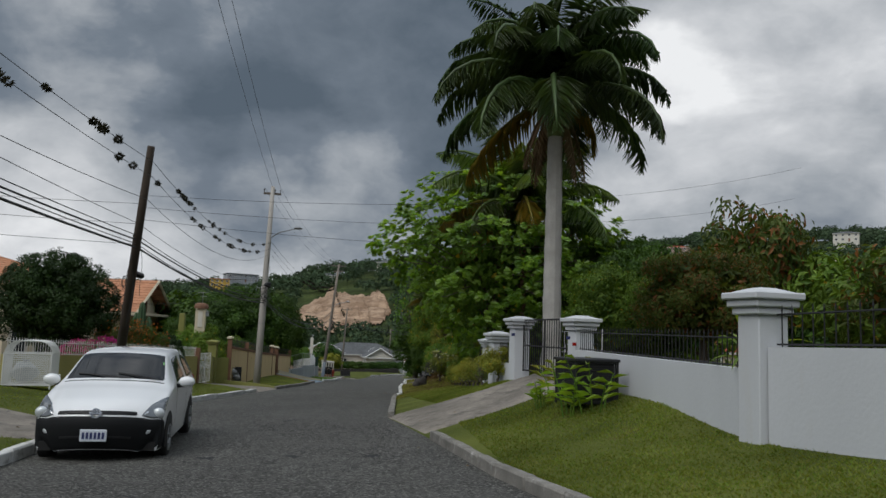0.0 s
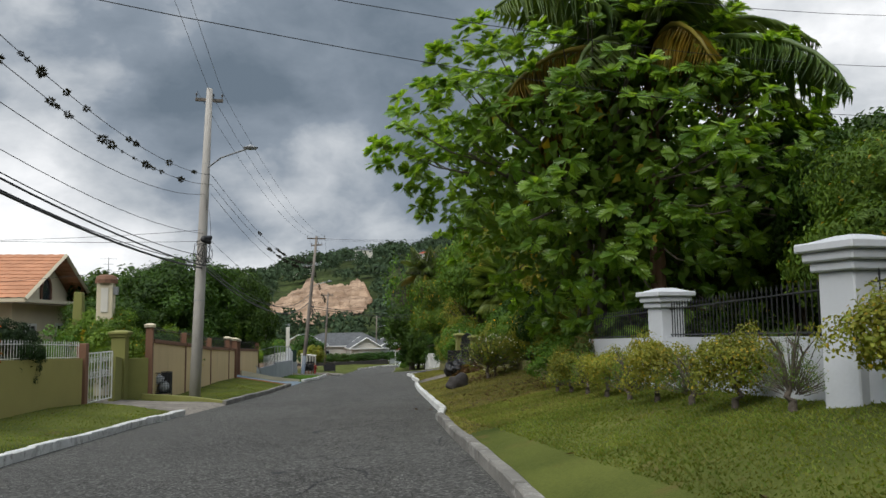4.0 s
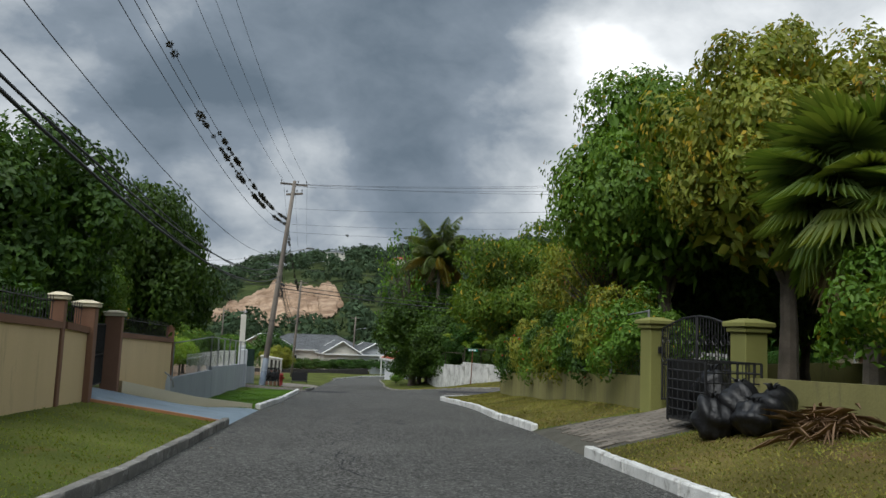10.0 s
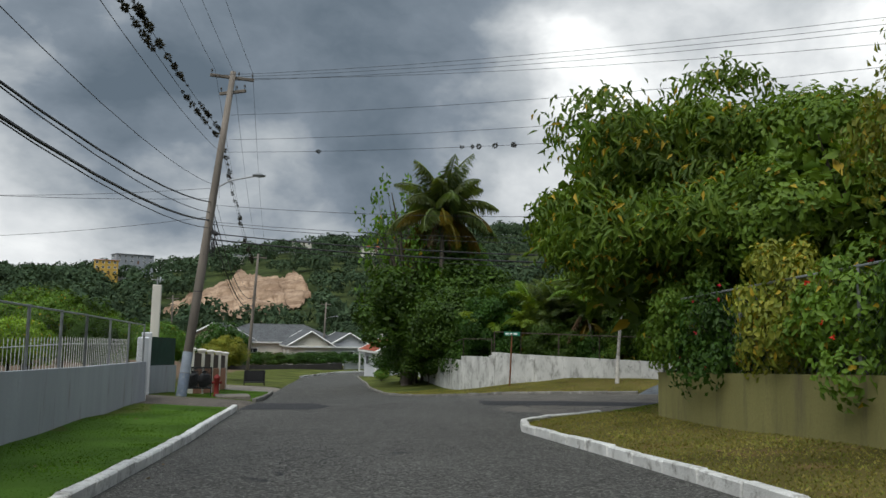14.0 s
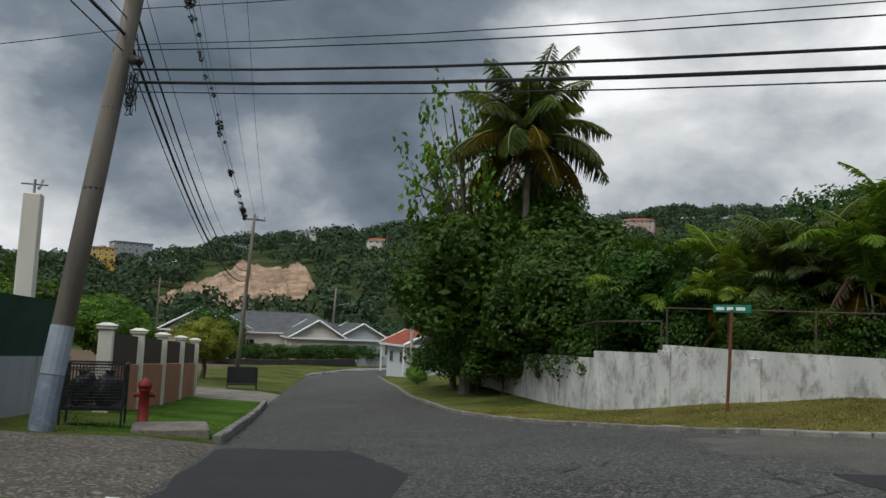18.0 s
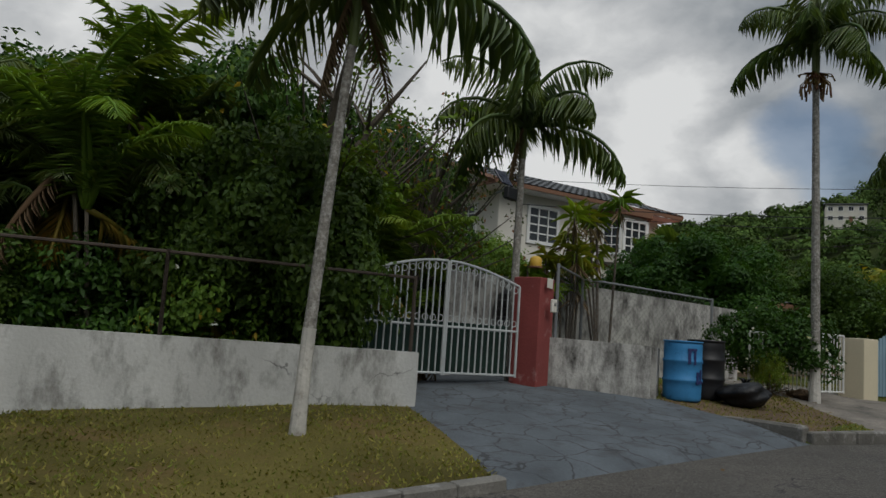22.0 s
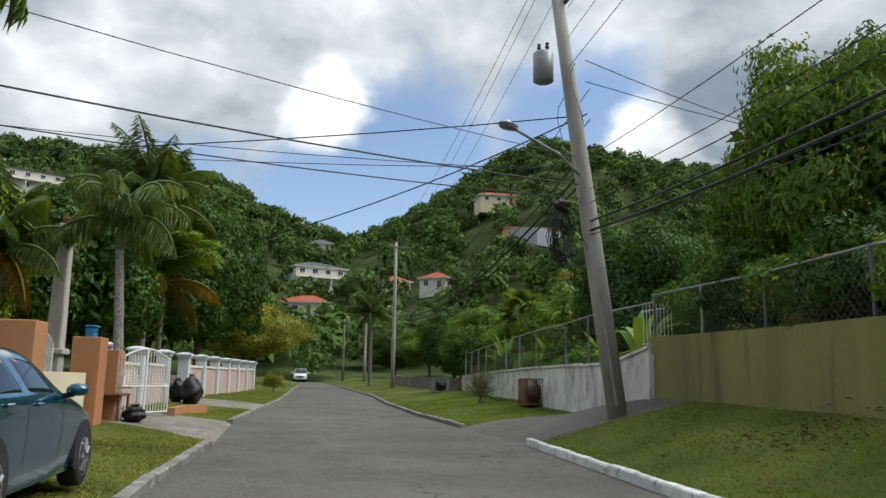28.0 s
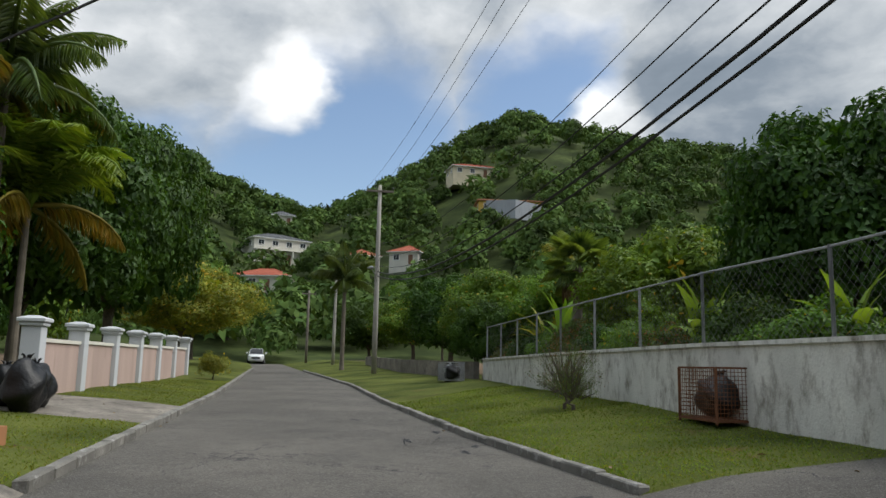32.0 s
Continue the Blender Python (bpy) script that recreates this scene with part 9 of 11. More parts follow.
YELLOW = rough_mat("yellow_wall", (0.56, 0.36, 0.08), 0.9, 0.1, 0.7, 25, 0.15)
RED_WALL = rough_mat("red_wall", (0.42, 0.09, 0.07), 0.9, 0.1, 0.7, 25, 0.15)
HILL_HOUSES = [
    (174, -36, 18, 13, 9, 2, OFFWHITE, ROOF_GREY, "white house with balconies on the hill", "hip", -1.0, dict(balcony=True)),
    (150, -17, -20, 11, 8, 1, OFFWHITE, ROOF_RED, "white house with a red tile roof on the slope", "hip", -0.5, {}),
    (158, -48, 25, 6, 6, 1, OFFWHITE, ROOF_RED, "small white house with a red roof among trees", "hip", 0.3, dict(front=2)),
    (144, -49, -25, 6.5, 6, 1, OFFWHITE, ROOF_RED, "small white house with a red hip roof", "hip", 0.3, dict(front=2)),
    (166, -98, 14, 15, 8, 1, CREAM, ROOF_RED, "cream house with red tile roof high on the hill", "hip", 0.3, {}),
    (140, -79, 5, 15, 8, 1, YELLOW, ROOF_TERRA, "long yellow house above a retaining wall", "flat", -1.2, {}),
    (210, -64, 0, 7, 6, 1, OFFWHITE, ROOF_GREY, "small white house near the crest", "hip", 0.5, dict(front=2)),
    (228, -10, -12, 13, 9, 2, YELLOW, ROOF_TERRA, "yellow house with arches on the hillside", "flat", 0.5, {}),
    (252, 24, 10, 10, 9, 2, RED_WALL, ROOF_GREY, "red painted house on the hillside", "flat", 0.5, {}),
    (246, 9, 8, 15, 9, 2, OFFWHITE, ROOF_GREY, "white terraced house on the hillside", "flat", 0.5, dict(balcony=True)),
    (262, 48, 0, 11, 9, 2, OFFWHITE, ROOF_GREY, "white house along the ridge", "flat", 3.0, {}),
    (247.6, 366.6, 20, 19, 10, 4, CREAM, ROOF_GREY, "cream stepped house on the far hill", "flat", 4.0, dict(balcony=True)),
    (314, 463, 0, 15, 10, 2, OFFWHITE, ROOF_GREY, "white house near the far crest", "hip", 4.0, {}),
    (-84, 560, 12, 22, 12, 2, GREY_WALL, ROOF_GREY, "large grey house on a terrace of the ridge", "flat", 8.5, dict(front=6)),
    (-95, 540, -5, 13, 8, 3, YELLOW, ROOF_TERRA, "apricot house of three storeys below the ridge", "flat", 5.0, dict(front=4)),
    (-24, 560, 5, 12, 8, 1, OFFWHITE, ROOF_GREY, "white house among trees on the far hill", "hip", 3.0, {}),
    (20, 590, -8, 13, 8, 1, OFFWHITE, ROOF_GREY, "white house among trees on the far hill", "hip", 4.0, {}),
    (62, 540, 6, 14, 8, 1, OFFWHITE, ROOF_RED, "house with an orange roof on the far hill", "hip", 2.0, {}),
    (205, 480, -6, 18, 10, 2, PINK, ROOF_RED, "pink house with a red roof on the far hill", "hip", 4.0, {}),
]
for hx, hy, ht, hw, hd, hf, hm, hr, hl, hk, hlift, kw in HILL_HOUSES:
    hill_house(hx, hy, ht, hw, hd, hf, hm, hr, hl, hk, hlift, **kw)
solid("retaining_wall", Buf().strip([(138, -68), (132, -71), (130, -86)], 0.5, gz(133, -77) - 2, gz(133, -77) + 2.4), GREY_WALL, "long grey retaining wall below a yellow house", "wall", kind="structure")


# bare cut of the quarry on the far hill
def quarry():
    az = np.radians(np.linspace(-9.2, 1.6, 90))
    tops = np.interp(np.degrees(az), [-9.2, -7.5, -5.5, -4.2, -3.2, -2.2, -1.2, 0.6, 1.2, 1.6], [310, 345, 395, 425, 440, 420, 398, 396, 380, 330])
    feet = np.interp(np.degrees(az), [-9.2, -7, -4, -1, 0.5, 1.6], [300, 285, 275, 280, 290, 322])
    rng = np.random.default_rng(8)
    deg = np.degrees(az)
    tops = tops + rng.normal(size=90) * 3 + 9 * np.sin(deg * 2.3) * np.sin(deg * 0.9 + 1) + 5 * np.sin(deg * 5.1)
    feet = feet + rng.normal(size=90) * 3 + 13 * np.sin(deg * 1.9 + 0.6) * np.sin(deg * 0.7) + 7 * np.sin(deg * 4.3 + 2)
    n = 60
    v = np.linspace(0, 1, n)
    r = feet[:, None] + (tops - feet)[:, None] * v
    x, y = HUB[0] + r * np.sin(az)[:, None], HUB[1] + r * np.cos(az)[:, None]
    z = ground_height(x, y) + 0.9
    rough = np.sin(x * 0.33 + y * 0.21) * 0.7 + np.sin(y * 0.5 + 1.5 * np.sin(x * 0.12)) * 0.7 + rng.normal(size=x.shape) * 0.12
    high = z + 1.1 * np.sin(x * 0.09) + 0.5 * np.sin(x * 0.31 + 1)
    step = np.mod(high, 6.0) / 6.0
    z = z + np.sin(v * math.pi) ** 0.5 * (0.8 + 4.2 * (np.clip(step * 2.6 - 0.6, 0, 1) - step) + rough * 0.8)
    verts = np.stack([x, y, z], -1).reshape(-1, 3)
    i = (np.arange(89)[:, None] * n + np.arange(n - 1)).ravel()
    faces = np.stack([i, i + n, i + n + 1, i + 1], 1)
    ob = new("quarry", raw_mesh("quarry", verts, faces, QUARRY))
    tagged(ob, "bare terraced earth cut of a quarry", "quarry", kind="structure")


quarry()

# ---------------------------------------------------------------- vehicles
def ball(buf, c, r, n=14, m=8, wob=0.0, seed=0, flat=None):
    """A rounded lump about c with half-sizes r; wob: how uneven; flat: height below which it is cut level."""
    rng = random.Random(seed)
    ph = [rng.uniform(0, 6.28) for _ in range(6)]
    verts, faces = [], []
    for j in range(m + 1):
        b = -math.pi / 2 + math.pi * j / m
        for i in range(n):
            a = 2 * math.pi * i / n
            d = (math.cos(a) * math.cos(b), math.sin(a) * math.cos(b), math.sin(b))
            k = 1 + wob * (math.sin(3 * d[0] + ph[0]) * math.cos(2.5 * d[1] + ph[1]) + 0.6 * math.sin(6 * d[2] + 4 * d[0] + ph[2]) + 0.4 * math.sin(9 * d[1] + ph[3] + 5 * d[0]))
            z = c[2] + r[2] * d[2] * k
            verts.append((c[0] + r[0] * d[0] * k, c[1] + r[1] * d[1] * k, z if flat is None else max(z, flat)))
    for j in range(m):
        faces += [(j * n + i, j * n + (i + 1) % n, (j + 1) * n + (i + 1) % n, (j + 1) * n + i) for i in range(n)]
    return buf.add(verts, faces)


def loft(buf, rings):
    n = len(rings[0])
    verts = [p for r in rings for p in r]
    faces = [(j * n + i, j * n + (i + 1) % n, (j + 1) * n + (i + 1) % n, (j + 1) * n + i) for j in range(len(rings) - 1) for i in range(n)]
    faces += [tuple(range(n))[::-1], tuple(range((len(rings) - 1) * n, len(rings) * n))]
    return buf.add(verts, faces)


def body_ring(y, hw, z0, z1, crown=0.02):
    h = z1 - z0
    half = [(0.0, z0), (hw * 0.82, z0), (hw * 0.95, z0 + 0.12 * h), (hw * 0.99, z0 + 0.3 * h), (hw, z0 + 0.52 * h), (hw * 0.985, z0 + 0.74 * h), (hw * 0.95, z0 + 0.9 * h), (hw * 0.86, z1 - 0.012), (hw * 0.5, z1 + crown * 0.7), (0.0, z1 + crown)]
    return [(x, y, z) for x, z in half] + [(-x, y, z) for x, z in half[-2:0:-1]]


def panel(name, parent, corners, mat, inset=0.06, proud=0.008, label="", bow=0.0):
    """A pane laid just outside a four-cornered face, a little smaller than it."""
    c = [Vector(p) for p in corners]
    mid = sum(c, Vector()) / 4
    nrm = (c[2] - c[0]).cross(c[3] - c[1]).normalized()
    if nrm.dot(mid - Vector((0, mid.y * 0.6, 0.6))) < 0:
        nrm = -nrm
    q = []
    for p in c:
        d = mid - p
        q.append(p + d.normalized() * min(inset * 1.4, d.length * 0.4) + nrm * proud)
    n, verts, faces = 8, [], []
    for j in range(n + 1):
        for i in range(n + 1):
            u, v = i / n, j / n
            p = (q[0] * (1 - u) + q[1] * u) * (1 - v) + (q[3] * (1 - u) + q[2] * u) * v
            verts.append(tuple(p + nrm * bow * (1 - (2 * u - 1) ** 2) * (1 - 0.5 * (2 * v - 1) ** 2)))
    faces = [(j * (n + 1) + i, j * (n + 1) + i + 1, (j + 1) * (n + 1) + i + 1, (j + 1) * (n + 1) + i) for j in range(n) for i in range(n)]
    return part(name, Buf().add(verts, faces), mat, parent, label, True)


def wheel_part(parent, x, y, r, wide, side):
    def turned(profile, n=24):
        b = Buf().lathe(profile, n)
        b.v = [(x + side * z, y + py, r + px) for px, py, z in b.v]
        return b
    h = wide / 2
    tyre = part("wheel", turned([(0.05, -h), (r * 0.86, -h), (r * 0.97, -h * 0.8), (r, -h * 0.4), (r, h * 0.4), (r * 0.97, h * 0.8), (r * 0.88, h), (r * 0.62, h * 0.96), (0.05, h * 0.7)]), RUBBER, parent, "black tyre", True)
    part("rim", turned([(0.02, h * 0.7), (r * 0.16, h * 0.98), (r * 0.3, h * 0.86), (r * 0.58, h * 0.9), (r * 0.64, h * 1.03), (r * 0.66, h * 0.8)], 20), RIM_GREY, tyre, "grey metal rim", True)
    for k in range(7):
        a = 2 * math.pi * k / 7
        p0, p1 = (math.cos(a) * r * 0.14, math.sin(a) * r * 0.14), (math.cos(a) * r * 0.6, math.sin(a) * r * 0.6)
        part("spoke", Buf().tube([(x + side * h * 0.98, y + p0[0], r + p0[1]), (x + side * h * 1.0, y + p1[0], r + p1[1])], [0.028, 0.02], 5), RIM_GREY, tyre)


RIM_GREY = plain_mat("rim_metal", (0.30, 0.31, 0.32), 0.35, 0.7)
CABIN = plain_mat("car_cabin", (0.03, 0.03, 0.032), 0.8)


def car(x, y, z, turn, label, paint, stations, belt, roof, wheels, width, dark_ends=False, lamps="front", name="car", pitch=0.0):
    """A car whose front looks along -y. stations: y, half width, floor and top of the lower body.
    belt and roof: y and half width at the four ends of the glass house, with heights."""
    root = thing(name, label, "car", (x, y, z), turn)
    if pitch:
        root.matrix_world = root.matrix_world @ Matrix.Rotation(radians(pitch), 4, "X")
    part("body", loft(Buf(), [body_ring(*s) for s in stations]), paint, root, "", True)
    (f0, f0w, r0, r0w, zb), (f1, f1w, r1, r1w, zr) = belt, roof
    b = [(-f0w, f0, zb), (f0w, f0, zb), (r0w, r0, zb), (-r0w, r0, zb)]
    t = [(-f1w, f1, zr), (f1w, f1, zr), (r1w, r1, zr), (-r1w, r1, zr)]
    cab = Buf().add(b + t, [(0, 1, 5, 4), (1, 2, 6, 5), (2, 3, 7, 6), (3, 0, 4, 7)])
    part("cabin", cab, paint, root)
    top = Buf()
    loft(top, [[(p[0] * k, (p[1] - (f1 + r1) / 2) * k + (f1 + r1) / 2, zr + up) for p in t] for k, up in ((1.0, -0.004), (0.985, 0.02), (0.93, 0.038), (0.75, 0.05), (0.3, 0.056))])
    part("roof", top, paint, root, "", True)
    panel("windscreen", root, (b[0], b[1], t[1], t[0]), GLASS, 0.03, 0.014, "dark reflecting windscreen", 0.05)
    panel("rear_window", root, (b[2], b[3], t[3], t[2]), GLASS, 0.06, 0.012, "", 0.04)
    for s, i, j in ((1, 1, 2), (-1, 0, 3)):
        cut = [0.0, 0.48, 0.97]
        for a0, a1 in zip(cut[:-1], cut[1:]):
            B0, B1 = Vector(b[i]).lerp(Vector(b[j]), a0), Vector(b[i]).lerp(Vector(b[j]), a1)
            T0, T1 = Vector(t[i]).lerp(Vector(t[j]), a0), Vector(t[i]).lerp(Vector(t[j]), a1)
            panel("side_window", root, (B0, B1, T1, T0), GLASS, 0.045, 0.008)
        for a0 in (0.2, 0.62):
            yy = f0 + (r0 - f0) * a0 + 0.25
            part("door_handle", Buf().box((s * (width / 2 - 0.015), yy, zb - 0.16), (0.05, 0.17, 0.035), 0.012), BUMPER if dark_ends else paint, root)
        for yy in (f0 + 0.3, (f0 + r0) / 2 + 0.05, r0 - 0.35):
            part("door_seam", Buf().box((s * (width / 2 - 0.014), yy, zb - 0.34), (0.02, 0.008, 0.5)), BUMPER, root)
        mirror = part("mirror", ball(Buf(), (s * (width / 2 + 0.12), f0 + 0.28, zb + 0.1), (0.12, 0.07, 0.085), 12, 8), paint, root, "", True)
        part("mirror_arm", Buf().tube([(s * (width / 2 - 0.06), f0 + 0.3, zb + 0.02), (s * (width / 2 + 0.08), f0 + 0.28, zb + 0.06)], 0.03, 6), BUMPER, mirror)
        for wy in wheels:
            arch = Buf().lathe([(0.36, -0.02), (0.36, 0.012), (0.33, 0.02)], 24)
            arch.v = [(s * (width / 2 - 0.02 + vz), wy + vy, max(0.12, 0.31 + vx)) for vx, vy, vz in arch.v]
            part("wheel_arch", arch, RUBBER, root)
            wheel_part(root, s * (width / 2 - 0.085), wy, 0.30, 0.2, s)
    return root


def number_plate(root, y, z, s):
    plate = part("number_plate", Buf().box((0, y, z), (0.34, 0.02, 0.16), 0.008), PLATE, root, "pale plate with dark bars")
    for k, w_ in enumerate((0.042, 0.042, 0.042, 0.042, 0.042, 0.042)):
        part("bar", Buf().box((-0.125 + k * 0.05, y + s * 0.012, z), (0.03, 0.008, 0.085)), PLATE_INK, plate)


def spline(rows, u):
    """A smooth curve through rows of numbers, read at the fractional row u."""
    n = len(rows)
    k = min(n - 2, max(0, int(u)))
    f = u - k
    p0, p1, p2, p3 = (np.array(rows[min(n - 1, max(0, k + o))], float) for o in (-1, 0, 1, 2))
    m1, m2 = (p2 - p0) * 0.4, (p3 - p1) * 0.4
    return (2 * f ** 3 - 3 * f ** 2 + 1) * p1 + (f ** 3 - 2 * f ** 2 + f) * m1 + (3 * f ** 2 - 2 * f ** 3) * p2 + (f ** 3 - f ** 2) * m2


class Shell:
    """A car's skin. Each station: y, half width, belt height, half width at the top, top height, floor, sweep back at the sides.
    A place on it: u, the fractional station, and s, from the middle of the top (0) to the sill (1), negative on the other side."""

    def __init__(self, stations):
        self.rows = stations

    def at(self, u, s):
        y, hw, zb, tw, zt, z0, bow = spline(self.rows, u)
        a = abs(s) * 7
        edge = 0.10 * min(1.0, (zt - zb) * 2)
        pts = [(0, zt), (tw * 0.45, zt - 0.008), (tw * 0.82, zt - 0.028), (tw, zt - 0.05 - edge * 0.4), (hw * 0.975, zb + 0.015), (hw, zb - 0.12 * (zb - z0) / 0.8), (hw * 0.995, z0 + 0.42 * (zb - z0)), (hw * 0.955, z0)]
        x, z = spline(pts, a)
        return Vector((x if s >= 0 else -x, y + bow * (x / hw) ** 2, z))

    def normal(self, u, s):
        e = 0.02
        du = self.at(u + e, s) - self.at(u - e, s)
        ds = self.at(u, s + e) - self.at(u, s - e)
        n = du.cross(ds)
        if n.length < 1e-9:
            return Vector((0, -1, 0))
        n.normalize()
        p = self.at(u, s)
        return n if n.dot(Vector((p.x, p.y * 0.4, p.z - 0.6))) > 0 else -n

    def patch(self, name, parent, mat, corners, proud=0.006, n=(10, 10), label="", round_off=0.0):
        """Skin between four corners (u, s) in turn, raised a little; round_off pulls the corners in."""
        verts, faces = [], []
        for j in range(n[1] + 1):
            for i in range(n[0] + 1):
                a, b = 2 * i / n[0] - 1, 2 * j / n[1] - 1
                a, b = a * (1 - round_off * b * b), b * (1 - round_off * a * a)
                a, b = (a + 1) / 2, (b + 1) / 2
                u, q = (sum(w * c[k] for w, c in zip(((1 - a) * (1 - b), a * (1 - b), a * b, (1 - a) * b), corners)) for k in (0, 1))
                edge = min(i, n[0] - i, j, n[1] - j)
                verts.append(self.at(u, q) + self.normal(u, q) * (proud if edge else -0.004))
        w = n[0] + 1
        faces = [(j * w + i, j * w + i + 1, (j + 1) * w + i + 1, (j + 1) * w + i) for j in range(n[1]) for i in range(n[0])]
        return part(name, Buf().add([tuple(v) for v in verts], faces), mat, parent, label, True)


# white hatchback with black bumpers
LAMP_BOWL = plain_mat("lamp_bowl", (0.16, 0.17, 0.18), 0.12, 0.5, 0.8, 0.6)
zc = gz(-3.55, 13.1)
van = thing("car", "white hatchback car with black bumpers on the road", "car", (-3.66, 13.15, zc), 5.6)
VAN = Shell([(-2.12, 0.66, 0.22, 0.54, 0.23, 0.19, 0.24), (-2.19, 0.74, 0.37, 0.60, 0.41, 0.19, 0.27), (-2.21, 0.785, 0.52, 0.65, 0.58, 0.19, 0.29), (-2.17, 0.81, 0.62, 0.67, 0.70, 0.19, 0.30),
             (-2.08, 0.825, 0.70, 0.68, 0.79, 0.19, 0.29), (-1.88, 0.838, 0.80, 0.69, 0.89, 0.19, 0.25), (-1.52, 0.846, 0.90, 0.71, 1.0, 0.20, 0.19), (-1.2, 0.85, 0.96, 0.74, 1.085, 0.20, 0.16),
             (-0.82, 0.85, 0.985, 0.69, 1.29, 0.20, 0.14), (-0.42, 0.85, 0.995, 0.645, 1.485, 0.20, 0.10), (0.1, 0.85, 1.0, 0.63, 1.545, 0.20, 0.03), (0.9, 0.85, 1.0, 0.62, 1.545, 0.20, 0.0),
             (1.5, 0.845, 1.0, 0.61, 1.52, 0.20, -0.03), (1.85, 0.83, 1.0, 0.60, 1.46, 0.22, -0.06), (2.05, 0.81, 0.98, 0.60, 1.10, 0.25, -0.09), (2.14, 0.78, 0.80, 0.62, 0.85, 0.28, -0.10), (2.16, 0.74, 0.45, 0.6, 0.5, 0.30, -0.1)])
body = Buf()
US, SS = np.linspace(0, 16, 97), np.linspace(-1, 1, 71)
body.add([tuple(VAN.at(u, s_)) for u in US for s_ in SS], [(i * 71 + j, i * 71 + j + 1, (i + 1) * 71 + j + 1, (i + 1) * 71 + j) for i in range(96) for j in range(70)])
part("body", body, CAR_WHITE, van, "", True)
part("underside", Buf().box((0, 0, 0.25), (1.5, 3.9, 0.12)), RUBBER, van)
VAN.patch("windscreen", van, GLASS, [(7.16, -0.405), (7.16, 0.405), (9.0, 0.395), (9.0, -0.395)], 0.006, (20, 10), "dark reflecting windscreen", 0.03)
VAN.patch("cowl", van, BUMPER, [(7.0, -0.40), (7.0, 0.40), (7.15, 0.40), (7.15, -0.40)], 0.005, (20, 2), "black strip below the windscreen")
VAN.patch("rear_window", van, GLASS, [(13.2, -0.38), (13.2, 0.38), (14.1, 0.38), (14.1, -0.38)], 0.006, (16, 6))
VAN.patch("bumper", van, BUMPER, [(0.0, -0.995), (0.0, 0.995), (2.85, 0.93), (2.85, -0.93)], 0.012, (60, 14), "matt black front bumper")
VAN.patch("air_intake", van, BIN_BLACK, [(0.75, -0.3), (0.75, 0.3), (1.25, 0.3), (1.25, -0.3)], 0.014, (12, 3))
VAN.patch("bumper", van, BUMPER, [(15.1, -0.99), (15.1, 0.99), (16.0, 0.99), (16.0, -0.99)], 0.015, (50, 6), "matt black rear bumper")
grille = VAN.patch("grille", van, BIN_BLACK, [(2.95, -0.275), (2.95, 0.275), (3.62, 0.25), (3.62, -0.25)], 0.008, (24, 4), "black slatted grille", 0.05)
for k in range(3):
    VAN.patch("slat", grille, BUMPER, [(3.06 + 0.18 * k, -0.26), (3.06 + 0.18 * k, 0.26), (3.12 + 0.18 * k, 0.255), (3.12 + 0.18 * k, -0.255)], 0.016, (20, 2))
bp = VAN.at(3.2, 0)
badge = part("badge", Buf().lathe([(0.068, -0.012), (0.068, 0.012), (0.05, 0.014), (0.05, -0.012)], 20), CHROME, van, "plain chrome ring badge")
part("badge_bar", Buf().box((0, 0, 0.008), (0.17, 0.03, 0.012), 0.004), CHROME, badge)
badge.matrix_local = Matrix.Translation(bp + Vector((0, -0.022, 0))) @ Matrix.Rotation(radians(78), 4, "X")
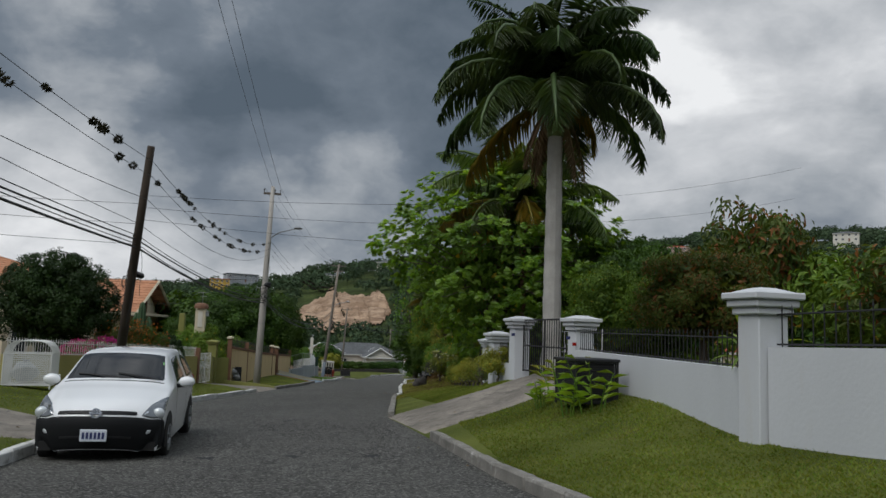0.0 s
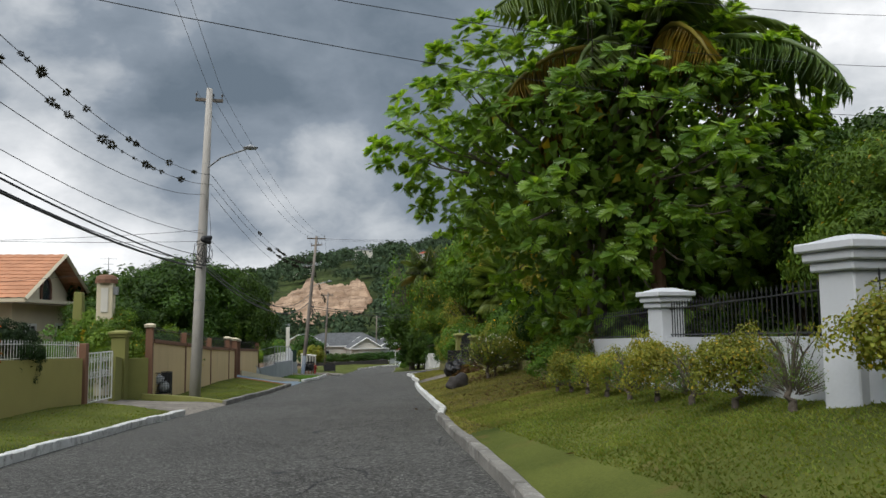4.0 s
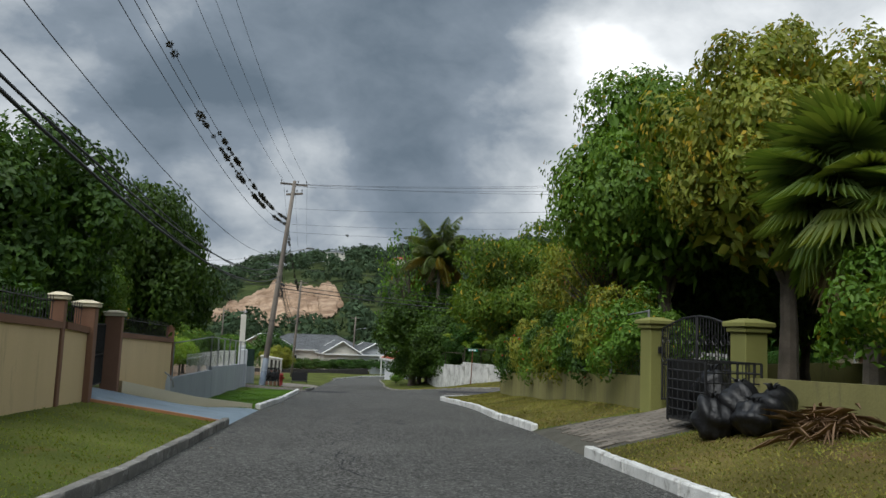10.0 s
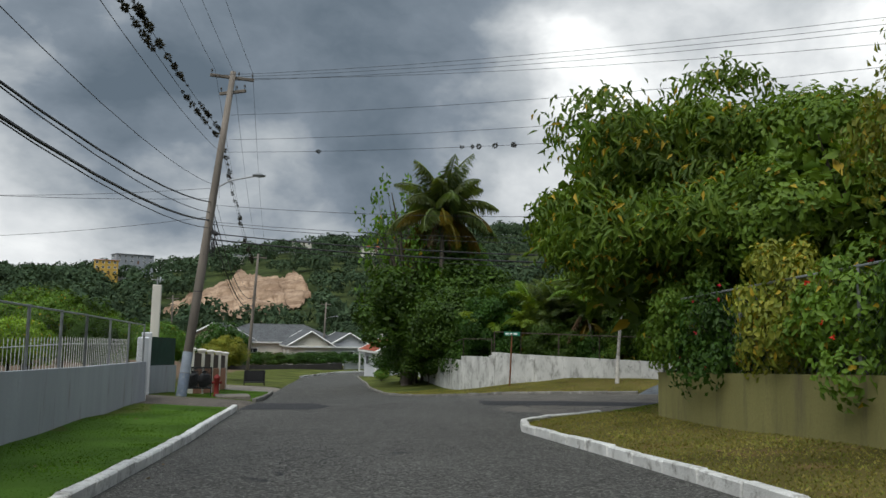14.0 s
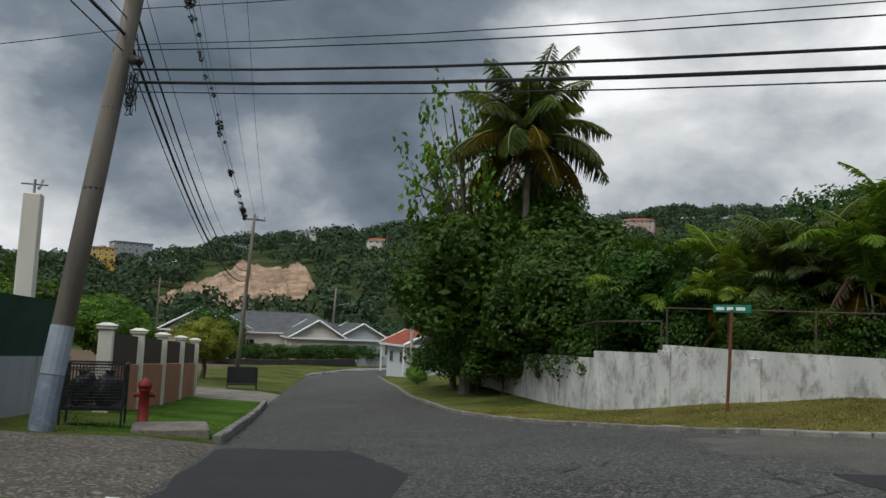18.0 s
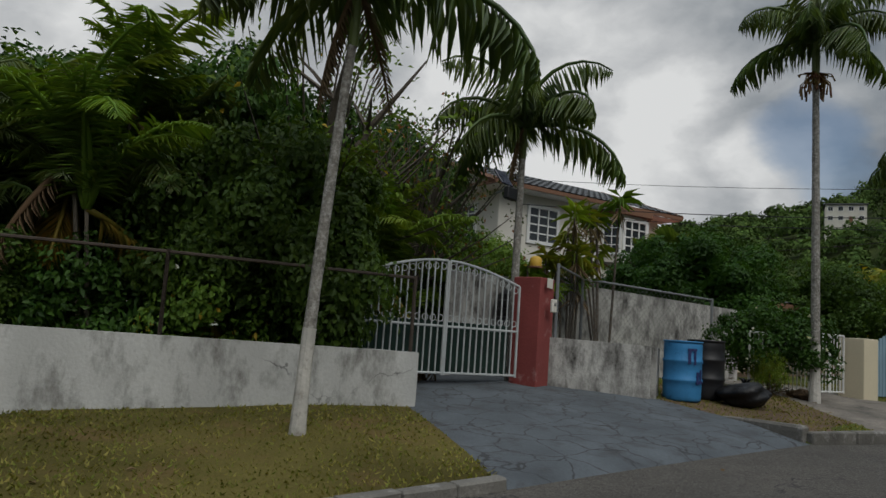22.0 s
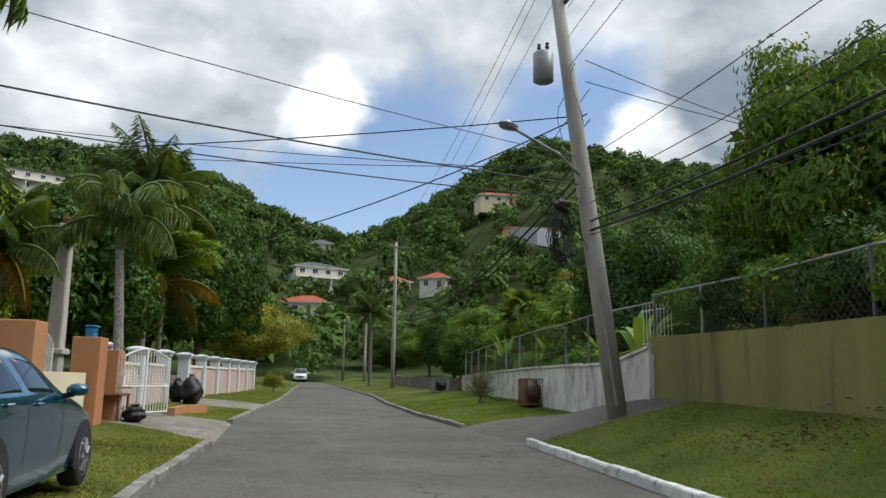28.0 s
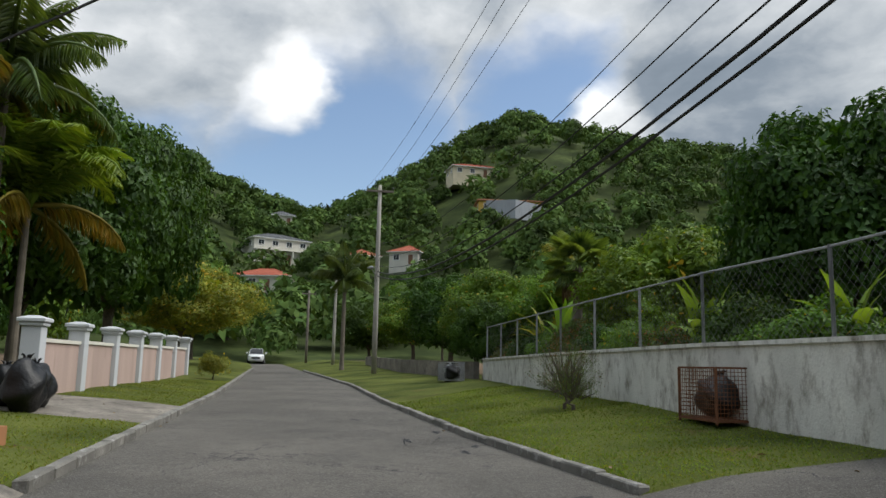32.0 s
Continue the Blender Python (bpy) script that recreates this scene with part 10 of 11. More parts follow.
for s in (-1, 1):
    lamp = VAN.patch("headlight", van, LAMP_BOWL, [(2.9, s * 0.27), (2.72, s * 0.70), (6.0, s * 0.60), (4.75, s * 0.38)], 0.012, (16, 14), "clear almond-shaped headlight", 0.09)
    c = VAN.at(3.6, s * 0.52) + VAN.normal(3.6, s * 0.52) * 0.0
    part("reflector", ball(Buf(), tuple(c), (0.085, 0.06, 0.08), 16, 10), LAMP_GLASS, lamp, "", True)
    VAN.patch("bumper_end", van, BUMPER, [(2.75, s * 0.60), (2.75, s * 0.995), (5.0, s * 0.995), (4.2, s * 0.76)], 0.011, (10, 10), "matt black bumper end")
    VAN.patch("indicator", lamp, CHROME, [(3.1, s * 0.30), (3.1, s * 0.36), (3.9, s * 0.40), (3.9, s * 0.36)], 0.014, (4, 4))
    VAN.patch("fog_lamp", van, LAMP_GLASS, [(1.35, s * 0.42), (1.35, s * 0.50), (1.75, s * 0.50), (1.75, s * 0.42)], 0.016, (6, 6), "", 0.25)
    for u0, u1, u2, u3 in ((8.35, 10.55, 10.55, 9.2), (10.7, 12.0, 12.0, 10.7), (12.12, 13.1, 12.9, 12.12)):
        VAN.patch("side_window", van, GLASS, [(u0, s * 0.562), (u1, s * 0.562), (u2, s * 0.445), (u3, s * 0.445)], 0.005, (10, 8), "", 0.02)
    for u0 in (8.1, 10.62, 12.6):
        VAN.patch("door_seam", van, BUMPER, [(u0, s * 0.58), (u0 + 0.018, s * 0.58), (u0 + 0.018, s * 0.93), (u0, s * 0.93)], 0.002, (2, 12))
    for u0 in (10.2, 11.95):
        c = VAN.at(u0, s * 0.66)
        part("door_handle", Buf().box((c.x + s * 0.012, c.y, c.z), (0.05, 0.17, 0.035), 0.012), BUMPER, van)
    VAN.patch("tail_light", van, TAIL_RED, [(13.6, s * 0.56), (13.6, s * 0.64), (14.7, s * 0.68), (14.7, s * 0.58)], 0.012, (6, 8))
    mirror = part("mirror", ball(Buf(), (s * 0.985, -0.66, 1.055), (0.125, 0.075, 0.085), 16, 10, flat=0.985), CAR_WHITE, van, "", True)
    part("mirror_foot", Buf().tube([(s * 0.83, -0.62, 0.985), (s * 0.95, -0.63, 1.0)], 0.03, 6), BUMPER, mirror)
    part("mirror_glass", Buf().box((s * 0.985, -0.598, 1.055), (0.2, 0.012, 0.12), 0.004), CHROME, mirror)
    for wy in (-1.36, 1.30):
        arch = Buf().lathe([(0.37, -0.02), (0.37, 0.010), (0.32, 0.016)], 28)
        arch.v = [(s * (0.842 + vz), wy + vy, max(0.2, 0.31 + vx)) for vx, vy, vz in arch.v]
        part("wheel_arch", arch, RUBBER, van)
        wheel_part(van, s * 0.765, wy, 0.30, 0.2, s)
number_plate(van, -2.235, 0.43, -1)
for x0, x1 in ((0.2, -0.5), (0.62, 0.05)):
    part("wiper", Buf().tube([VAN.at(7.2, x0 * 0.5) + Vector((0, -0.02, 0.02)), VAN.at(7.35, (x0 + x1) * 0.25) + Vector((0, -0.03, 0.015)), VAN.at(7.5, x1 * 0.5) + Vector((0, -0.02, 0.015))], 0.011, 5), BIN_BLACK, van)
STICKER = plain_mat("green_sticker", (0.16, 0.42, 0.12), 0.6)
VAN.patch("sticker", van, STICKER, [(8.2, 0.335), (8.2, 0.372), (8.5, 0.372), (8.5, 0.335)], 0.012, (3, 3), "small green paper sticker")
part("aerial", Buf().tube([(-0.5, -0.25, 1.48), (-0.53, -0.05, 1.72)], 0.006, 4), BIN_BLACK, van)

# teal saloon parked on the verge
zc = gz(27.3, 74.3)
teal = thing("car", "teal metallic saloon car parked on the grass verge", "car", (27.39, 74.43, zc), 56)
SALOON = Shell([(-2.12, 0.62, 0.25, 0.50, 0.27, 0.20, 0.25), (-2.20, 0.72, 0.45, 0.58, 0.50, 0.20, 0.28), (-2.12, 0.77, 0.60, 0.62, 0.66, 0.20, 0.28), (-1.90, 0.81, 0.70, 0.66, 0.76, 0.20, 0.22), (-1.4, 0.84, 0.80, 0.69, 0.87, 0.20, 0.16), (-0.95, 0.845, 0.88, 0.72, 0.965, 0.20, 0.12),
                (-0.55, 0.85, 0.91, 0.67, 1.17, 0.20, 0.10), (-0.12, 0.85, 0.92, 0.61, 1.335, 0.20, 0.06), (0.4, 0.85, 0.93, 0.59, 1.38, 0.20, 0.0), (0.95, 0.85, 0.935, 0.585, 1.345, 0.20, -0.05), (1.35, 0.845, 0.94, 0.64, 1.17, 0.20, -0.10), (1.68, 0.83, 0.935, 0.70, 0.99, 0.20, -0.12),
                (1.95, 0.81, 0.92, 0.70, 0.968, 0.22, -0.13), (2.10, 0.79, 0.87, 0.68, 0.93, 0.24, -0.14), (2.16, 0.775, 0.70, 0.66, 0.76, 0.25, -0.15), (2.20, 0.77, 0.50, 0.66, 0.57, 0.25, -0.15), (2.15, 0.73, 0.30, 0.62, 0.34, 0.25, -0.13)])
body = Buf()
body.add([tuple(SALOON.at(u, s_)) for u in US for s_ in SS], [(i * 71 + j, i * 71 + j + 1, (i + 1) * 71 + j + 1, (i + 1) * 71 + j) for i in range(96) for j in range(70)])
part("body", body, CAR_TEAL, teal, "", True)
part("underside", Buf().box((0, 0, 0.25), (1.5, 3.9, 0.12)), RUBBER, teal)
SALOON.patch("windscreen", teal, GLASS, [(5.2, -0.40), (5.2, 0.40), (6.95, 0.39), (6.95, -0.39)], 0.006, (16, 8), "", 0.03)
SALOON.patch("rear_window", teal, GLASS, [(9.2, -0.37), (9.2, 0.37), (10.88, 0.385), (10.88, -0.385)], 0.006, (16, 8), "sky-reflecting rear window", 0.04)
SALOON.patch("bumper", teal, CAR_TEAL, [(14.75, -0.93), (14.75, 0.93), (15.9, 0.99), (15.9, -0.99)], 0.03, (50, 6), "teal rear bumper")
SALOON.patch("bumper_seam", teal, BUMPER, [(14.64, -0.80), (14.64, 0.80), (14.72, 0.80), (14.72, -0.80)], 0.006, (40, 2))
SALOON.patch("boot_seam", teal, BUMPER, [(11.2, -0.40), (11.2, 0.40), (11.23, 0.40), (11.23, -0.40)], 0.004, (20, 2))
for s in (-1, 1):
    lamp = SALOON.patch("tail_light", teal, TAIL_RED, [(13.15, s * 0.36), (13.15, s * 0.665), (14.5, s * 0.685), (14.45, s * 0.38)], 0.014, (10, 8), "red tail light", 0.04)
    SALOON.patch("indicator", lamp, AMBER, [(13.2, s * 0.40), (13.2, s * 0.64), (13.5, s * 0.65), (13.5, s * 0.40)], 0.020, (8, 3), "amber indicator")
    SALOON.patch("headlight", teal, LAMP_BOWL, [(1.95, s * 0.30), (1.9, s * 0.62), (3.2, s * 0.58), (2.9, s * 0.36)], 0.01, (10, 8), "", 0.08)
    SALOON.patch("boot_seam", teal, BUMPER, [(11.2, s * 0.40), (14.6, s * 0.36), (14.6, s * 0.352), (11.2, s * 0.392)], 0.003, (16, 2))
    for u0, u1, u2, u3 in ((6.15, 8.2, 8.2, 7.05), (8.35, 10.0, 9.35, 8.35)):
        SALOON.patch("side_window", teal, GLASS, [(u0, s * 0.562), (u1, s * 0.562), (u2, s * 0.445), (u3, s * 0.445)], 0.005, (10, 8), "", 0.02)
    for u0 in (5.9, 8.28, 10.2):
        SALOON.patch("door_seam", teal, BUMPER, [(u0, s * 0.58), (u0 + 0.018, s * 0.58), (u0 + 0.018, s * 0.93), (u0, s * 0.93)], 0.002, (2, 12))
    for u0 in (7.8, 9.4):
        c = SALOON.at(u0, s * 0.65)
        part("door_handle", Buf().box((c.x + s * 0.012, c.y, c.z), (0.04, 0.16, 0.03), 0.01), CAR_TEAL, teal)
    mirror = part("mirror", ball(Buf(), (s * 0.95, -0.50, 0.985), (0.10, 0.07, 0.065), 14, 8, flat=0.93), CAR_TEAL, teal, "", True)
    part("mirror_foot", Buf().tube([(s * 0.83, -0.48, 0.93), (s * 0.93, -0.48, 0.945)], 0.025, 6), BUMPER, mirror)
    for wy in (-1.38, 1.22):
        arch = Buf().lathe([(0.36, -0.02), (0.36, 0.010), (0.32, 0.016)], 28)
        arch.v = [(s * (0.842 + vz), wy + vy, max(0.2, 0.31 + vx)) for vx, vy, vz in arch.v]
        part("wheel_arch", arch, RUBBER, teal)
        wheel_part(teal, s * 0.765, wy, 0.30, 0.2, s)
surround = part("plate_surround", Buf().box((0, 2.155, 0.755), (0.66, 0.05, 0.20), 0.012), CHROME, teal, "chrome plate surround")
part("recess", Buf().box((0, 2.175, 0.755), (0.61, 0.03, 0.16), 0.01), BUMPER, surround)
number_plate(teal, 2.19, 0.755, 1)
part("badge", Buf().box((-0.42, 2.135, 0.865), (0.13, 0.012, 0.022)), CHROME, teal, "small chrome badge bar")
part("exhaust", Buf().tube([(0.45, 1.9, 0.22), (0.45, 2.2, 0.21)], 0.03, 8), GALV, teal)

# cars far down the roads
def far_car(x, y, turn, paint, label):
    c = car(x, y, gz(x, y), turn, label, paint,
            [(-2.2, 0.55, 0.42, 0.8), (-2.1, 0.74, 0.3, 0.92), (-1.6, 0.86, 0.26, 1.0), (-0.8, 0.88, 0.26, 1.06), (1.2, 0.88, 0.26, 1.06), (2.0, 0.84, 0.28, 1.04), (2.15, 0.7, 0.4, 0.95)],
            (-1.05, 0.76, 2.0, 0.76, 1.05), (-0.35, 0.64, 1.75, 0.64, 1.6), (-1.4, 1.35), 1.76)
    for s in (-1, 1):
        part("headlight", ball(Buf(), (s * 0.64, -2.05, 0.8), (0.16, 0.1, 0.09), 12, 8), LAMP_GLASS, c, "", True)
        part("tail_light", Buf().box((s * 0.72, 2.08, 0.9), (0.14, 0.1, 0.3), 0.03), TAIL_RED, c)
    part("grille", Buf().box((0, -2.17, 0.62), (0.9, 0.08, 0.2), 0.02), BUMPER, c)
    number_plate(c, -2.22, 0.45, -1)
    number_plate(c, 2.16, 0.6, 1)


far_car(101.0, 18.6, -127, CAR_WHITE, "pale car parked at the end of the road")

# ---------------------------------------------------------------- bins, barrels, bags and small things
def bag(x, y, r, h, label, seed, z=None, group="bin bags", mat=None):
    z = gz(x, y) if z is None else z
    root = thing("bin_bag", label, "bag", (x, y, z), 40 * seed, group)
    b = ball(Buf(), (0, 0, h * 0.46), (r, r * 0.88, h * 0.5), 28, 20, 0.15, seed, 0.0)
    part("sack", b, mat or BAG, root, "", True)
    neck = Buf()
    for k in range(5):
        a = k * 1.26 + seed
        neck.tube([(0.02 * math.cos(a), 0.02 * math.sin(a), h * 0.93), (0.07 * math.cos(a), 0.07 * math.sin(a), h * 1.06), (0.12 * math.cos(a), 0.12 * math.sin(a), h * (1.07 + 0.03 * (k % 2)))], [0.03, 0.02, 0.006], 5)
    part("tied_neck", neck, mat or BAG, root)
    return root


def barrel(x, y, r, h, mat, label, lid=None, open_top=True):
    root = thing("barrel", label, "barrel", (x, y, gz(x, y) - 0.01), 0, "barrels")
    prof = [(r * 0.93, 0), (r * 0.97, 0.03)]
    for k, f in enumerate((0.08, 0.2, 0.31, 0.33, 0.36, 0.38, 0.5, 0.63, 0.65, 0.68, 0.7, 0.85, 0.94)):
        prof.append((r * (1.0 if f not in (0.33, 0.36, 0.65, 0.68) else 1.045), f * h))
    prof += [(r * 0.97, h * 0.97), (r * 1.03, h * 0.975), (r * 1.03, h), (r * 0.92, h), (r * 0.9, h * 0.7), (r * 0.86, h * 0.3)]
    part("drum", Buf().lathe(prof, 28), mat, root, "", True)
    return root


def cage(x, y, turn, size, label, mat, gap=0.09, top=True, name="litter_basket", legs=0.12, wire_r=0.006, solid_back=False, z=None):
    """A litter basket of wire mesh in an angle-iron frame."""
    w, d, h = size
    root = thing(name, label, "bin", (x, y, gz(x, y) if z is None else z), turn, "litter baskets")
    for sx in (-1, 1):
        for sy in (-1, 1):
            part("post", Buf().box((sx * w / 2, sy * d / 2, (h + legs) / 2), (0.035, 0.035, h + legs), 0.004), mat, root)
    for zz in (legs, legs + h):
        ring = Buf()
        for sx in (-1, 1):
            ring.box((sx * w / 2, 0, zz), (0.03, d, 0.03))
            ring.box((0, sx * d / 2, zz), (w, 0.03, 0.03))
        part("rail", ring, mat, root)
    for k in range(4):
        mesh = Buf()
        along, off = (w, d / 2) if k % 2 == 0 else (d, w / 2)
        s = 1 if k < 2 else -1
        put = (lambda u, zz: (u, s * off, zz)) if k % 2 == 0 else (lambda u, zz: (s * off, u, zz))
        n = max(2, int(along / gap))
        for i in range(n + 1):
            u = -along / 2 + along * i / n
            mesh.tube([put(u, legs), put(u, legs + h)], wire_r, 4, False)
        m = max(2, int(h / gap))
        for i in range(m + 1):
            zz = legs + h * i / m
            mesh.tube([put(-along / 2, zz), put(along / 2, zz)], wire_r, 4, False)
        part("mesh_side", mesh, mat, root)
    part("floor", Buf().box((0, 0, legs + 0.015), (w, d, 0.02)), mat, root)
    if solid_back:
        part("panel", Buf().box((0, d / 2 - 0.02, legs + h / 2), (w - 0.04, 0.012, h - 0.04)), mat, root)
    return root


CLEAR_BAG = rough_mat("pale_plastic_bag", (0.42, 0.44, 0.46), 0.3, 0.25, 3.0, 14, 0.7, spec=0.6)
GREY_PLASTIC = rough_mat("weathered_plastic", (0.40, 0.42, 0.43), 0.5, 0.15, 2.0, 30, 0.1)

# black mesh bin beside the white wall
b = cage(3.97, 13.0, 10, (0.76, 0.78, 0.68), "black mesh garbage bin with a lid by a wall", BLACK_IRON, 0.035, legs=0.06, wire_r=0.007)
part("lid", Buf().box((0, 0, 0.77), (0.84, 0.86, 0.05), 0.01), BIN_BLACK, b)
part("liner", Buf().box((0, 0, 0.40), (0.70, 0.72, 0.64), 0.02), BIN_BLACK, b, "black plastic liner")
# white domed cage by the drive
b = cage(-8.6, 21.8, 8, (1.15, 0.8, 0.82), "white domed wire litter cage", WHITE_IRON, 0.05, legs=0.1, wire_r=0.0075)
dome = Buf()
for k in range(13):
    u = -0.4 + 0.8 * k / 12
    dome.tube([(-0.575 * abs(math.cos(a)) ** 0.6 * (1 if a < 1.571 else -1), u, 0.92 + 0.34 * math.sin(a)) for a in np.linspace(0, math.pi, 15)], 0.008, 4)
for k in range(1, 20):
    a = math.pi * k / 20
    q = (-0.575 * abs(math.cos(a)) ** 0.6 * (1 if a < 1.571 else -1), 0.92 + 0.34 * math.sin(a))
    dome.tube([(q[0], -0.4, q[1]), (q[0], 0.4, q[1])], 0.008, 4)
part("dome", dome, WHITE_IRON, b)
bag(-8.75, 21.8, 0.33, 0.55, "pale plastic bag in a wire cage", 3, gz(-8.9, 21.8) + 0.13, mat=CLEAR_BAG)
# dark basket full of bags before the peach wall
cage(-6.75, 44.35, 6, (0.85, 0.6, 0.72), "dark wire basket full of plastic bags", BLACK_IRON, 0.08, legs=0.14, solid_back=True)
for k, (dx, dy, dz) in enumerate(((-0.18, 0, 0.17), (0.2, 0.02, 0.17), (0.0, -0.02, 0.45))):
    bag(-6.75 + dx, 44.35 + dy, 0.2, 0.36, "pale plastic bag in a basket", 4 + k, gz(-6.75, 44.35) + dz, mat=CLEAR_BAG)
# translucent domed bin beside the peach wall
root = thing("dome_bin", "grey domed plastic bin at a drive", "bin", (-5.75, 64.6, gz(-5.75, 64.6)), 20)
part("body", Buf().lathe([(0.5, 0), (0.52, 0.05), (0.5, 0.6), (0.44, 0.85), (0.3, 1.02), (0.1, 1.08), (0.02, 1.09)], 18), GREY_PLASTIC, root, "", True)
part("frame", Buf().tube([(0.5 * math.cos(a), -0.53, 0.45 + 0.5 * math.sin(a)) for a in np.linspace(0, 3.14, 9)], 0.025, 6), GALV, root)
# rocks in the lawn
for rx, ry, rr, rh, seed in ((3.5, 41.3, 0.36, 0.46, 2),):
    solid("rock", ball(Buf(), (0, 0, rh * 0.25), (rr, rr * 0.8, rh * 0.7), 22, 14, 0.17, seed), ROCK, "dark grey rock in the lawn", "rock", (rx, ry, gz(rx, ry)), group="garden rocks", smooth=True)
# iron basket with bags and dry fronds before the olive wall
cage(5.25, 51.35, 4, (1.0, 1.1, 0.95), "black iron garbage basket by a drive", BLACK_IRON, 0.14, legs=0.05, wire_r=0.012, solid_back=True)
for k, (bx, by, r, h_) in enumerate(((4.55, 50.15, 0.3, 0.62), (4.95, 50.1, 0.34, 0.72), (5.25, 49.75, 0.36, 0.6), (4.85, 49.6, 0.3, 0.5))):
    bag(bx, by, r, h_, "full black bin bag beside a basket", 7 + k)
bag(5.25, 51.35, 0.38, 0.8, "black bin bag inside an iron basket", 12, gz(5.25, 51.35) + 0.1)


def heap(x, y, r, n, label, mat, seed, name="dry_fronds", length=0.9):
    rng = np.random.default_rng(seed)
    at = np.column_stack([rng.normal(size=n) * r * 0.5 + x, rng.normal(size=n) * r * 0.5 + y, np.zeros(n)])
    at[:, 2] = ground_height(at[:, 0], at[:, 1]) + np.abs(rng.normal(size=n)) * 0.12 + 0.03
    way = unit(np.column_stack([rng.normal(size=(n, 2)), rng.normal(size=n) * 0.18]))
    v, f = leaf_cards(at, way, np.tile((0.0, 0.0, 1.0), (n, 1)), length * rng.uniform(0.5, 1.1, n), 0.03, 0.3, 0.2)
    return tagged(new(name, raw_mesh(name, v, f, mat)), label, "debris", kind="stuff")


heap(5.3, 48.6, 0.45, 200, "pile of dry brown palm fronds", L_DEAD, 1, length=0.7)
heap(21.7, 80.6, 0.5, 160, "dry leaves raked under a bush", L_DEAD, 2, "dry_leaves", 0.1)
heap(4.6, 42.0, 1.3, 320, "fallen brown leaves under a bush", L_DEAD, 3, "dry_leaves", 0.16)
heap(4.6, 34.5, 2.2, 170, "fallen brown leaves under a tree", L_DEAD, 4, "dry_leaves", 0.16)
heap(23.4, 65.9, 1.0, 110, "dry leaves along an olive wall", L_DEAD, 5, "dry_leaves", 0.14)

# shade net behind the gate
solid("shade_net", Buf().strip([(15.85, 86.3), (18.1, 84.65)], 0.02, -2.8, -2.0), rough_mat("green_net", (0.012, 0.032, 0.024), 0.9, 0.3, 8, 60, 0.3), "dark green shade net tied behind a gate", "net")

# red hydrant and a concrete slab in the grass
hx, hy = -2.45, 89.4
root = thing("hydrant", "red fire hydrant in the lawn", "hydrant", (hx, hy, gz(hx, hy)), 10)
part("barrel", Buf().lathe([(0.13, 0), (0.13, 0.05), (0.10, 0.07), (0.095, 0.62), (0.115, 0.64), (0.115, 0.68), (0.1, 0.7)], 18), HYDRANT_RED, root, "", True)
part("bonnet", Buf().lathe([(0.13, 0.7), (0.13, 0.74), (0.11, 0.80), (0.06, 0.85), (0.03, 0.86), (0.03, 0.9), (0.02, 0.9)], 18), HYDRANT_RED, root, "", True)
for a in (0, 90, 180):
    nz = Buf().lathe([(0.045, 0.08), (0.045, 0.15), (0.055, 0.155), (0.055, 0.19), (0.01, 0.195)], 12)
    nz.v = [(z * math.cos(radians(a)) - x * math.sin(radians(a)), z * math.sin(radians(a)) + x * math.cos(radians(a)), 0.56 + y) for x, y, z in nz.v]
    part("outlet", nz, HYDRANT_RED, root)
solid("concrete_slab", Buf().box((0, 0, 0.02), (1.25, 0.9, 0.26), 0.03), CONCRETE, "weathered concrete drain cover in grass", "slab", (-1.75, 87.7, gz(-1.75, 87.7)), 8)
b = cage(-3.05, 88.0, 4, (0.95, 0.65, 0.75), "dark mesh bin with black bags", BLACK_IRON, 0.05, legs=0.3)
for k in range(2):
    bag(-3.25 + 0.42 * k, 88.0, 0.26, 0.55, "black bin bag in a mesh bin", 14 + k, gz(-3.05, 88) + 0.34)
b = cage(-1.3, 110.5, 4, (1.3, 0.8, 0.75), "black garbage basket at a driveway", BLACK_IRON, 0.1, legs=0.25, solid_back=True)

# street sign on a rusty post
sx, sy = 9.6, 88.9
zb = gz(sx, sy)
root = thing("street_sign", "green street sign on a leaning rusty post", "sign", (sx, sy, zb), -57)
hh = -1.52 - zb
part("post", Buf().tube([(0, 0, -0.2), (0.1, 0, hh)], 0.035, 8), RUST, root)
panel_ = part("sign_panel", Buf().box((0.1, 0, hh + 0.02), (0.86, 0.02, 0.17), 0.006), SIGN_GREEN, root)
for s in (-1, 1):
    for k, (u, w_) in enumerate(((-0.26, 0.18), (-0.04, 0.14), (0.2, 0.2))):
        part("bar", Buf().box((0.1 + u, s * 0.013, hh + 0.02), (w_, 0.006, 0.07)), WHITE_PAINT, panel_)

# barrels, bags and mouldy odds beside the stone drive
b = barrel(19.40, 81.97, 0.31, 0.98, BARREL_BLUE, "light blue plastic barrel with scrawled marks")
scrawl = Buf()
for u, zz, w_, h_ in ((-0.5, 0.72, 0.05, 0.22), (-0.36, 0.84, 0.16, 0.04), (-0.2, 0.72, 0.04, 0.24), (0.0, 0.38, 0.05, 0.2), (0.12, 0.32, 0.16, 0.05), (0.25, 0.42, 0.05, 0.2)):
    a = -2.25 + u
    scrawl.box((0.322 * math.cos(a), 0.322 * math.sin(a), zz), (0.006, w_, h_), 0, a)
part("scrawl", scrawl, PLATE_INK, b, "dark blue brush marks")
barrel(20.0, 81.62, 0.31, 1.0, BIN_BLACK, "open black plastic barrel")
bag(19.75, 80.98, 0.42, 0.42, "slumped black bin bag by barrels", 21)
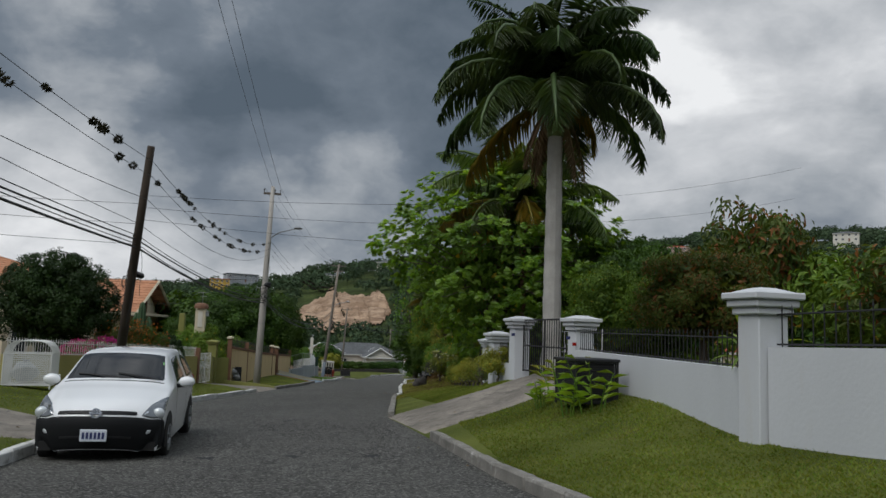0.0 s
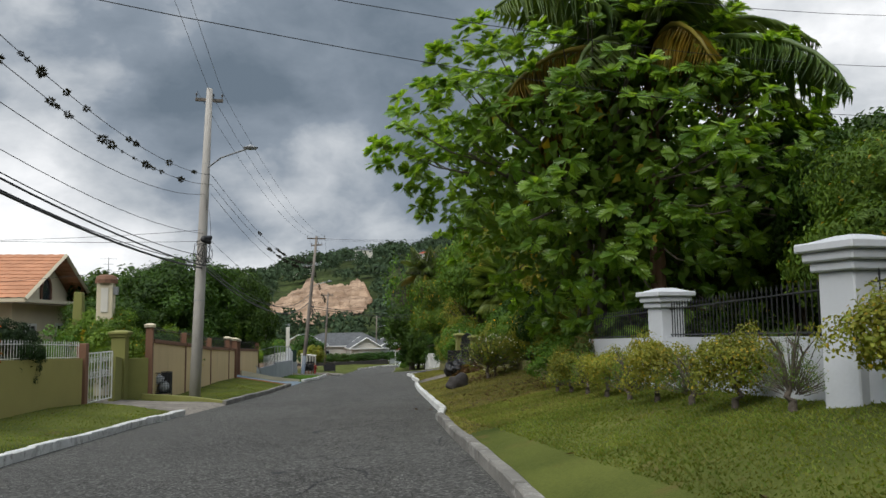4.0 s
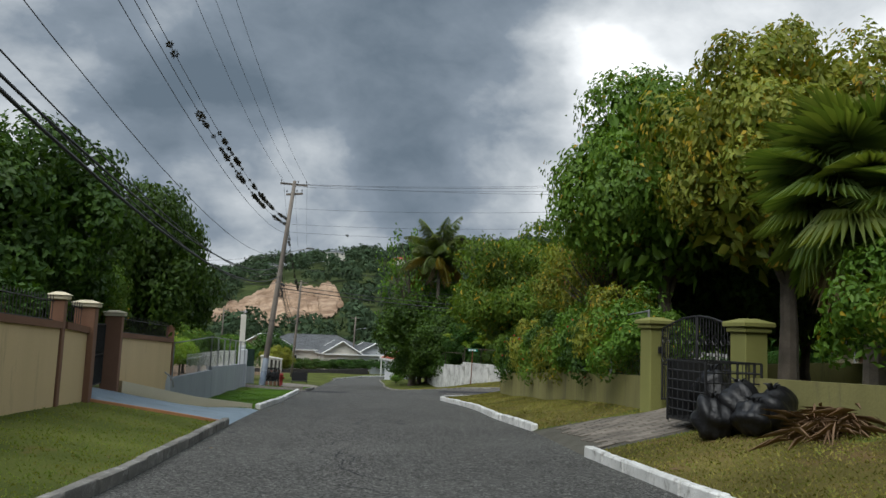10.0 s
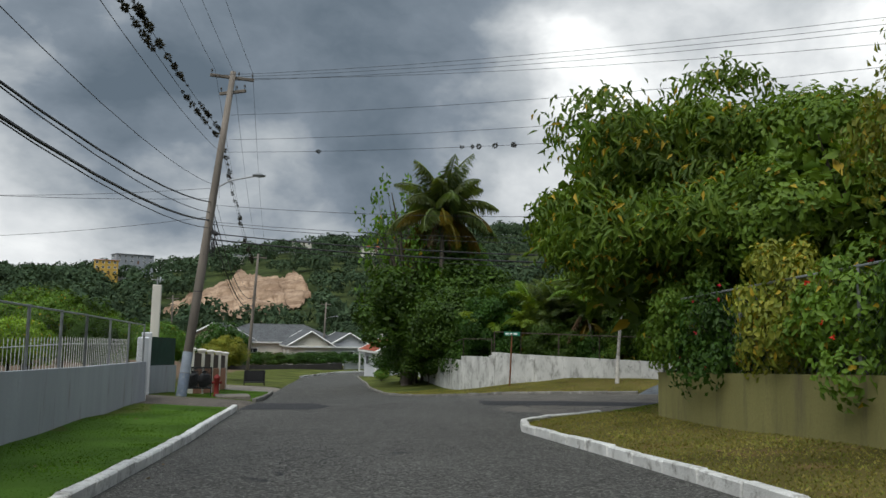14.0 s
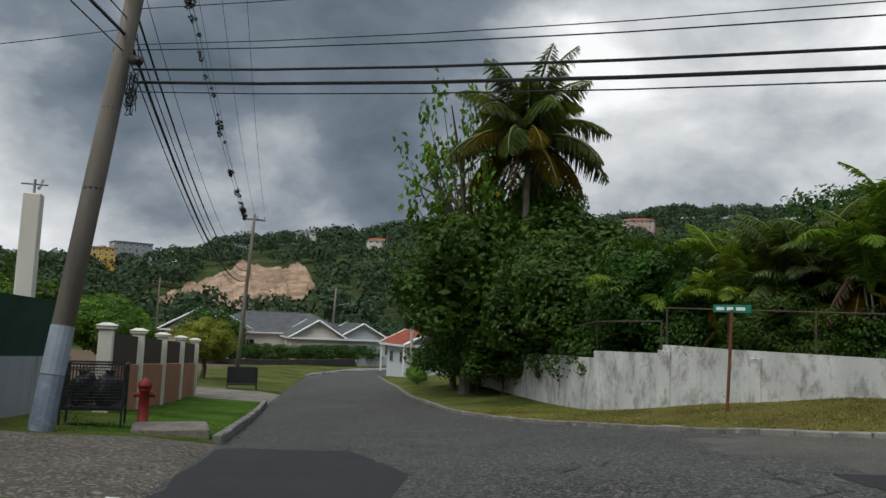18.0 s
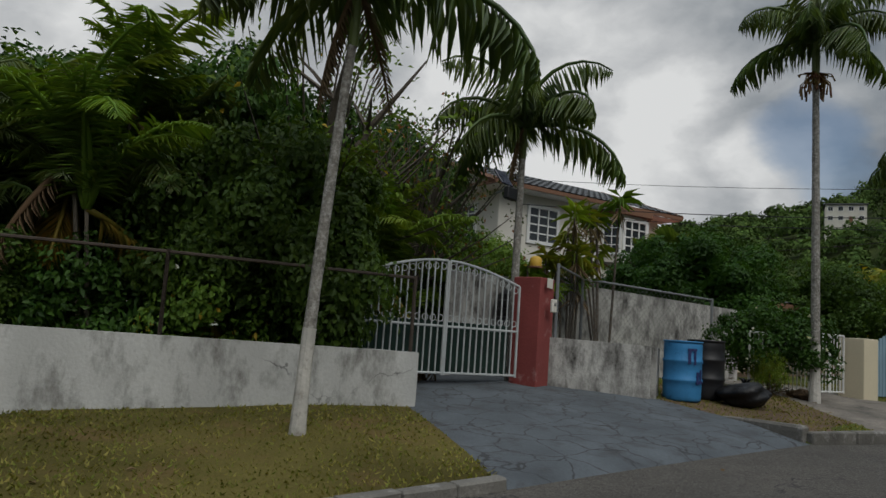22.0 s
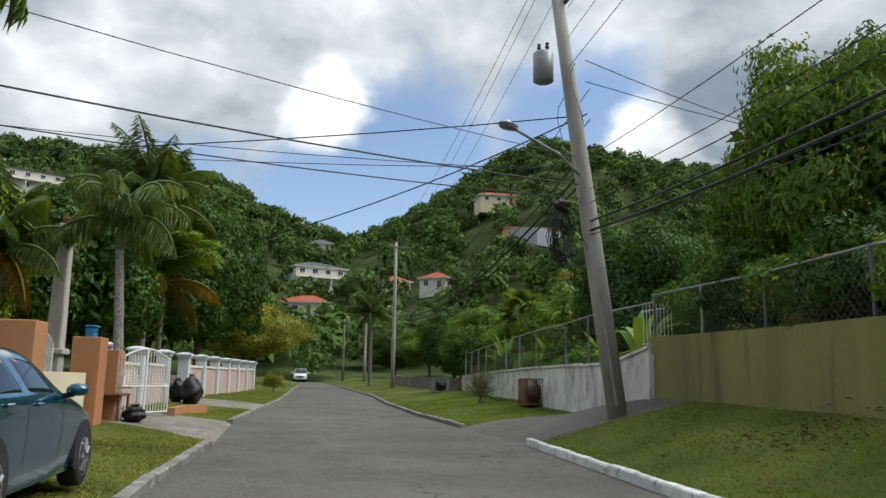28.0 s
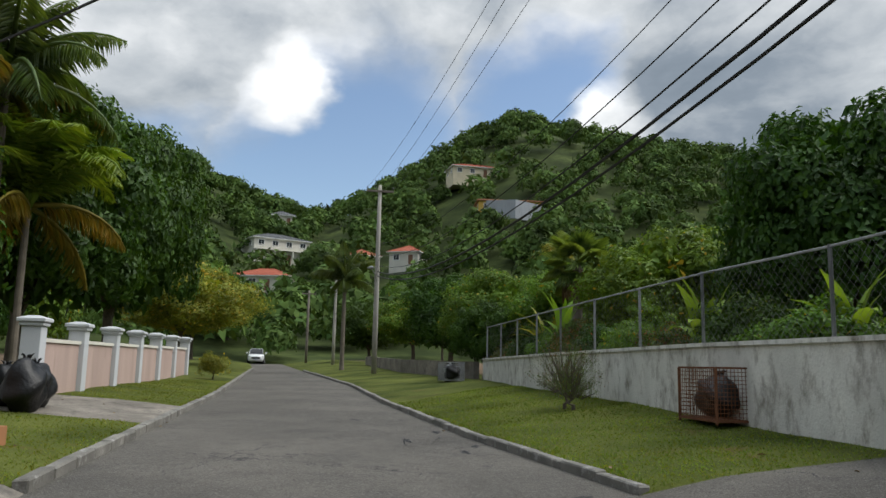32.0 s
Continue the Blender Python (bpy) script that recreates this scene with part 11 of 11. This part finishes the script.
solid("cloth_scrap", ball(Buf(), (0, 0, 0.05), (0.42, 0.22, 0.1), 18, 8, 0.2, 4), SOIL, "faded brown cloth scrap on dry leaves", "cloth", (22.1, 79.95, gz(22.1, 79.95)), 20, smooth=True)
b = barrel(25.86, 77.36, 0.32, 0.98, BARREL_DARK, "dark blue plastic barrel at a fence")
part("handle", Buf().tube([(0.28 * math.cos(a), -0.28, 0.9 + 0.3 * math.sin(a)) for a in np.linspace(0.2, 2.94, 9)], 0.008, 5), WHITE_IRON, b)
bag(25.72, 77.02, 0.2, 0.3, "clear plastic bag hung on a barrel", 23, gz(25.72, 77.02) + 0.74, mat=CLEAR_BAG)
barrel(26.27, 76.82, 0.29, 0.95, BARREL_BLUE, "light blue plastic barrel at a fence")

# ribbed water tank behind the fence
root = thing("water_tank", "black ribbed plastic water tank behind a fence", "tank", (20.6, 85.1, gz(20.6, 85.1)))
prof = [(0.46, 0)]
for k in range(9):
    prof += [(0.5, 0.06 + 0.16 * k), (0.5, 0.14 + 0.16 * k), (0.47, 0.17 + 0.16 * k)]
part("drum", Buf().lathe(prof + [(0.46, 1.55), (0.3, 1.68), (0.15, 1.7)], 24), BIN_BLACK, root)
part("lid", Buf().lathe([(0.17, 1.69), (0.17, 1.75), (0.1, 1.77), (0.01, 1.77)], 16), BIN_BLACK, root)

# lamps and boxes at the red pillar
root = thing("pillar_lamp", "yellow lamp on a red gate pillar", "lamp", (18.42, 84.32, -0.99), 0)
part("lamp_glass", Buf().lathe([(0.09, 0), (0.1, 0.02), (0.1, 0.15), (0.06, 0.19), (0.01, 0.2)], 14), YELLOW_PAINT, root, "", True)
part("base", Buf().lathe([(0.12, 0), (0.12, 0.025), (0.09, 0.03)], 14), BROWN, root)
root = thing("doorbell_box", "pale intercom box on a red pillar", "box", (18.3, 84.0, -1.62), -14)
part("case", Buf().box((0, -0.05, 0), (0.16, 0.05, 0.22), 0.012), OFFWHITE, root)
part("button", Buf().box((0, -0.08, 0.03), (0.05, 0.02, 0.05), 0.006), GALV, root)
for k, (u, w_) in enumerate(((-0.08, 0.12), (0.1, 0.1))):
    solid("painted_letter", Buf().box((0, 0, 0), (w_, 0.008, 0.16)), OFFWHITE, "faded painted mark on a red pillar", "mark", (18.33 + u, 84.05 - 0.012, -1.25), -14)
root = thing("solar_light", "solar flood light strapped to a palm trunk", "lamp", (17.75, 84.75, 0.15), -14)
cell = part("solar_panel", Buf().box((0, -0.12, 0.22), (0.36, 0.03, 0.30), 0.008), SOLAR, root)
cell.rotation_euler = (radians(-35), 0, 0)
part("lamp_head", Buf().box((0, -0.12, -0.02), (0.30, 0.10, 0.20), 0.015), BIN_BLACK, root)
part("bracket", Buf().tube([(0, 0.15, 0.0), (0, -0.1, 0.1)], 0.02, 6), GALV, root)
root = thing("mailbox", "small blue mailbox on a white gate", "mailbox", (38.35, 69.0, -0.85), -37)
part("case", Buf().box((0, 0, 0), (0.32, 0.2, 0.36), 0.02), BARREL_BLUE, root)
part("lid", Buf().box((0, -0.02, 0.2), (0.36, 0.26, 0.04), 0.012), BARREL_BLUE, root)
part("slot", Buf().box((0, -0.105, 0.08), (0.2, 0.01, 0.03)), BIN_BLACK, root)
root = thing("meter_box", "white meter box on a concrete column", "box", (31.1, 75.0, -0.75), -37)
part("case", Buf().box((0, 0, 0), (0.28, 0.16, 0.36), 0.02), OFFWHITE, root)
part("meter_glass", ball(Buf(), (0, -0.1, 0.05), (0.09, 0.06, 0.09), 12, 8), LAMP_GLASS, root, "", True)

# bags before the pink wall, the rusty cart beside a palm
for k, (bx, by, r, h_) in enumerate(((45.8, 62.45, 0.46, 0.98), (46.55, 62.0, 0.45, 0.88), (46.9, 62.4, 0.36, 0.8))):
    bag(bx, by, r, h_, "large black bin bag by a pink wall", 30 + k)
root = thing("handcart", "rusty flat handcart beside a palm", "cart", (36.7, 69.1, gz(36.7, 69.1)), -37)
part("bed", Buf().box((0, 0, 0.55), (0.9, 0.6, 0.05), 0.01), RUST, root)
for sx_ in (-1, 1):
    for sy_ in (-1, 1):
        part("leg", Buf().box((sx_ * 0.4, sy_ * 0.26, 0.27), (0.04, 0.04, 0.54)), RUST, root)
part("rail", Buf().box((0, -0.3, 0.7), (0.9, 0.03, 0.03)).box((0, 0.3, 0.7), (0.9, 0.03, 0.03)), RUST, root)
bag(36.6, 68.6, 0.28, 0.35, "black bag under a rusty cart", 36)
# wire cages before the white wall
b = cage(35.2, 56.0, -38, (1.15, 0.8, 0.8), "wire litter cage with a black bag", RUST, 0.06, legs=0.05, wire_r=0.005)
bag(35.2, 56.0, 0.42, 0.68, "black bag inside a wire cage", 40, gz(35.2, 56.0) + 0.08)
b = cage(50.5, 44.8, -38, (1.2, 0.8, 0.7), "wire litter cage heaped with bags", GALV, 0.07, legs=0.05)
for k in range(3):
    bag(50.15 + 0.35 * k, 45.1 - 0.28 * k, 0.3, 0.6, "bag in a heaped wire cage", 42 + k, gz(50.5, 44.8) + 0.1, mat=(BAG, CLEAR_BAG, BAG)[k])
# small painted plates on gate pillars
for px_, py_, pz_, tn, m in ((4.48, 16.05, 1.35, 8, PLATE_INK), (4.02, 19.62, 1.38, 8, PLATE_INK), (4.62, 16.06, 1.22, 8, TAIL_RED)):
    solid("pillar_plate", Buf().box((0, -0.03, 0), (0.09, 0.02, 0.07), 0.004), m, "small coloured plate on a white pillar", "plate", (px_, py_, pz_), tn, group="pillar plates")
solid("pillar_plate", Buf().box((0, -0.02, 0), (0.1, 0.02, 0.14), 0.004), BIN_BLACK, "dark bell plate on an olive pillar", "plate", (5.72, 54.22, -0.6), 4)

# darker patches in the asphalt
def patch_sheet(poly, mat, label, lift=0.004):
    n = 10
    ctr = np.mean(poly, 0)
    e = np.array(even(list(poly) + [poly[0]], 0.5)[:-1])
    rng = np.random.default_rng(len(e))
    e = e + rng.normal(size=e.shape) * 0.03
    rings = [ctr + (e - ctr) * k / n for k in range(1, n + 1)]
    v = np.vstack([[ctr]] + rings)
    z = road_height(v[:, 0], v[:, 1]) + lift
    m = len(e)
    f = [(0, 1 + i, 1 + (i + 1) % m) for i in range(m)]
    for k in range(n - 1):
        o = 1 + k * m
        f += [(o + i, o + m + i, o + m + (i + 1) % m, o + (i + 1) % m) for i in range(m)]
    me = bpy.data.meshes.new("road_patch")
    me.from_pydata([(float(a), float(b), float(c)) for (a, b), c in zip(v, z)], [], f)
    me.materials.append(mat)
    me.update()
    return tagged(new("road_patch", me), label, "road", kind="structure")


patch_sheet([(-1.3, 81.2), (0.9, 81.0), (1.6, 83.4), (1.2, 86.2), (-0.85, 86.6)], PATCH, "newer dark asphalt patch by a driveway")
patch_sheet([(6.0, 80.2), (7.5, 79.8), (12.0, 77.6), (16.5, 74.6), (16.9, 75.6), (12.4, 78.8), (7.8, 81.4), (6.2, 81.6)], PATCH, "long dark asphalt trench patch")


def worn_spots(spots, seed):
    """Ragged shallow holes where the top layer of the asphalt has broken away."""
    rng = np.random.default_rng(seed)
    for px, py, along, size in spots:
        m = 26
        a = np.linspace(0, 2 * math.pi, m, endpoint=False)
        r = size * (0.55 + 0.25 * np.sin(2 * a + rng.uniform(0, 6)) + 0.18 * np.sin(5 * a + rng.uniform(0, 6)) + rng.normal(size=m) * 0.10).clip(0.12)
        u, w = np.cos(a) * r * 1.7, np.sin(a) * r * 0.8
        ca, sa = math.cos(along), math.sin(along)
        x, y = px + ca * u - sa * w, py + sa * u + ca * w
        x, y = np.append(x, px), np.append(y, py)
        z = road_height(x, y) + 0.004
        me = bpy.data.meshes.new("road_patch")
        me.from_pydata([tuple(map(float, p)) for p in zip(x, y, z)], [], [(k, (k + 1) % m, m) for k in range(m)])
        me.materials.append(PATCH)
        tagged(new("road_patch", me), "small ragged pothole in worn asphalt", "road", kind="structure")


def cracks(runs, seed):
    """Thin wandering cracks in the asphalt."""
    rng = np.random.default_rng(seed)
    v, f = [], []
    for px, py, along, length in runs:
        n = max(5, int(length / 0.09))
        turn = along + np.cumsum(rng.normal(size=n) * 0.16)
        x, y = px + np.cumsum(np.cos(turn)) * length / n, py + np.cumsum(np.sin(turn)) * length / n
        w = 0.011 * np.sin(np.linspace(0.15, 3.0, n)) * rng.uniform(0.4, 1.6, n) + 0.002
        o = len(v)
        for k in range(n):
            nx, ny = -math.sin(turn[k]) * w[k], math.cos(turn[k]) * w[k]
            for sgn in (-1, 1):
                qx, qy = x[k] + sgn * nx, y[k] + sgn * ny
                v.append((qx, qy, float(road_height(qx, qy)) + 0.005))
        f += [(o + 2 * k, o + 2 * k + 1, o + 2 * k + 3, o + 2 * k + 2) for k in range(n - 1)]
    tagged(new("road_cracks", raw_mesh("road_cracks", v, f, PATCH)), "fine dark cracks in old asphalt", "cracks", kind="stuff")


rng = random.Random(77)
worn_spots([(-0.6 + rng.gauss(0, 1.0), rng.uniform(6, 76), 1.57 + rng.gauss(0, 0.35), rng.uniform(0.05, 0.22)) for _ in range(40)]
           + [(15.5 + 0.794 * u + rng.uniform(-1.3, 1.3), 76.5 - 0.608 * u + rng.uniform(-1.3, 1.3), -0.65 + rng.gauss(0, 0.3), rng.uniform(0.06, 0.22)) for u in (rng.uniform(4, 40) for _ in range(16))]
           + [(rng.uniform(3, 13), rng.uniform(77.5, 81.5), rng.uniform(0, 3), rng.uniform(0.06, 0.25)) for _ in range(10)], 4)
cracks([(-0.9 + rng.gauss(0, 1.3), rng.uniform(4, 74), 1.57 + rng.gauss(0, 0.5), rng.uniform(0.6, 3.2)) for _ in range(46)]
       + [(15.5 + 0.794 * u + rng.uniform(-1.6, 1.6), 76.5 - 0.608 * u + rng.uniform(-1.6, 1.6), -0.65 + rng.gauss(0, 0.5), rng.uniform(0.6, 2.6)) for u in (rng.uniform(-2, 44) for _ in range(26))]
       + [(rng.uniform(1, 12), rng.uniform(77.5, 83), rng.uniform(0, 3), rng.uniform(0.5, 2.2)) for _ in range(16)], 6)


# ---------------------------------------------------------------- grass and litter
def grass(name, mat, count, area, seed, label, high=(0.012, 0.035)):
    """Tufts of blades on the verges, one triangle a blade."""
    rng = np.random.default_rng(seed)
    (x0, x1), (y0, y1), rule = area
    x, y = rng.uniform(x0, x1, count * 6), rng.uniform(y0, y1, count * 6)
    ok = ~within(ROAD, x, y)
    d = edge_distance(x, y)
    ok &= (d < 5.2) & (d > 0.12) & rule(x, y)
    for _, _, poly, _ in DRIVES:
        ok &= ~within(poly, x, y)
    x, y, d = x[ok][:count], y[ok][:count], d[ok][:count]
    z = ground_height(x, y)
    n = len(x)
    a = rng.uniform(0, 2 * math.pi, n)
    h_ = rng.uniform(*high, n) * np.where(d < 0.3, 1.5, 1.0)
    lean = rng.normal(size=(n, 2)) * 1.0 * h_[:, None]
    w_ = rng.uniform(0.008, 0.022, n)
    dx, dy = np.cos(a) * w_, np.sin(a) * w_
    v = np.stack([np.column_stack([x - dx, y - dy, z - 0.01]), np.column_stack([x + dx, y + dy, z - 0.01]), np.column_stack([x + lean[:, 0], y + lean[:, 1], z + h_])], 1).reshape(-1, 3)
    ob = new(name, raw_mesh(name, v, np.arange(3 * n).reshape(-1, 3), mat))
    return tagged(ob, label, "grass", kind="stuff")


BLADE_GREEN = leaf_mat("green_grass_blades", (0.062, 0.15, 0.014), (0.088, 0.18, 0.02), 0.8, 0.2, spec=0.1)
BLADE_DRY = leaf_mat("dry_grass_blades", (0.13, 0.16, 0.03), (0.26, 0.22, 0.065), 0.8, 0.2, spec=0.1)
grass("grass", BLADE, 90000, ((2, 7), (4, 33), lambda x, y: x < 4.9), 1, "short dry lawn grass on the verge")
grass("grass", BLADE_DRY, 90000, ((1, 7), (28, 76), lambda x, y: x > 1), 2, "patchy dry verge grass")
grass("grass", BLADE, 40000, ((-9.5, -3), (8, 58), lambda x, y: x < -2), 3, "short verge grass below walls")
grass("grass", BLADE_GREEN, 60000, ((-6, 0), (62, 103), lambda x, y: x < 0), 4, "dense watered green lawn", (0.006, 0.018))
grass("grass", BLADE_DRY, 70000, ((4, 34), (62, 98), lambda x, y: 0.608 * x + 0.794 * y > 73), 5, "dry verge grass before a white wall")
grass("grass", BLADE, 110000, ((7, 46), (48, 76), lambda x, y: 0.608 * x + 0.794 * y < 69.5), 6, "green bank grass below an olive wall")
grass("grass", BLADE, 40000, ((24, 60), (46, 76), lambda x, y: 0.608 * x + 0.794 * y > 73), 7, "verge grass along the second road")


def litter(count, seed):
    rng = np.random.default_rng(seed)
    x, y = rng.uniform(-10, 50, count * 8), rng.uniform(4, 100, count * 8)
    inside_road = within(ROAD, x, y)
    d = edge_distance(x, y)
    ok = np.where(inside_road, d < 0.5, d < 4.5)
    x, y = x[ok][:count], y[ok][:count]
    n = len(x)
    at = np.column_stack([x, y, ground_height(x, y) + 0.012])
    way = unit(np.column_stack([rng.normal(size=(n, 2)), rng.normal(size=n) * 0.15]))
    v, f = leaf_cards(at, way, np.tile((0.0, 0.0, 1.0), (n, 1)) + rng.normal(size=(n, 3)) * 0.2, rng.uniform(0.05, 0.14, n), 0.05, 0.2, 0.1)
    return tagged(new("leaf_litter", raw_mesh("leaf_litter", v, f, L_DEAD)), "fallen dry leaves on verges and gutters", "leaves", kind="stuff")


litter(220, 5)


# white iron screen of squares inside the first gate
def screen(a, b, high, label):
    a, b = Vector((a[0], a[1], 0)), Vector((b[0], b[1], 0))
    z = min(gz(a.x, a.y), gz(b.x, b.y)) - 0.05
    root = thing("iron_screen", label, "screen", (a.x, a.y, z), math.degrees(math.atan2(b.y - a.y, b.x - a.x)), "")
    n = (b - a).length
    for u in (0, n):
        part("post", Buf().tube([(u, 0, -0.2), (u, 0, high + 0.1)], 0.02, 6), WHITE_IRON, root)
    for zz in (0.1, high * 0.5, high):
        part("rail", Buf().tube([(0, 0, zz), (n, 0, zz)], 0.012, 5), WHITE_IRON, root)
    k = int(n / 0.12)
    for i in range(1, k):
        part("bar", Buf().tube([(n * i / k, 0, 0.1), (n * i / k, 0, high)], 0.008, 5), WHITE_IRON, root)
    rng = random.Random(3)
    for i in range(9):
        c, w = Vector((rng.uniform(0.15, n - 0.15), 0.012, rng.uniform(0.3, high - 0.15))), rng.choice((0.06, 0.1))
        ring = [c + Vector((sx * w, 0, sz * w)) for sx, sz in ((-1, -1), (1, -1), (1, 1), (-1, 1), (-1, -1))]
        part("square", Buf().tube(ring, 0.01, 5), WHITE_IRON, root)


screen((5.44, 20.74), (6.59, 20.22), 1.1, "white iron screen of squares inside a gate")

# pavers of the brown drive, in running bond
def pave():
    drive = bpy.data.objects["paved_drive"]
    back = drive.matrix_world.inverted()
    poly = [(3.35, 51.5), (3.85, 55.6), (5.6, 54.2), (8.4, 54.2), (8.4, 51.0), (5.6, 51.25)]

    def inside(x, y):
        odd = False
        for (x0, y0), (x1, y1) in zip(poly, poly[1:] + poly[:1]):
            if (y0 > y) != (y1 > y) and x < x0 + (y - y0) * (x1 - x0) / (y1 - y0):
                odd = not odd
        return odd

    shared = Buf().box((0, 0, 0), (0.288, 0.148, 0.024), 0.006)
    first = None
    rng = random.Random(8)
    count = 0
    for i in range(40):
        for j in range(40):
            x, y = 3.1 + 0.3 * i + (0.15 if j % 2 else 0.0), 50.9 + 0.16 * j
            if count >= 330 or not all(inside(x + a, y + b) for a in (-0.15, 0.15) for b in (-0.08, 0.08)):
                continue
            up = Vector((gz(x - 0.2, y) - gz(x + 0.2, y), gz(x, y - 0.2) - gz(x, y + 0.2), 0.4)).normalized()
            turn = Vector((0, 0, 1)).rotation_difference(up).to_matrix().to_4x4()
            place = Matrix.Translation((x, y, gz(x, y) + 0.010 + rng.uniform(-0.003, 0.003))) @ turn @ Matrix.Rotation(rng.uniform(-0.02, 0.02), 4, "Z")
            if first is None:
                first = part("paver", shared, PAVER, drive)
                q = first
            else:
                q = new("paver", first.data)
                q.parent = drive
            q.matrix_local = back @ place
            count += 1


pave()
